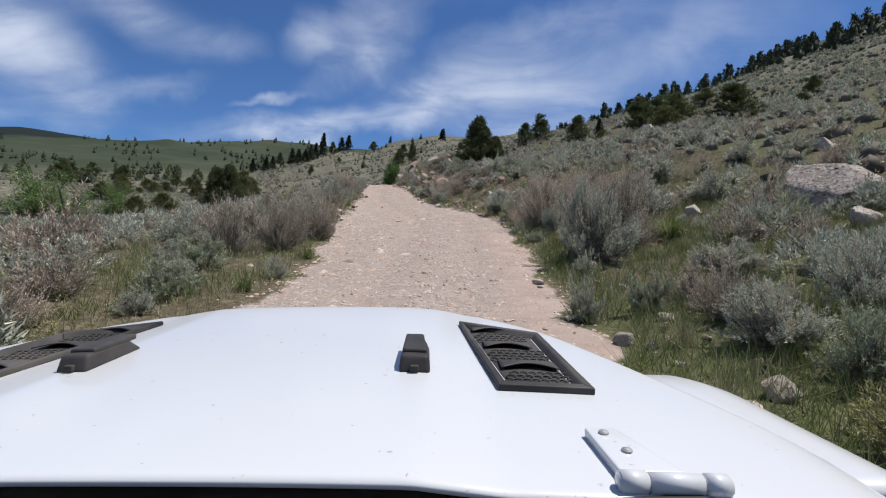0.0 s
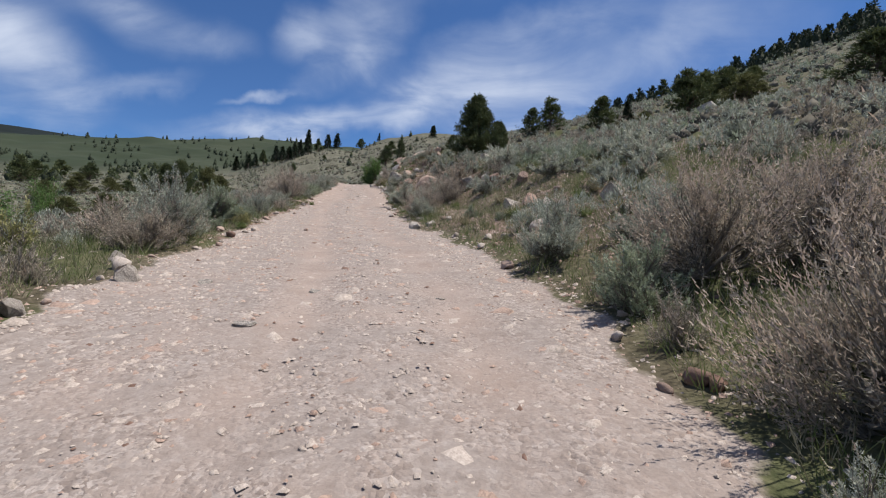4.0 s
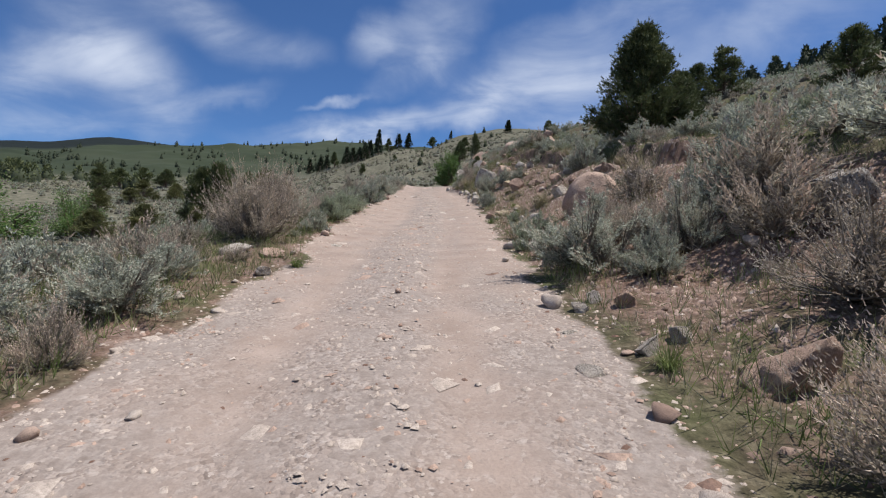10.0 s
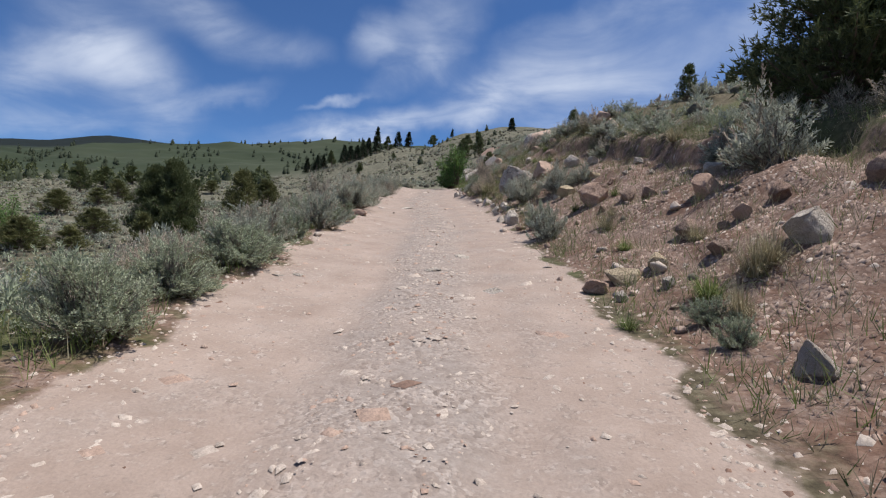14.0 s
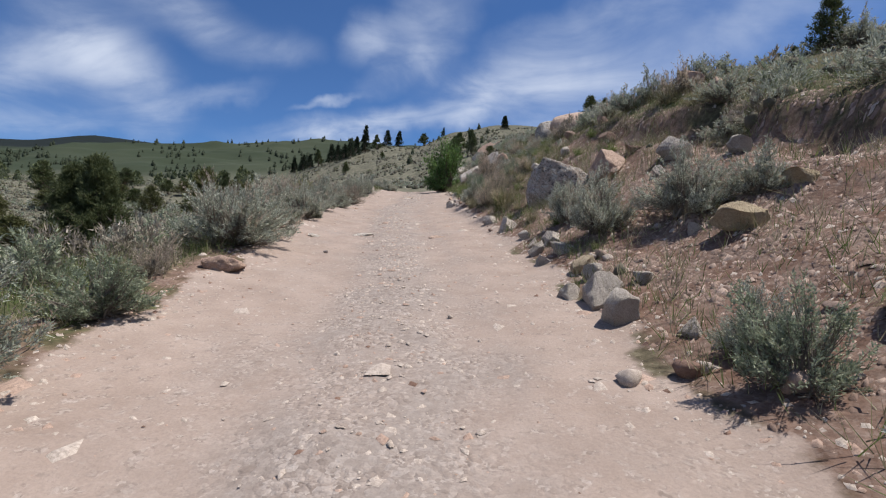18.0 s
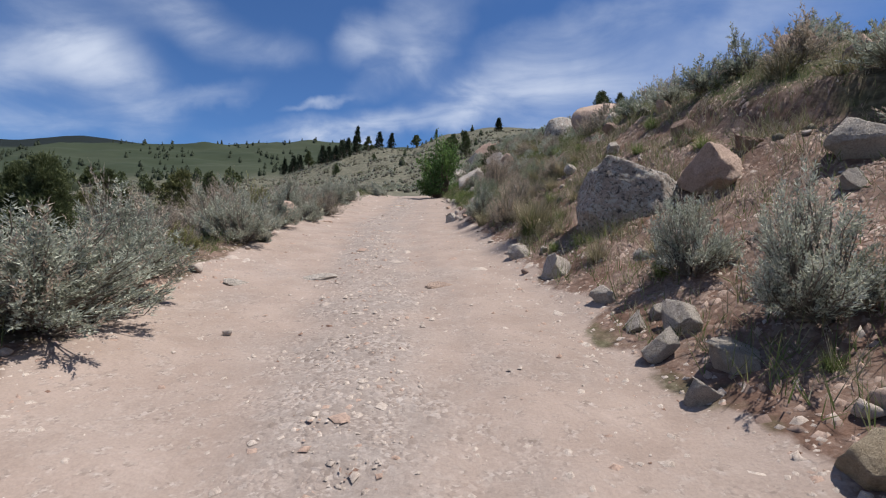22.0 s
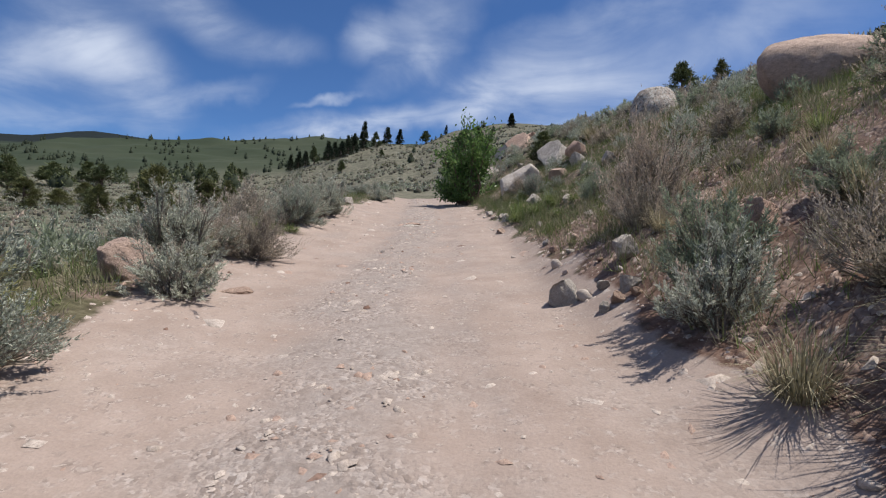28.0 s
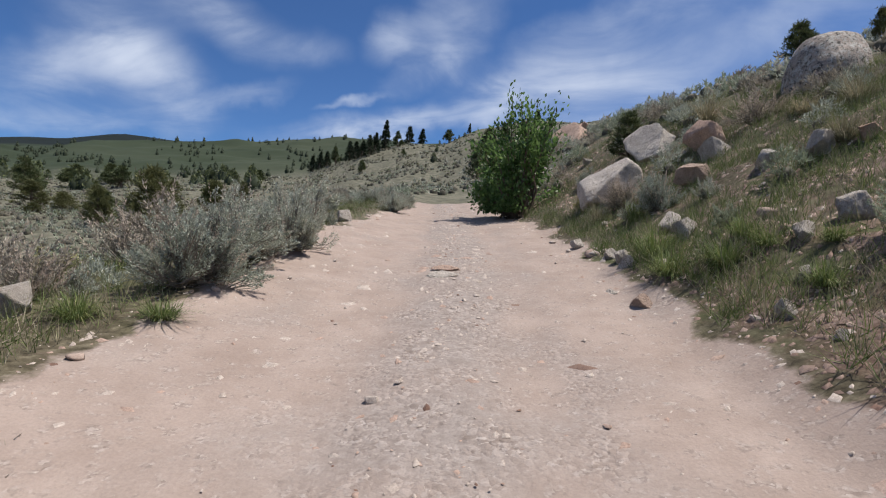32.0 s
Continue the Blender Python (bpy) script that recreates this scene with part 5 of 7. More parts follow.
rock(-0.18, 46.65, 0.47, 0.26, "pale")
rock(-1.36, 46.90, 0.47, 0.34, "red")
rock(-2.30, 47.81, 0.30, 0.16, "red")
rock(-1.65, 47.97, 0.50, 0.30, "red")
rock(-2.30, 48.76, 0.91, 0.73, "pink")
rock(-4.08, 49.43, 0.27, 0.18, "pale")
rock(-0.64, 49.98, 0.23, 0.14, "pale")
rock(-4.52, 50.14, 0.60, 0.41, "pale")
rock(-1.64, 50.44, 0.29, 0.17, "red")
rock(-1.26, 50.48, 0.21, 0.17, "pale")
rock(-4.54, 50.75, 0.61, 0.48, "pale")
rock(-4.08, 51.01, 0.25, 0.15, "pale")
rock(-4.93, 51.10, 0.35, 0.28, "pale")
rock(-2.82, 51.49, 0.74, 0.43, "gold")
rock(-4.58, 51.59, 0.36, 0.25, "pale")
rock(-9.87, 51.71, 0.71, 0.22, "pink", True)
rock(-0.67, 51.73, 0.37, 0.26, "pale")
rock(-1.95, 51.92, 0.54, 0.38, "gold")
rock(-4.61, 52.05, 0.47, 0.21, "gold")
rock(-3.17, 52.17, 0.24, 0.19, "pale")
rock(-5.17, 53.02, 0.29, 0.21, "pale")
rock(-4.78, 53.38, 0.48, 0.29, "pale")
rock(-5.20, 53.74, 0.35, 0.26, "pale")
rock(-4.91, 54.12, 0.43, 0.26, "pale")
rock(-5.29, 54.35, 0.25, 0.17, "pale")
rock(-1.75, 54.38, 0.52, 0.43, "pale")
rock(-5.04, 54.48, 0.21, 0.16, "pale")
rock(-5.44, 55.21, 0.30, 0.19, "pale")
rock(-2.80, 55.39, 0.33, 0.20, "pale")
rock(-10.98, 55.10, 0.85, 0.45, "pink", True, down=0.02)
rock(-10.34, 56.18, 0.40, 0.22, "gold")
rock(-2.25, 56.28, 0.77, 0.72, "pale")
rock(-4.75, 56.30, 0.22, 0.10, "pale")
rock(-7.48, 56.60, 0.45, 0.25, "pink")
rock(-5.76, 56.80, 0.52, 0.28, "pale")
rock(-9.47, 57.11, 0.71, 0.24, "gold")
rock(-3.28, 57.59, 1.15, 0.66, "pink")
rock(-2.69, 58.07, 0.48, 0.22, "red")
rock(-5.87, 58.11, 0.23, 0.11, "pale")
lichen_block = rock(-4.50, 58.20, 1.80, 0.98, "grey", down=0.15)
lichen_block.data = BLOCK
lichen_block.matrix_world = pose(-4.58, 58.22, float(land(-4.58, 58.22)) - 0.60, 4, 3, -14) @ Matrix.Diagonal((1.62, 1.45, 1.46, 1))
rock(-6.23, 58.41, 0.48, 0.22, "pale")
rock(-0.31, 59.34, 0.76, 0.38, "pink")
rock(-3.15, 59.57, 0.39, 0.25, "red")
rock(-2.87, 60.34, 0.58, 0.32, "red")
rock(-4.92, 60.57, 0.30, 0.18, "pale")
rock(-0.30, 61.42, 0.93, 0.62, "pink")
rock(-6.82, 61.51, 0.22, 0.17, "pink")
rock(-4.15, 61.66, 0.25, 0.17, "pale")
rock(-6.80, 61.68, 0.10, 0.09, "pink")
rock(-6.28, 61.81, 0.27, 0.17, "pale")
rock(-4.02, 62.07, 0.40, 0.19, "pale")
rock(-2.72, 62.36, 0.50, 0.33, "pink")
rock(-4.88, 62.47, 0.36, 0.22, "pale")
rock(-3.46, 64.50, 0.54, 0.27, "red")
rock(-7.94, 64.98, 0.17, 0.10, "pale")
rock(-7.61, 65.01, 0.15, 0.10, "pink")
rock(-7.78, 65.04, 0.20, 0.12, "pink")
rock(-2.04, 65.08, 0.59, 0.50, "pink")
rock(-6.40, 65.11, 0.48, 0.31, "pink")
rock(-2.91, 65.21, 0.45, 0.30, "pink")
rock(-7.65, 65.23, 0.29, 0.13, "grey")
rock(-8.05, 65.49, 0.16, 0.10, "pale")
rock(-7.87, 65.49, 0.18, 0.11, "pale")
rock(-13.84, 65.50, 0.95, 0.85, "pink", True, down=0.10)
rock(-8.27, 65.69, 0.49, 0.36, "grey")
rock(-12.55, 65.80, 0.50, 0.60, "pink", down=0.10)
rock(-7.51, 65.90, 0.37, 0.40, "pale")
rock(-14.71, 66.63, 0.59, 0.29, "pink")
rock(-8.01, 67.66, 0.17, 0.09, "pale")
rock(-2.06, 68.12, 0.78, 0.41, "pale")
rock(-8.23, 68.29, 0.17, 0.11, "pink")
rock(-2.63, 68.59, 0.69, 0.42, "pale")
rock(-8.30, 69.22, 0.16, 0.10, "pale")
rock(-7.46, 69.58, 0.22, 0.11, "pale")
rock(-15.59, 70.84, 0.56, 0.39, "pale")
rock(-6.16, 71.08, 0.74, 0.57, "pink", True)
rock(-8.22, 71.08, 0.13, 0.07, "pale")
rock(-7.25, 71.36, 0.29, 0.13, "pale")
rock(-2.45, 71.30, 2.45, 1.0, "pink", True, down=0.05)
rock(-8.28, 71.77, 0.26, 0.19, "pale")
rock(-7.87, 72.34, 0.20, 0.11, "pale")
rock(-7.58, 73.12, 0.32, 0.15, "pale")
rock(-9.27, 73.23, 0.35, 0.15, "pink")
rock(-6.91, 73.27, 0.48, 0.29, "pale")
rock(-5.99, 73.33, 0.47, 0.25, "pale")
rock(-14.57, 73.74, 0.29, 0.25, "pale")
rock(-9.58, 73.85, 0.27, 0.15, "pale")
rock(-15.56, 74.30, 0.48, 0.35, "pale")
rock(-12.03, 74.67, 0.61, 0.28, "pale")
rock(-9.13, 74.95, 0.34, 0.24, "pale")
rock(-12.09, 75.24, 0.59, 0.21, "pink")
rock(-8.21, 75.27, 0.44, 0.26, "pale")
rock(-9.17, 75.34, 0.31, 0.22, "pale")
rock(-19.56, 75.37, 0.86, 0.30, "pale")
rock(-8.64, 75.51, 0.45, 0.16, "pink")
rock(-5.53, 75.65, 0.37, 0.37, "pink")
rock(-9.30, 75.73, 0.29, 0.17, "pale")
rock(-8.27, 75.77, 0.47, 0.28, "pale")
rock(-5.97, 76.12, 0.63, 0.39, "pale")
rock(-6.60, 76.46, 0.53, 0.43, "grey")
rock(-9.75, 77.14, 0.31, 0.20, "pale")
rock(-7.29, 78.05, 0.82, 0.37, "pink")
rock(-6.49, 79.34, 0.80, 0.65, "pale")
rock(-6.41, 80.33, 1.21, 0.70, "pink")
rock(-8.45, 80.36, 1.65, 0.96, "pale")
rock(-16.00, 80.52, 0.55, 0.35, "pale")
rock(-3.25, 81.60, 2.45, 1.25, "grey", True, down=0.20)
rock(-7.06, 83.46, 1.65, 1.26, "pale")
rock(-8.62, 87.51, 0.53, 0.44, "pale")
rock(-10.26, 90.22, 1.11, 0.83, "pale")
rock(-10.34, 91.59, 1.26, 0.87, "pale")
rock(-8.36, 100.57, 2.60, 1.76, "pink")
rock(-7.96, 103.16, 2.15, 1.24, "pink")
rock(-9.25, 107.07, 2.68, 1.79, "pale")

# ---- bushes and grass along the track ----
shrub(-12.70, 62.40, 1.25, 0.92, "grey")
shrub(-13.75, 63.10, 1.25, 1.08, "yellow")
shrub(-12.45, 60.90, 1.25, 0.85, "grey")
shrub(-13.60, 61.40, 1.45, 1.02, "dry")
shrub(-14.90, 64.20, 1.4, 1.0, "grey")
shrub(-12.90, 65.05, 1.10, 0.72, "grey")
shrub(-13.40, 67.80, 1.30, 0.85, "dry")
shrub(-4.24, 53.56, 1.30, 1.02, "grey")
shrub(-3.13, 52.80, 1.45, 0.98, "grey")
shrub(-2.35, 52.20, 0.90, 0.65, "grey")
shrub(-6.55, 61.60, 1.00, 0.75, "dry")
shrub(-7.25, 63.90, 0.95, 0.80, "grey")
shrub(-6.35, 63.40, 1.00, 0.70, "dry")
shrub(-5.30, 63.10, 0.85, 0.55, "dry")
shrub(-4.60, 55.05, 0.95, 0.90, "grey")
shrub(-6.90, 67.60, 1.55, 1.45, "dry")
shrub(-7.20, 66.60, 0.80, 0.70, "dry")
shrub(-7.10, 64.45, 1.05, 0.98, "young")
shrub(-5.75, 64.90, 0.85, 0.55, "young")
shrub(-5.10, 64.10, 0.90, 0.55, "grey")
shrub(-6.15, 62.30, 0.90, 0.70, "dry")
shrub(-6.05, 71.80, 0.90, 0.65, "dry")
shrub(-4.70, 70.20, 1.10, 0.75, "dry")
shrub(-4.90, 68.30, 0.75, 0.50, "young")
shrub(4.06, 3.43, 1.67, 1.75, "grey")
shrub(5.02, 4.91, 1.43, 1.70, "dry")
shrub(4.06, 9.30, 1.75, 1.45, "dry")
shrub(3.35, 12.00, 1.10, 0.85, "young")
shrub(8.96, 8.82, 1.75, 1.00, "grey")
shrub(4.50, 12.59, 2.10, 1.40, "dry")
shrub(5.60, 12.13, 1.80, 1.20, "dry")
shrub(5.54, 9.61, 1.73, 1.40, "dry")
shrub(4.09, 7.44, 0.95, 0.85, "grey")
shrub(4.75, 7.95, 1.50, 1.25, "dry")
shrub(2.95, 14.70, 1.40, 0.95, "grey")
shrub(2.94, -0.30, 0.52, 0.47, "grey")
shrub(3.82, -0.19, 0.66, 0.48, "young")
shrub(5.80, 1.75, 1.30, 0.48, "grey")
shrub(5.91, -0.91, 0.95, 0.84, "grey")
shrub(4.45, -1.72, 1.02, 0.66, "grey")
shrub(8.14, 4.89, 1.46, 1.00, "dry")
shrub(4.62, -2.60, 0.70, 0.62, "young")
shrub(5.35, -3.10, 0.95, 0.85, "grey")
shrub(6.70, 8.40, 1.70, 1.15, "grey")
shrub(7.20, 10.60, 1.60, 1.05, "dry")
shrub(6.40, 13.60, 1.80, 1.10, "dry")
shrub(8.60, 12.90, 1.70, 1.05, "grey")
shrub(4.60, 14.60, 1.50, 0.95, "grey")
shrub(-3.37, 3.48, 1.43, 1.15, "bare")
shrub(-2.53, 4.32, 1.21, 1.15, "dry")
shrub(-2.35, 6.31, 1.18, 1.15, "dry")
shrub(-2.99, 1.81, 0.93, 0.55, "young")
shrub(-2.70, 0.20, 0.95, 0.55, "young")
shrub(-3.60, -0.60, 1.10, 0.70, "dry")
shrub(-3.60, 5.60, 1.25, 0.85, "dry")
shrub(-2.75, 8.05, 1.10, 0.75, "young")
shrub(-4.35, 7.40, 1.20, 0.80, "grey")
shrub(-5.10, 1.60, 1.30, 0.75, "grey")
shrub(-7.47, 26.78, 0.95, 0.75, "dry")
shrub(-8.21, 28.61, 1.01, 0.75, "grey")
shrub(-5.47, 80.04, 1.40, 0.80, "dry")
shrub(-6.98, 72.20, 0.85, 0.58, "young")
shrub(-7.60, 76.60, 0.55, 0.35, "grey")
shrub(-9.00, 84.20, 0.80, 0.55, "grey")
shrub(-6.18, 2.61, 1.51, 1.06, "dry")
shrub(-4.52, 3.87, 1.26, 0.69, "grey")
shrub(-4.29, 5.62, 1.72, 0.99, "dry")
shrub(-4.37, 8.11, 1.14, 0.97, "dry")
shrub(12.47, 8.76, 1.30, 0.81, "dry")
shrub(-3.14, 10.50, 1.08, 0.70, "dry")
shrub(12.98, 11.60, 1.54, 0.85, "grey")
shrub(11.86, 12.59, 1.43, 0.82, "grey")
shrub(-4.47, 15.65, 1.47, 0.73, "dry")
shrub(3.20, 16.02, 0.62, 0.40, "young")
shrub(-4.66, 16.79, 1.79, 1.28, "grey")
shrub(-5.93, 17.01, 1.77, 0.89, "dry")
shrub(12.97, 19.17, 1.93, 1.10, "grey")
shrub(-5.09, 19.32, 0.95, 0.44, "young")
shrub(6.15, 19.54, 0.82, 0.67, "grey")
shrub(2.52, 19.95, 0.33, 0.24, "young")
shrub(5.44, 20.56, 1.14, 0.72, "grey")
shrub(6.63, 20.60, 1.66, 0.92, "grey")
shrub(-5.95, 21.47, 1.96, 0.98, "young")
shrub(1.78, 21.54, 0.59, 0.39, "young")
shrub(9.66, 21.68, 1.83, 1.10, "grey")
shrub(7.17, 22.81, 1.91, 1.14, "grey")
shrub(-8.07, 24.17, 1.37, 0.69, "grey")
shrub(4.68, 24.18, 1.36, 0.81, "grey")
shrub(6.67, 24.65, 1.29, 0.78, "grey")
shrub(-5.92, 24.72, 1.19, 0.79, "grey")
shrub(0.15, 25.09, 1.02, 0.84, "grey")
shrub(0.09, 26.16, 1.49, 0.99, "dry")
shrub(2.64, 27.31, 0.99, 0.86, "grey")
shrub(-7.10, 27.74, 1.03, 0.48, "grey")
shrub(-6.46, 28.65, 1.40, 0.61, "grey")
shrub(1.07, 28.73, 1.90, 1.02, "bare")
shrub(-9.06, 28.76, 1.03, 0.66, "dry")
shrub(6.04, 29.69, 1.30, 0.67, "grey")
shrub(3.41, 29.88, 1.23, 0.79, "bare")
shrub(-9.30, 30.17, 1.35, 0.77, "grey")
shrub(1.30, 31.01, 1.50, 1.04, "dry")
shrub(-7.60, 31.35, 0.80, 0.34, "dry")
shrub(5.11, 31.35, 1.62, 0.81, "grey")
shrub(-0.93, 31.75, 2.11, 1.02, "grey")
shrub(0.10, 32.35, 1.35, 0.98, "dry")
shrub(0.45, 31.75, 1.25, 0.92, "grey")
shrub(-0.25, 31.05, 1.15, 0.66, "grey")
shrub(-0.50, 33.15, 1.25, 0.72, "dry")
shrub(1.30, 32.75, 1.45, 1.32, "grey")
shrub(3.79, 31.99, 2.17, 1.24, "grey")
shrub(1.65, 32.20, 1.88, 1.25, "dry")
shrub(-1.57, 33.09, 0.67, 0.42, "grey")
shrub(0.97, 33.46, 0.84, 1.04, "grey")
shrub(3.60, 33.85, 1.56, 0.78, "grey")
shrub(-7.75, 33.86, 1.96, 1.50, "dry")
shrub(-2.09, 34.01, 0.39, 0.31, "young")
shrub(-0.14, 34.66, 0.49, 0.32, "young")
shrub(2.20, 34.76, 1.83, 1.13, "grey")
shrub(-1.74, 35.20, 1.05, 0.54, "young")
shrub(-1.97, 35.89, 0.84, 0.60, "grey")
shrub(0.58, 36.06, 1.65, 0.95, "dry")
shrub(-7.40, 36.11, 0.90, 0.52, "grey")
shrub(-8.85, 36.70, 2.19, 1.46, "dry")
shrub(0.42, 37.88, 0.49, 0.29, "young")
shrub(-8.04, 38.72, 1.21, 0.80, "young")
shrub(2.57, 38.79, 1.19, 0.59, "grey")
shrub(-2.36, 39.54, 0.41, 0.30, "young")
shrub(-2.33, 40.27, 0.56, 0.29, "young")
shrub(-8.41, 40.30, 1.24, 0.62, "young")
shrub(-9.33, 41.21, 1.10, 0.55, "dry")
shrub(-8.81, 42.30, 1.69, 0.74, "young")
shrub(-10.01, 42.73, 0.74, 0.49, "dry")
shrub(3.26, 42.81, 0.97, 0.49, "grey")
shrub(2.24, 43.49, 1.43, 0.86, "grey")
shrub(-9.36, 43.99, 1.70, 0.80, "grey")
shrub(-9.16, 45.02, 0.76, 0.59, "young")
shrub(2.53, 45.17, 1.26, 0.60, "dry")
shrub(0.38, 45.19, 1.60, 1.42, "grey")
shrub(0.80, 46.37, 1.36, 0.80, "grey")
shrub(-3.75, 46.59, 0.95, 0.80, "grey")
shrub(-9.49, 47.21, 1.70, 1.00, "grey")
shrub(0.39, 47.46, 1.27, 0.81, "grey")
shrub(-3.82, 48.29, 0.83, 0.63, "young")
shrub(-3.76, 48.84, 0.66, 0.50, "grey")
shrub(18.28, 49.01, 1.65, 0.68, "grey")
shrub(-9.67, 49.17, 1.10, 0.55, "young")
shrub(-12.48, 50.07, 1.27, 0.64, "dry")
shrub(-10.80, 53.37, 2.17, 1.09, "grey")
shrub(0.33, 53.43, 1.42, 0.71, "grey")
shrub(-14.20, 54.70, 1.17, 0.58, "grey")
shrub(-11.21, 54.97, 2.10, 1.05, "grey")
shrub(1.15, 56.11, 1.29, 0.71, "grey")
shrub(-1.14, 56.41, 1.07, 0.58, "grey")
shrub(-11.97, 57.39, 0.75, 0.45, "yellow")
shrub(-0.85, 57.57, 1.35, 0.78, "grey")
shrub(0.79, 58.23, 1.38, 0.69, "young")
shrub(-14.15, 58.55, 1.24, 1.42, "dry")
shrub(-12.06, 59.09, 1.75, 1.0, "grey")
shrub(-13.05, 59.90, 1.45, 1.05, "dry")
shrub(-14.74, 59.21, 1.32, 0.74, "dry")
shrub(-11.80, 59.79, 0.49, 0.29, "grey")
shrub(-1.08, 59.81, 1.30, 0.75, "dry")
shrub(4.10, 60.98, 1.33, 0.85, "grey")
shrub(-1.40, 61.29, 1.12, 0.81, "grey")
shrub(-0.01, 61.68, 1.22, 0.76, "grey")
shrub(-2.09, 61.69, 1.28, 0.75, "grey")
shrub(-2.54, 62.70, 1.01, 0.67, "grey")
shrub(1.03, 62.81, 1.65, 0.79, "grey")
shrub(-3.01, 64.83, 0.73, 0.55, "young")
shrub(-1.92, 65.68, 1.41, 0.68, "dry")
shrub(-3.84, 67.01, 0.98, 0.74, "dry")
shrub(-14.26, 67.00, 1.84, 1.05, "grey")
shrub(-2.20, 69.39, 1.38, 0.83, "young")
shrub(-15.14, 69.40, 1.31, 0.56, "dry")
shrub(-16.64, 70.82, 1.63, 1.08, "bare")
shrub(-7.10, 71.23, 0.86, 0.63, "young")
shrub(-17.36, 72.31, 1.35, 0.86, "dry")
shrub(-14.84, 72.42, 1.73, 0.98, "grey")
shrub(-17.57, 73.22, 1.18, 0.45, "yellow")
shrub(-16.78, 73.63, 1.34, 0.74, "dry")
shrub(-15.47, 74.17, 2.07, 1.04, "grey")
shrub(-14.89, 75.14, 1.39, 1.10, "grey")
shrub(-17.91, 75.61, 2.02, 1.12, "dry")
shrub(-15.92, 77.47, 1.49, 0.77, "grey")
shrub(-17.88, 78.92, 1.37, 0.69, "dry")
shrub(-2.63, 78.98, 1.25, 0.90, "young")
shrub(-17.16, 80.84, 1.69, 0.85, "grey")
shrub(-16.31, 86.47, 1.49, 0.74, "grey")
shrub(-16.89, 88.78, 1.49, 0.64, "grey")
shrub(-18.62, 89.68, 1.57, 0.63, "grey")
shrub(-18.26, 92.13, 1.88, 0.94, "grey")
shrub(-17.83, 93.47, 1.49, 0.71, "grey")
shrub(-15.22, 108.36, 2.20, 1.32, "grey")
tussock(3.45, -3.52, 0.40, 0.20, "straw")
tussock(3.30, -3.03, 0.46, 0.35, "straw")
tussock(3.68, -1.47, 0.45, 0.28, "straw")
tussock(-1.75, 0.60, 0.56, 0.40, "green")
tussock(7.20, 2.48, 1.05, 0.48, "green")
tussock(3.27, 3.13, 0.64, 0.53, "green")
tussock(-1.74, 3.64, 0.46, 0.46, "green")
tussock(6.74, 3.86, 1.32, 0.55, "green")
tussock(5.09, 4.67, 1.09, 0.60, "green")
tussock(6.24, 5.31, 1.51, 0.75, "green")
tussock(4.20, 17.56, 0.64, 0.32, "green")
tussock(4.54, 19.79, 0.70, 0.47, "green")
tussock(5.02, 19.89, 0.48, 0.32, "straw")
tussock(2.89, 20.00, 0.80, 0.40, "green")
tussock(-4.76, 20.73, 0.72, 0.36, "green")
tussock(1.61, 20.77, 0.71, 0.45, "straw")
tussock(2.84, 23.77, 0.73, 0.49, "straw")
tussock(0.46, 24.81, 0.43, 0.27, "green")
tussock(1.37, 27.05, 0.68, 0.37, "green")
tussock(2.50, 27.43, 0.64, 0.32, "straw")
tussock(-0.88, 28.03, 0.46, 0.31, "green")
tussock(-5.85, 31.83, 0.45, 0.33, "green")
tussock(-1.99, 36.82, 0.32, 0.27, "green")
tussock(1.11, 38.63, 1.49, 0.74, "straw")
tussock(-2.09, 40.22, 0.49, 0.45, "straw")
tussock(-3.13, 40.33, 0.43, 0.26, "green")
tussock(-8.72, 40.65, 0.83, 0.33, "green")
tussock(-2.14, 40.95, 0.80, 0.45, "green")
tussock(-1.58, 41.12, 0.68, 0.54, "straw")
tussock(-1.40, 41.21, 0.82, 0.54, "straw")
tussock(-8.97, 42.62, 0.62, 0.39, "green")
tussock(1.40, 42.82, 1.02, 0.41, "straw")
tussock(-1.53, 43.36, 0.59, 0.37, "straw")
tussock(-2.46, 44.11, 0.58, 0.33, "green")
tussock(-2.58, 45.41, 0.46, 0.34, "straw")
tussock(-2.57, 45.69, 0.60, 0.40, "straw")
tussock(-2.36, 46.18, 0.35, 0.25, "straw")
tussock(-1.89, 48.69, 0.46, 0.31, "green")
tussock(-2.88, 48.75, 0.47, 0.32, "green")
tussock(0.08, 50.54, 1.01, 0.55, "straw")
tussock(-4.38, 53.00, 0.30, 0.25, "green")
tussock(-5.28, 56.70, 0.59, 0.35, "straw")
tussock(-3.96, 56.78, 0.35, 0.23, "green")
tussock(-5.26, 57.47, 0.36, 0.22, "green")
tussock(-5.36, 57.57, 0.55, 0.34, "green")
tussock(-1.16, 58.39, 1.01, 0.40, "straw")
tussock(-5.92, 58.98, 0.48, 0.32, "straw")
tussock(-6.08, 59.34, 0.84, 0.73, "green")
tussock(-5.97, 59.38, 1.07, 0.71, "straw")
tussock(-6.00, 59.44, 1.05, 0.70, "straw")
tussock(-1.49, 59.63, 1.14, 0.57, "straw")
tussock(-6.03, 59.81, 1.13, 0.82, "straw")
tussock(-5.19, 60.09, 0.39, 0.33, "straw")
tussock(-6.64, 62.23, 1.06, 0.75, "straw")
tussock(-6.44, 62.64, 0.99, 0.68, "straw")
tussock(-7.17, 62.83, 0.83, 0.50, "straw")
tussock(-5.18, 62.87, 0.84, 0.56, "straw")
tussock(-6.86, 64.88, 0.64, 0.39, "straw")
tussock(-7.12, 66.07, 0.62, 0.39, "straw")
tussock(-7.94, 68.22, 0.35, 0.16, "straw")
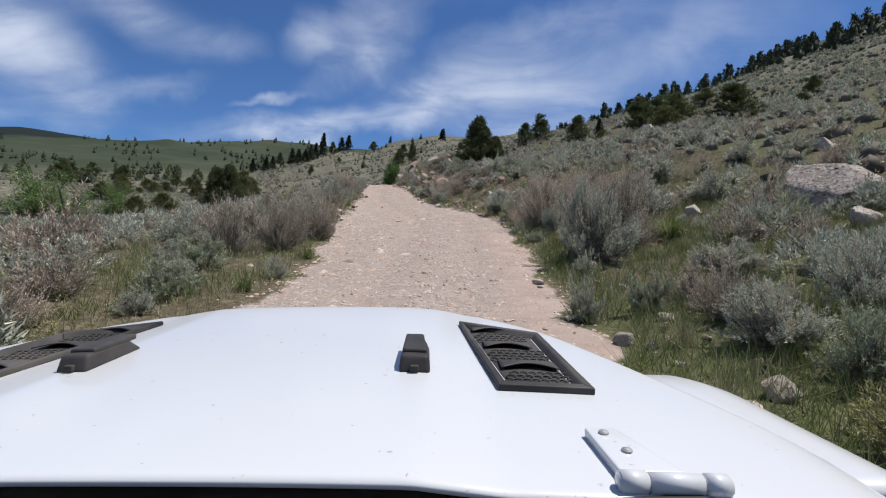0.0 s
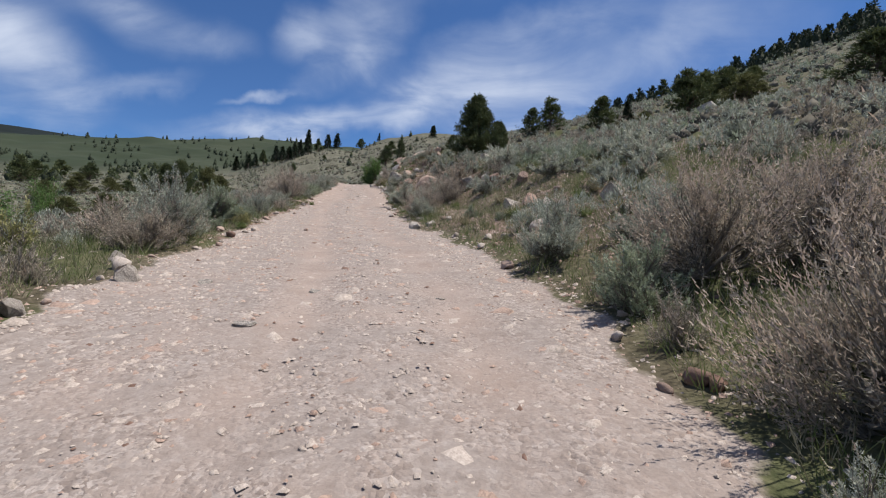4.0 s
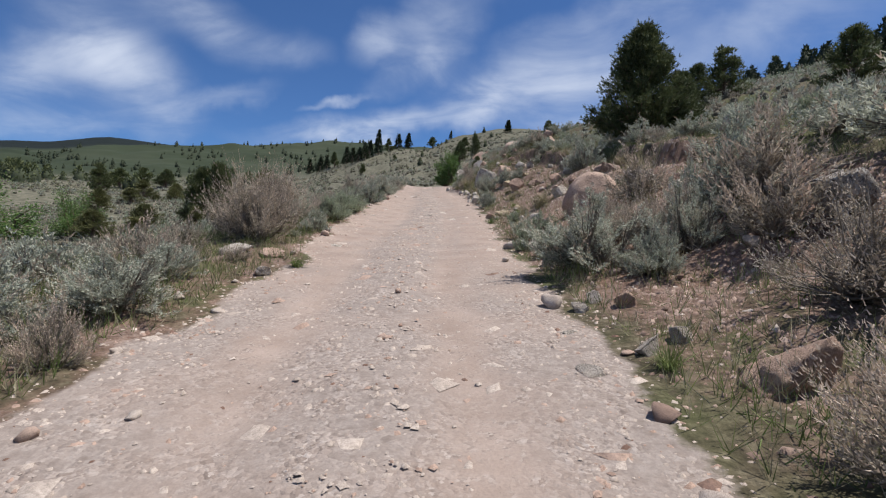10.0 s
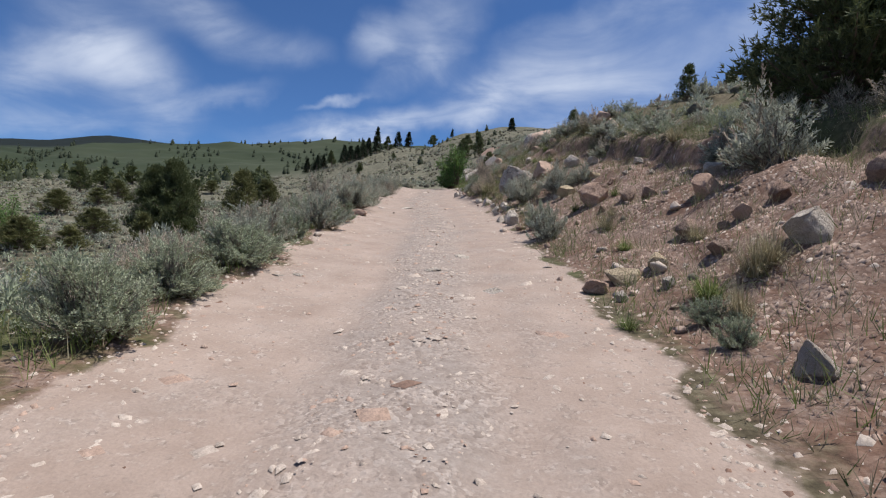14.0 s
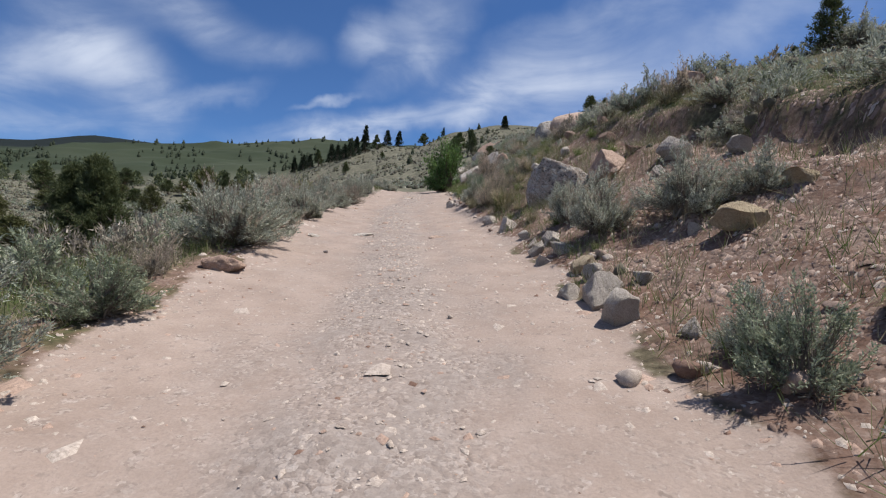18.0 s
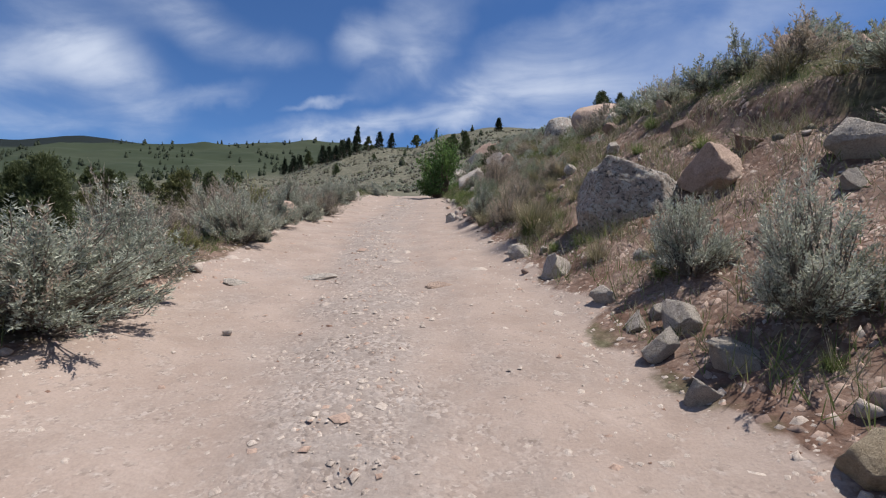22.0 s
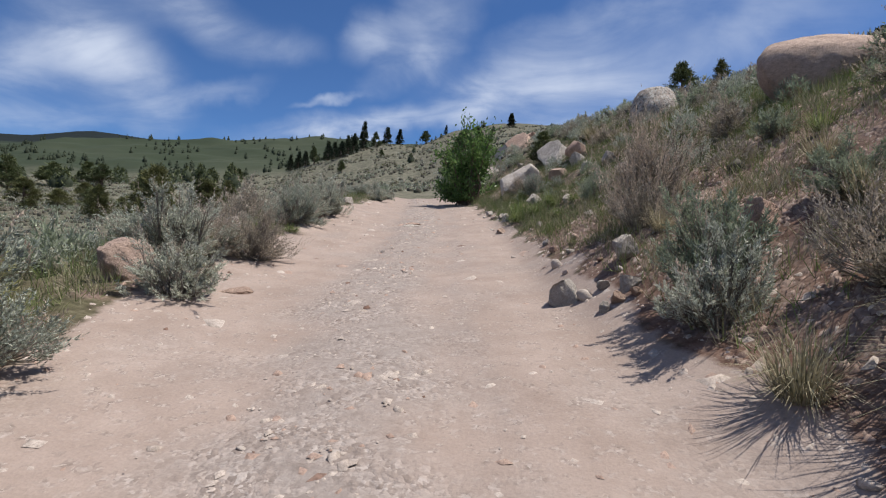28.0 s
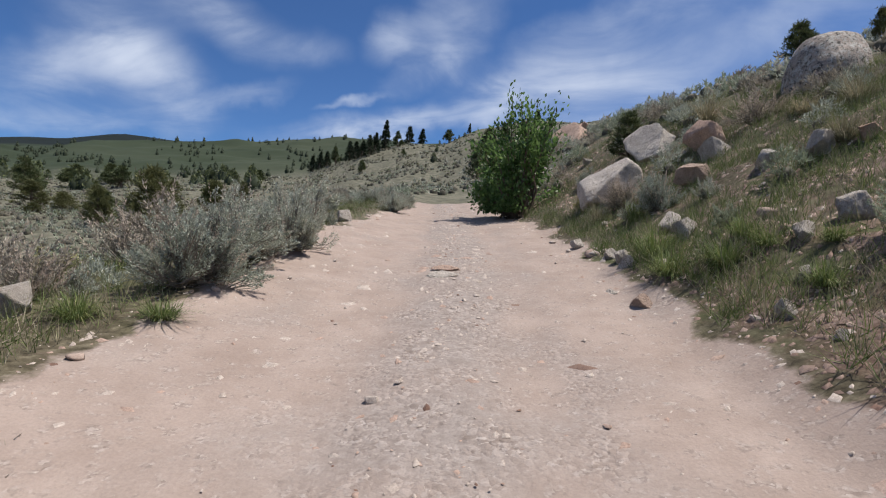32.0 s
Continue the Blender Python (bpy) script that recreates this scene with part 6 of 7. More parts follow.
tussock(-14.98, 70.93, 0.81, 0.40, "green")
tussock(-14.30, 71.25, 0.83, 0.33, "green")
tussock(-7.88, 72.03, 0.79, 0.40, "green")
tussock(-7.46, 72.73, 0.63, 0.34, "green")
tussock(-7.87, 73.33, 0.75, 0.37, "green")
tussock(-8.32, 73.37, 1.03, 0.56, "green")
tussock(-7.96, 73.83, 0.77, 0.42, "green")
tussock(-8.81, 73.85, 1.06, 0.57, "green")
tussock(-8.78, 74.88, 1.21, 0.77, "green")
tussock(-5.78, 75.85, 0.81, 0.58, "straw")
tussock(-4.46, 76.07, 0.93, 0.58, "straw")
tussock(-8.67, 77.26, 0.87, 0.65, "green")
tussock(-4.51, 77.90, 1.06, 0.74, "straw")
tussock(-9.23, 78.66, 0.75, 0.50, "straw")
tussock(-4.98, 78.89, 1.06, 0.47, "straw")
tussock(-5.63, 83.36, 1.49, 0.99, "straw")
for y, u, wide, high, kind in (
    (57.9, 2.7, 0.4, 0.3, "green"), (58.6, 3.0, 0.45, 0.3, "straw"), (59.4, 3.3, 0.5, 0.32, "green"), (60.2, 3.0, 0.7, 0.5, "straw"), (60.9, 3.6, 0.6, 0.45, "green"),
    (61.6, 3.1, 0.75, 0.5, "straw"), (62.1, 4.0, 0.6, 0.4, "straw"), (62.7, 4.7, 0.5, 0.4, "green"), (63.3, 3.6, 0.8, 0.5, "green"), (63.9, 5.2, 0.7, 0.4, "straw"),
    (64.6, 4.3, 0.8, 0.5, "straw"), (65.2, 5.8, 0.7, 0.45, "green"), (66.0, 5.0, 0.8, 0.5, "straw"), (67.1, 5.7, 0.8, 0.5, "green"), (56.2, 3.4, 0.45, 0.3, "straw"),
    (55.3, 3.0, 0.5, 0.3, "green"), (59.9, 4.6, 0.5, 0.35, "straw"), (60.8, 5.4, 0.6, 0.4, "green"), (58.9, 5.6, 0.7, 0.35, "green"), (61.8, 6.2, 0.8, 0.5, "green"),
):
    tussock(float(road_x(y)) + u, y, wide, high, kind)


# ---- trees ----
tree(23.81, 27.80, 1.55, 0.81, "small_juniper")
tree(20.23, 29.34, 3.96, 2.64, "small_juniper")
tree(18.39, 36.71, 2.86, 1.99, "olive_juniper")
tree(30.81, 37.14, 1.78, 1.69, "small_juniper")
tree(15.11, 43.77, 1.75, 1.31, "olive_juniper")
tree(19.63, 46.77, 4.11, 3.99, "small_juniper")
tree(23.14, 51.84, 3.85, 3.60, "small_juniper")
tree(25.58, 52.67, 5.16, 3.78, "small_juniper")
tree(14.63, 53.02, 3.35, 3.35, "small_juniper")
tree(18.05, 55.81, 1.32, 2.46, "fir")
tree(9.55, 61.05, 2.80, 2.95, "small_juniper")
tree(3.60, 61.47, 1.27, 1.81, "small_juniper")
tree(33.34, 61.73, 3.79, 2.21, "small_juniper")
tree(11.69, 62.37, 3.30, 3.90, "small_juniper")
tree(-40.03, 78.23, 3.22, 3.55, "olive_juniper")
tree(-48.67, 78.72, 3.62, 2.67, "olive_juniper")
tree(-54.58, 79.15, 5.33, 3.81, "olive_juniper")
tree(1.43, 87.55, 1.05, 1.46, "olive_juniper")
tree(-56.16, 89.83, 5.75, 3.65, "olive_juniper")
tree(0.95, 92.51, 2.05, 2.12, "small_juniper")
tree(-84.13, 111.25, 6.10, 4.53, "olive_juniper")
tree(-51.61, 115.03, 6.75, 8.11, "olive_juniper")
tree(-88.36, 124.62, 5.87, 3.52, "olive_juniper")
tree(-68.33, 125.12, 4.57, 5.30, "olive_juniper")
tree(-90.31, 135.04, 3.57, 1.79, "olive_juniper")
tree(-58.97, 136.33, 7.25, 6.05, "olive_juniper")
tree(-87.29, 137.70, 4.85, 3.55, "olive_juniper")
tree(-69.12, 140.74, 3.65, 3.65, "olive_juniper")
tree(-101.56, 144.22, 6.67, 5.22, "olive_juniper")
tree(-90.64, 148.75, 6.20, 3.72, "small_juniper")
tree(-85.19, 149.52, 3.13, 2.08, "olive_juniper")
tree(-21.12, 152.68, 3.52, 5.29, "small_juniper")
tree(-73.07, 155.72, 4.32, 8.43, "small_juniper")
tree(-104.60, 161.67, 5.93, 3.95, "olive_juniper")
tree(-77.09, 172.73, 4.60, 5.31, "olive_juniper")
tree(-98.22, 176.51, 6.14, 4.09, "olive_juniper")
tree(-103.50, 177.22, 5.49, 4.12, "small_juniper")
tree(-156.66, 189.64, 9.60, 11.19, "small_juniper")
tree(-23.56, 193.46, 6.61, 7.93, "small_juniper")
tree(-20.52, 212.47, 4.36, 8.23, "small_juniper")
tree(-152.06, 219.19, 10.68, 7.63, "small_juniper")
tree(-21.84, 229.12, 3.90, 7.38, "small_juniper")
tree(-26.52, 232.45, 5.30, 6.63, "small_juniper")
tree(-70.69, 233.70, 3.23, 4.62, "small_juniper")
tree(-196.18, 243.61, 14.53, 9.50, "small_juniper")
tree(-203.33, 268.13, 11.29, 9.03, "small_juniper")
tree(-68.27, 278.09, 2.79, 3.35, "small_juniper")
tree(-151.75, 282.75, 7.31, 6.27, "small_juniper")
tree(-142.88, 291.28, 5.92, 5.38, "small_juniper")
tree(-94.37, 297.43, 5.47, 8.51, "fir")
tree(-90.97, 297.58, 5.46, 10.32, "fir")
tree(121.01, 302.27, 9.03, 11.29, "small_juniper")
tree(-90.06, 303.58, 5.58, 10.54, "fir")
tree(-81.10, 314.78, 5.13, 7.70, "small_juniper")
tree(-103.81, 315.20, 5.85, 9.75, "fir")
tree(-87.83, 315.61, 6.45, 14.82, "fir")
tree(-56.55, 323.34, 6.50, 6.50, "small_juniper")
tree(-118.99, 326.22, 6.11, 9.51, "small_juniper")
tree(-125.11, 328.48, 4.81, 8.94, "fir")
tree(-112.06, 328.53, 6.14, 11.59, "fir")
tree(-12.49, 331.65, 5.23, 7.84, "fir")
tree(-133.77, 337.21, 5.67, 10.63, "fir")
tree(-82.73, 341.96, 6.30, 10.51, "fir")
tree(-55.26, 386.97, 2.77, 6.33, "fir")
tree(-180.48, 430.75, 7.43, 12.07, "fir")
tree(-148.11, 655.04, 12.63, 19.65, "fir")
tree(-42.3, 82.9, 5.9, 8.2, "juniper")
tree(-39.7, 82.4, 6.0, 8.9, "juniper")
tree(-7.73, 84.30, 1.60, 1.50, "small_juniper")
tree(3.0, 47.6, 4.4, 5.45, "juniper")
tree(4.9, 48.2, 2.6, 3.2, "juniper")
leafy_bush(-11.24, 85.01, 3.75, 4.35)
leafy_bush(-68.76, 76.63, 17.64, 8.82, 1, "green broad-leaved thicket in the valley")
leafy_bush(-59.35, 81.28, 8.53, 6.89, 1, "green broad-leaved thicket in the valley")

# ---- lone fir on the ridge ----
tree(-12.6, 345.0, 4.0, 8.0, "fir")


# ---- what nobody could count ----
def scattered(rng, count, y_low, y_high, u_low, u_high, keep):
    """Places on the ground, by distance along and to the side of the road, thinned by keep(u, y)."""
    y, u = rng.uniform(y_low, y_high, count), rng.uniform(u_low, u_high, count)
    ok = rng.uniform(size=count) < keep(u, y)
    y, u = y[ok], u[ok]
    x = u + road_x(y)
    return np.stack([x, y, land(x, y)], 1), u, y


def off_road(u, y, margin=0.5):
    return (u < -road_left(y) - margin) | (u > road_right(y) + margin)


def bare_bank(u, y):
    return np.interp(u, [2.2, 3.0, 6.4, 7.6], [0, 1, 1, 0]) * np.interp(y, [14, 20, 33, 37, 60, 66, 75], [0, 0.6, 0.6, 1, 1, 0.8, 0.6])


def small_bushes(name, rng, places, sizes, mats, per=46, label="", leaf=0.24, slim=0.42, core=1.0):
    """Low clumps of leaves in one mesh, one material to each third of them."""
    count = len(places)
    tufts = max(8, per // 16)
    turn, up = rng.uniform(0, 6.283, (count, tufts)), rng.uniform(0.0, 1.0, (count, tufts))
    out = np.sqrt(1 - up**2) * rng.uniform(0.6, 1.0, (count, tufts)) * 0.46
    hearts = np.stack([out * np.cos(turn), out * np.sin(turn), 0.05 + 0.55 * up * rng.uniform(0.7, 1.1, (count, tufts))], 2)
    own = np.arange(per) % tufts
    grow = unit(unit(hearts) + [0, 0, 0.8] + 0.3 * rng.normal(size=hearts.shape))[:, own] * rng.uniform(-0.06, 0.13, (count, per, 1))
    at = hearts[:, own] + grow + (0.028 if per > 60 else 0.06) * rng.normal(size=(count, per, 3))
    at[..., 2] = np.maximum(at[..., 2], 0.02)
    way = unit(unit(hearts[:, own]) + 0.7 * unit(at - hearts[:, own]) + [0, 0, 0.55])
    base = places[:, None] + at * sizes[:, None, None]
    l = np.repeat(sizes, per) * leaf
    v, t = blades(base.reshape(-1, 3), way.reshape(-1, 3), l, l * slim, rng, 1, 0.42)
    slot = np.repeat(rng.randint(0, len(mats), count), per)
    # a heart that closes each bush, its inner shade put into the colour
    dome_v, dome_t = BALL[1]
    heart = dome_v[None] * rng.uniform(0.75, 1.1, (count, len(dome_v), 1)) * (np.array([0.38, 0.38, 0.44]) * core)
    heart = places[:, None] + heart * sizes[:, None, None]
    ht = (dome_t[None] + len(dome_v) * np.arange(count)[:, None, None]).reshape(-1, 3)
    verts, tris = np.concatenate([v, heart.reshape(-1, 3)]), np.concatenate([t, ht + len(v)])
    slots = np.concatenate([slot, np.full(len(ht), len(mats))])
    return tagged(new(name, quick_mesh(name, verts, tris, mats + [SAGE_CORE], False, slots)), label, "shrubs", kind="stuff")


rng_s = np.random.RandomState(101)
taken = [(o.matrix_world.translation.x, o.matrix_world.translation.y, o.matrix_world.to_scale().x) for o in scene.objects if o.name.startswith(("sagebrush", "rabbitbrush", "rock", "boulder", "leafy_bush"))]
# close rows of bushes along both edges of the track
for y in np.arange(-4.0, 82.0, 0.62):
    for side in (-1, 1):
        deep = rng_s.uniform(0.35, 2.6)
        u = -road_left(y) - deep if side < 0 else road_right(y) + deep
        x, y2_ = float(u + road_x(y)), float(y + rng_s.uniform(-0.3, 0.3))
        size = rng_s.uniform(0.45, 1.2) * np.interp(deep, [0.3, 1.4], [0.62, 1.0])
        size *= float(np.interp(y, [31, 35, 45, 50], [1.0, 0.62, 0.7, 1.0])) if side < 0 else 1.0
        if rng_s.uniform() < (1.0 - 0.9 * (y < 11) - 0.4 * (y > 68) if side > 0 else 1.0 if 60.5 < y < 68.5 else 0.12) or any((x - a) ** 2 + (y2_ - b) ** 2 < (0.33 * (size + s)) ** 2 for a, b, s in taken):
            continue
        taken.append((x, y2_, size))
        shrub(x, y2_, float(size), float(size * rng_s.uniform(0.5, 0.85)), rng_s.choice(["grey", "grey", "grey", "dry", "dry", "dry", "young", "young", "yellow", "bare"]))

def open_ground(u, y):
    return off_road(u, y, 1.3) * (1 - 0.97 * bare_bank(u, y)) * (wobble(u, y, 6, 51) > -0.9)


p0, u0, y0 = scattered(rng_s, 11000, -8, 104, -22, 34, lambda u, y: 0.5 * open_ground(u, y))
free = np.array([all((x - a) ** 2 + (y - b) ** 2 > (0.5 * s + 0.25) ** 2 for a, b, s in taken) for x, y, z in p0])
p0, u0 = p0[free], u0[free]
close = (u0 > -9) & (u0 < 10)
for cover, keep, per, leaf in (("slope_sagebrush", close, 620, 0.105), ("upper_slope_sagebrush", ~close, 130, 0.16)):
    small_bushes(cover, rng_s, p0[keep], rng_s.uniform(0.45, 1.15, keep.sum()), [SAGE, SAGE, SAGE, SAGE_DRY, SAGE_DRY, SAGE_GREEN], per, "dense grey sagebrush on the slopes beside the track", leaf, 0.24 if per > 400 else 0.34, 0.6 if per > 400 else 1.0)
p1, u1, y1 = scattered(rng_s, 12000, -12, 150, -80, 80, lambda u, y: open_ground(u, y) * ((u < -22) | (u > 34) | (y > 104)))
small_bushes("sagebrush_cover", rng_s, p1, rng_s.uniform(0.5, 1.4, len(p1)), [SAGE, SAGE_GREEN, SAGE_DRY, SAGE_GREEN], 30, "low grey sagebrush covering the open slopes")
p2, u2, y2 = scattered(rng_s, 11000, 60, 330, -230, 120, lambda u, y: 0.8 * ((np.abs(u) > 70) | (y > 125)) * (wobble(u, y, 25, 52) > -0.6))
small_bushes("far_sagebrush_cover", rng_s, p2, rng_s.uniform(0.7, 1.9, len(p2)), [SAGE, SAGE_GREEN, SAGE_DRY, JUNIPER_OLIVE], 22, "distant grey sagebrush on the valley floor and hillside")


def grass_cover(name, rng, count, keep, mats, long, label, spans=(-8, 90, -7, 10)):
    p, u, y = scattered(rng, count, *spans, keep)
    v, t = blades(p, np.tile([0.0, 0.0, 1.0], (len(p), 1)), long, 0.0085, rng, 3, 0.45)
    slot = np.repeat(rng.randint(0, len(mats), len(p)), 3)
    return tagged(new(name, quick_mesh(name, v, t, mats, False, slot)), label, "grass", kind="stuff")


def meadow(u, y):
    lush = np.interp(y, [-8, 0, 6, 10, 14, 24, 30, 66, 70, 78, 84], [1.2, 1.2, 1.0, 0.35, 0.4, 0.4, 0.2, 0.3, 1.8, 1.8, 0.5]) * (u > 0) + (u < 0) * 0.35
    return off_road(u, y, 0.15) * np.clip(lush * (0.7 + 0.8 * wobble(u, y, 2.2, 61)) * (1 - 0.8 * bare_bank(u, y)), 0, 1)


def dry_sward(u, y):
    return off_road(u, y, 0.2) * np.clip((0.5 + 0.6 * wobble(u, y, 1.7, 62)) * (1 - 0.65 * bare_bank(u, y)) * np.where((u > 0) & (y < 11), 0.3, 1.0), 0, 1)


grass_cover("green_grass", rng_s, 330000, meadow, [GRASS, GRASS, GRASS, STRAW], 0.27, "short green grass between the bushes")
grass_cover("dry_grass", rng_s, 200000, dry_sward, [STRAW, STRAW, GRASS], 0.15, "short dry straw-coloured grass on the slopes", (-8, 92, -9, 12))


def bank_tufts(u, y):
    """Patches of dead grass and low bushes that hold on to the bare bank."""
    patchy = np.clip((wobble(u, y, 1.5, 64) + 0.5 * wobble(u, y, 0.5, 65) - 0.06) * 2.6, 0, 1)
    return off_road(u, y, 0.1) * bare_bank(u, y) * patchy * np.interp(y, [12, 24, 30, 55, 58, 74], [0.4, 0.4, 0.10, 0.10, 0.55, 0.6])


grass_cover("bank_grass", rng_s, 150000, bank_tufts, [STRAW, STRAW, STRAW, GRASS], 0.30, "patches of dead grey grass on the eroded bank", (12, 74, 1.9, 8.5))
pt, _, _ = scattered(rng_s, 900, 14, 72, 2.3, 8.0, bank_tufts)
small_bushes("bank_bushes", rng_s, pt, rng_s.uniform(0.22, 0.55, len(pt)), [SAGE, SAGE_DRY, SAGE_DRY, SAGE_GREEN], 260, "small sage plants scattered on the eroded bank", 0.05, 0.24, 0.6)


OCTA = (np.array([[1, 0.1, 0.1], [-1, 0, 0], [0.1, 1, 0], [0, -1, 0.1], [0.35, 0.2, 1], [-0.4, -0.25, 0.85]]), np.array([[4, 0, 2], [4, 2, 5], [5, 2, 1], [5, 1, 3], [5, 3, 4], [4, 3, 0]]))


def loose_stones(name, rng, p, low, high, power, mats, weights, label, flat=0.6):
    """Small broken stones in one mesh."""
    count = len(p)
    v0, t0 = OCTA
    s = low + (high - low) * rng.uniform(0, 1, count) ** power
    shape = v0[None] * rng.uniform(0.5, 1.35, (count, len(v0), 1)) * (rng.uniform(0.7, 1.3, (count, 1, 3)) * [1, 1, flat])
    turn = rng.uniform(0, 6.283, count)
    c, d = np.cos(turn)[:, None], np.sin(turn)[:, None]
    shape = np.stack([shape[..., 0] * c - shape[..., 1] * d, shape[..., 0] * d + shape[..., 1] * c, shape[..., 2]], 2)
    gx, gy = (land(p[:, 0] + 0.15, p[:, 1]) - land(p[:, 0] - 0.15, p[:, 1])) / 0.3, (land(p[:, 0], p[:, 1] + 0.15) - land(p[:, 0], p[:, 1] - 0.15)) / 0.3
    shape[..., 2] += shape[..., 0] * gx[:, None] + shape[..., 1] * gy[:, None]
    v = p[:, None] + shape * s[:, None, None] * 0.5 - np.array([0, 0, 0.04]) * s[:, None, None]
    t = t0[None] + len(v0) * np.arange(count)[:, None, None]
    slot = np.repeat(rng.choice(len(mats), count, p=weights), len(t0))
    return tagged(new(name, quick_mesh(name, v.reshape(-1, 3), t.reshape(-1, 3), mats, False, slot)), label, "gravel", kind="stuff")


STONE_MATS = [GRIT_PALE, GRIT_PINK, GRIT_RED]


def stony(u, y):
    """How thick the loose stones lie, by the side and the distance along the track."""
    low = np.interp(y, [8, 12], [1, 0]) * np.interp(u, [0.6, 1.1], [1, 0.08])
    middle = np.interp(y, [8, 12], [0, 1]) * (np.exp(-(((u + 0.4) / 0.6) ** 2)) + np.interp(y, [26, 33], [1, 0.12]) * np.clip((np.abs(u + 0.4) - 1.25) / 0.3, 0, 1))
    edge = np.exp(-(((u + road_left(y)) / 0.3) ** 2)) + np.exp(-(((u - road_right(y)) / 0.35) ** 2))
    inside = (u > -road_left(y) - 0.1) & (u < road_right(y) + 0.1)
    return np.clip((0.06 + 0.95 * (low + middle)) * inside * (0.65 + 0.6 * wobble(u, y, 0.9, 81)) + 0.7 * edge, 0, 1)


pg, _, _ = scattered(rng_s, 105000, -7, 62, -4.4, 3.2, stony)
loose_stones("track_gravel", rng_s, pg, 0.016, 0.085, 2.6, STONE_MATS, [0.70, 0.26, 0.04], "loose broken stones on the dusty track", 0.55)
pg, _, _ = scattered(rng_s, 20000, 62, 100, -4.0, 3.4, stony)
loose_stones("upper_track_gravel", rng_s, pg, 0.02, 0.11, 2.6, STONE_MATS, [0.70, 0.26, 0.04], "loose broken stones further up the track", 0.55)
pg, _, _ = scattered(rng_s, 5200, -6, 92, -4.0, 2.8, lambda u, y: np.interp(y, [-6, 30, 46, 92], [1.0, 0.8, 0.35, 0.35]) * (0.35 + 0.65 * stony(u, y)) * (u > -road_left(y)) * (u < road_right(y)))
loose_stones("track_cobbles", rng_s, pg, 0.07, 0.30, 2.4, STONE_MATS, [0.66, 0.30, 0.04], "flat broken cobbles set in the track", 0.30)
pb, _, _ = scattered(rng_s, 210000, 12, 92, 1.9, 8.5, lambda u, y: np.clip(0.10 + bare_bank(u, y) * (0.75 + 0.6 * wobble(u, y, 1.3, 83)), 0, 1) * off_road(u, y, 0.0))
loose_stones("bank_rubble", rng_s, pb, 0.016, 0.10, 2.6, STONE_MATS, [0.06, 0.24, 0.70], "reddish rubble on the eroded bank", 0.62)
pb, _, _ = scattered(rng_s, 130000, 14, 72, 2.0, 6.6, lambda u, y: np.clip(bare_bank(u, y) * (0.4 + 0.9 * wobble(u, y, 1.1, 84)), 0, 1) * off_road(u, y, 0.0))
loose_stones("bank_chippings", rng_s, pb, 0.026, 0.10, 2.4, STONE_MATS, [0.02, 0.15, 0.83], "fine red-brown chippings on the eroded bank", 0.8)
pl, _, _ = scattered(rng_s, 3500, -6, 92, -7, 9, lambda u, y: 0.4 * off_road(u, y, 0.0) * (1 - bare_bank(u, y)))
loose_stones("slope_stones", rng_s, pl, 0.03, 0.16, 2.2, STONE_MATS, [0.5, 0.28, 0.22], "scattered stones among the dry grass")

# single stones that can be told apart on and beside the track
pick, _, _ = scattered(rng_s, 1500, -5, 88, -4.6, 6.2, lambda u, y: np.clip(0.10 + 0.7 * np.exp(-(((u - road_right(y) - 0.5) / 0.7) ** 2)) + 0.5 * np.exp(-(((u + road_left(y) + 0.1) / 0.4) ** 2)) + 0.25 * bare_bank(u, y), 0, 1) * ((u < -0.9 * road_left(y)) | (u > 0.85 * road_right(y)) | (rng_s.uniform(size=u.shape) < 0.25)))
for x, y, z in pick[:290]:
    s = float(0.10 + 0.18 * rng_s.uniform() ** 1.8)
    if -0.85 * road_left(y) < x - road_x(y) < 0.85 * road_right(y):
        s *= 0.5
    ob = new("stone", SMALL_STONES[rng_s.randint(len(SMALL_STONES))])
    ob.material_slots[0].link = "OBJECT"
    ob.material_slots[0].material = STONE_MATS[rng_s.choice(3, p=[0.56, 0.28, 0.16])]
    ob.parent = GROUND
    ob.matrix_world = pose(float(x), float(y), float(z) - 0.2 * s, 0, 0, float(rng_s.uniform(0, 360))) @ Matrix.Diagonal((s, s * 0.85, s * float(rng_s.uniform(0.5, 0.85)), 1))


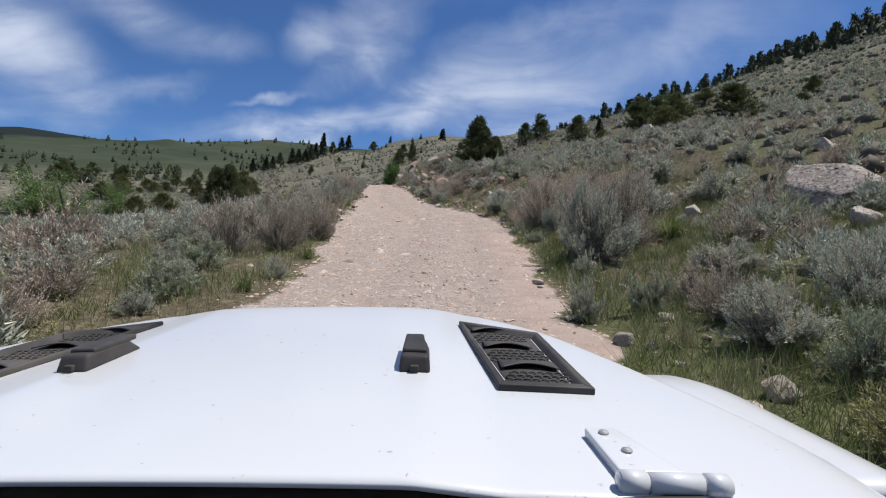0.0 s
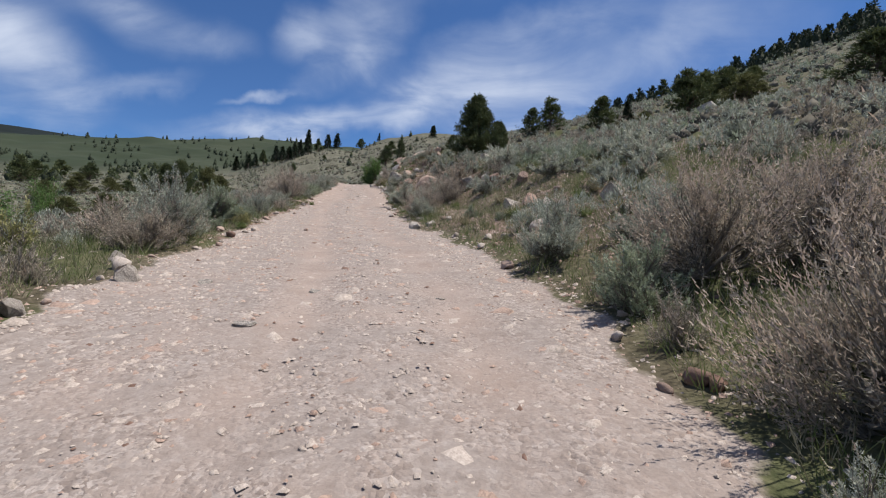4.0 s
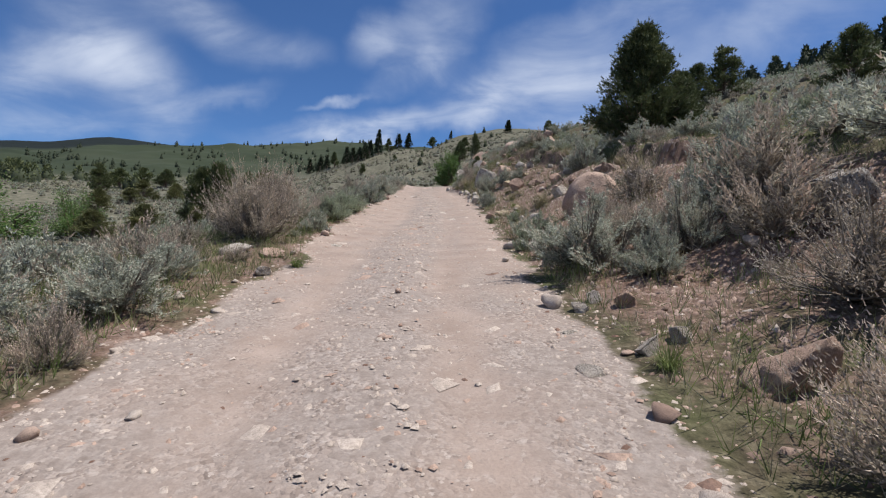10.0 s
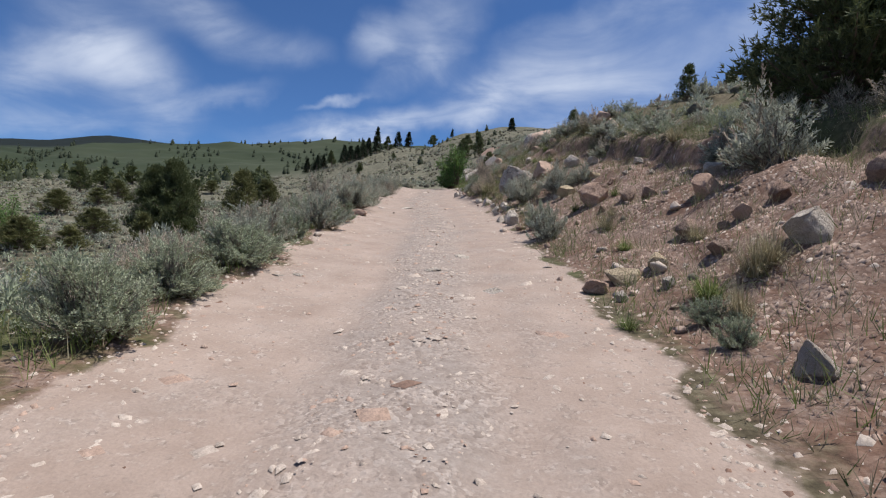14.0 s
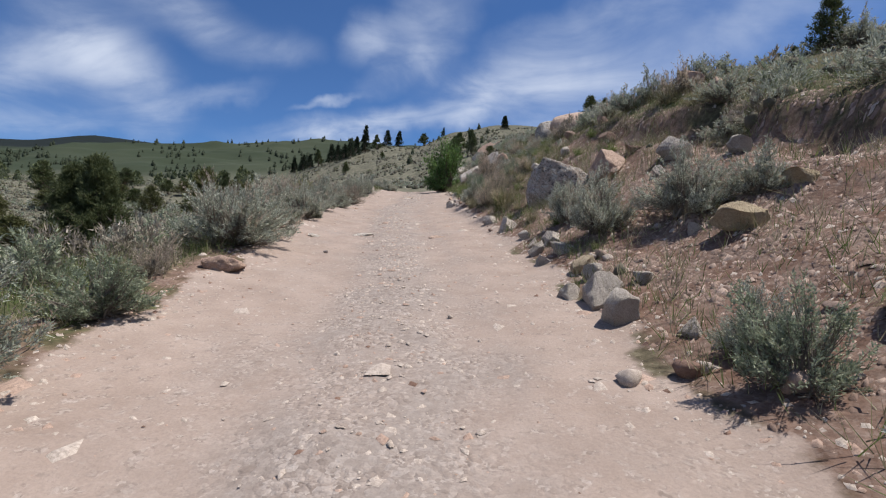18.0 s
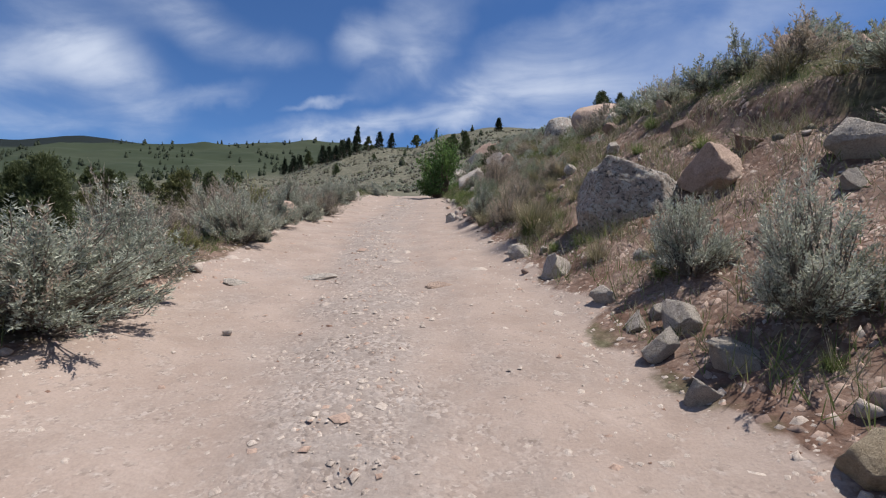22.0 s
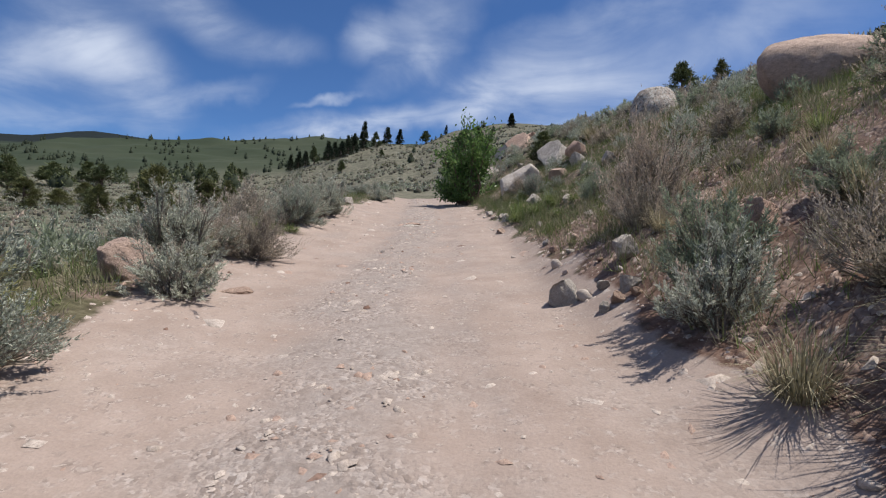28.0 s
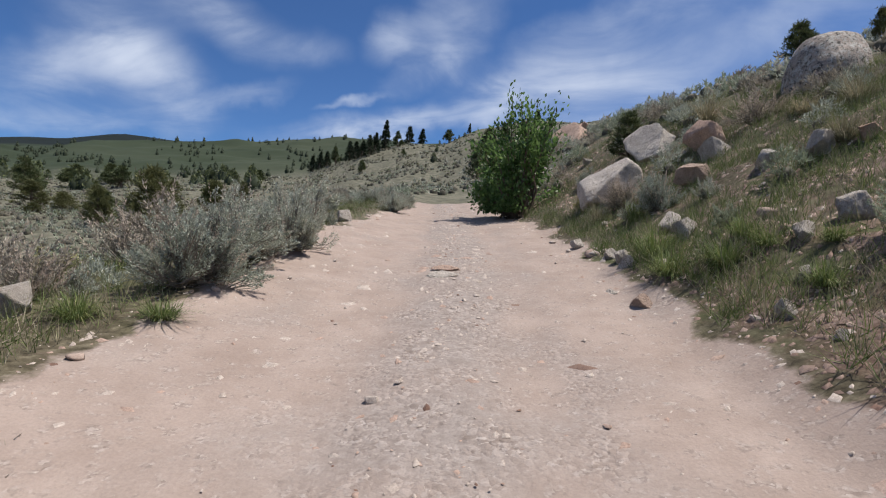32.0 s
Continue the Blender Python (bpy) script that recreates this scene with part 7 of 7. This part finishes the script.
def far_woods(name, rng, places, high, mat, label, per=30, slim=0.42):
    """Distant trees as tapering heaps of small sprays."""
    count = len(places)
    up = rng.uniform(0.05, 1, (count, per)) ** 0.9
    turn = rng.uniform(0, 6.283, (count, per))
    out = slim * (1.06 - up) ** 0.75 * rng.uniform(0.3, 1, (count, per))
    at = np.stack([out * np.cos(turn), out * np.sin(turn), up], 2)
    base = places[:, None] + at * high[:, None, None]
    l = np.repeat(high, per) * 0.15
    v, t = blades(base.reshape(-1, 3), unit(at * [1, 1, 0] + [0, 0, 0.3]).reshape(-1, 3), l, l * 0.7, rng, 1, 0.5)
    # a closed cone in each tree, coloured dark as the crown's inner shade
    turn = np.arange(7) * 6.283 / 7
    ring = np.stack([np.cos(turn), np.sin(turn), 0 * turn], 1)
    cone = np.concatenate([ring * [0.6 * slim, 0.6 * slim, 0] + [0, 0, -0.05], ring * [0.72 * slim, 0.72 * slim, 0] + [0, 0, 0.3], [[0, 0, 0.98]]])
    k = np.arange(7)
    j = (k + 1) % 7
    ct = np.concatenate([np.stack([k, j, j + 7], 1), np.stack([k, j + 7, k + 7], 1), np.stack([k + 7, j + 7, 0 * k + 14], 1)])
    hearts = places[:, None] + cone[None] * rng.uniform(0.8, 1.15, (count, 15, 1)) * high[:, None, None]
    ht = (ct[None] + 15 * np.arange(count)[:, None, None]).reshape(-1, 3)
    verts, tris = np.concatenate([v, hearts.reshape(-1, 3)]), np.concatenate([t, ht + len(v)])
    return tagged(new(name, quick_mesh(name, verts, tris, [mat, CROWN_SHADE], False, np.concatenate([np.zeros(len(t)), np.ones(len(ht))]))), label, "trees", kind="stuff")


def by_bearing(rng, count, low, high, near, far, keep=None):
    b, r = np.radians(rng.uniform(low, high, count)), rng.uniform(near, far, count)
    x, y = FAR_EYE[0] - r * np.sin(b), FAR_EYE[1] + r * np.cos(b)
    if keep is not None:
        ok = rng.uniform(size=count) < keep(x, y)
        x, y = x[ok], y[ok]
    return np.stack([x, y, land(x, y) - 0.3], 1)


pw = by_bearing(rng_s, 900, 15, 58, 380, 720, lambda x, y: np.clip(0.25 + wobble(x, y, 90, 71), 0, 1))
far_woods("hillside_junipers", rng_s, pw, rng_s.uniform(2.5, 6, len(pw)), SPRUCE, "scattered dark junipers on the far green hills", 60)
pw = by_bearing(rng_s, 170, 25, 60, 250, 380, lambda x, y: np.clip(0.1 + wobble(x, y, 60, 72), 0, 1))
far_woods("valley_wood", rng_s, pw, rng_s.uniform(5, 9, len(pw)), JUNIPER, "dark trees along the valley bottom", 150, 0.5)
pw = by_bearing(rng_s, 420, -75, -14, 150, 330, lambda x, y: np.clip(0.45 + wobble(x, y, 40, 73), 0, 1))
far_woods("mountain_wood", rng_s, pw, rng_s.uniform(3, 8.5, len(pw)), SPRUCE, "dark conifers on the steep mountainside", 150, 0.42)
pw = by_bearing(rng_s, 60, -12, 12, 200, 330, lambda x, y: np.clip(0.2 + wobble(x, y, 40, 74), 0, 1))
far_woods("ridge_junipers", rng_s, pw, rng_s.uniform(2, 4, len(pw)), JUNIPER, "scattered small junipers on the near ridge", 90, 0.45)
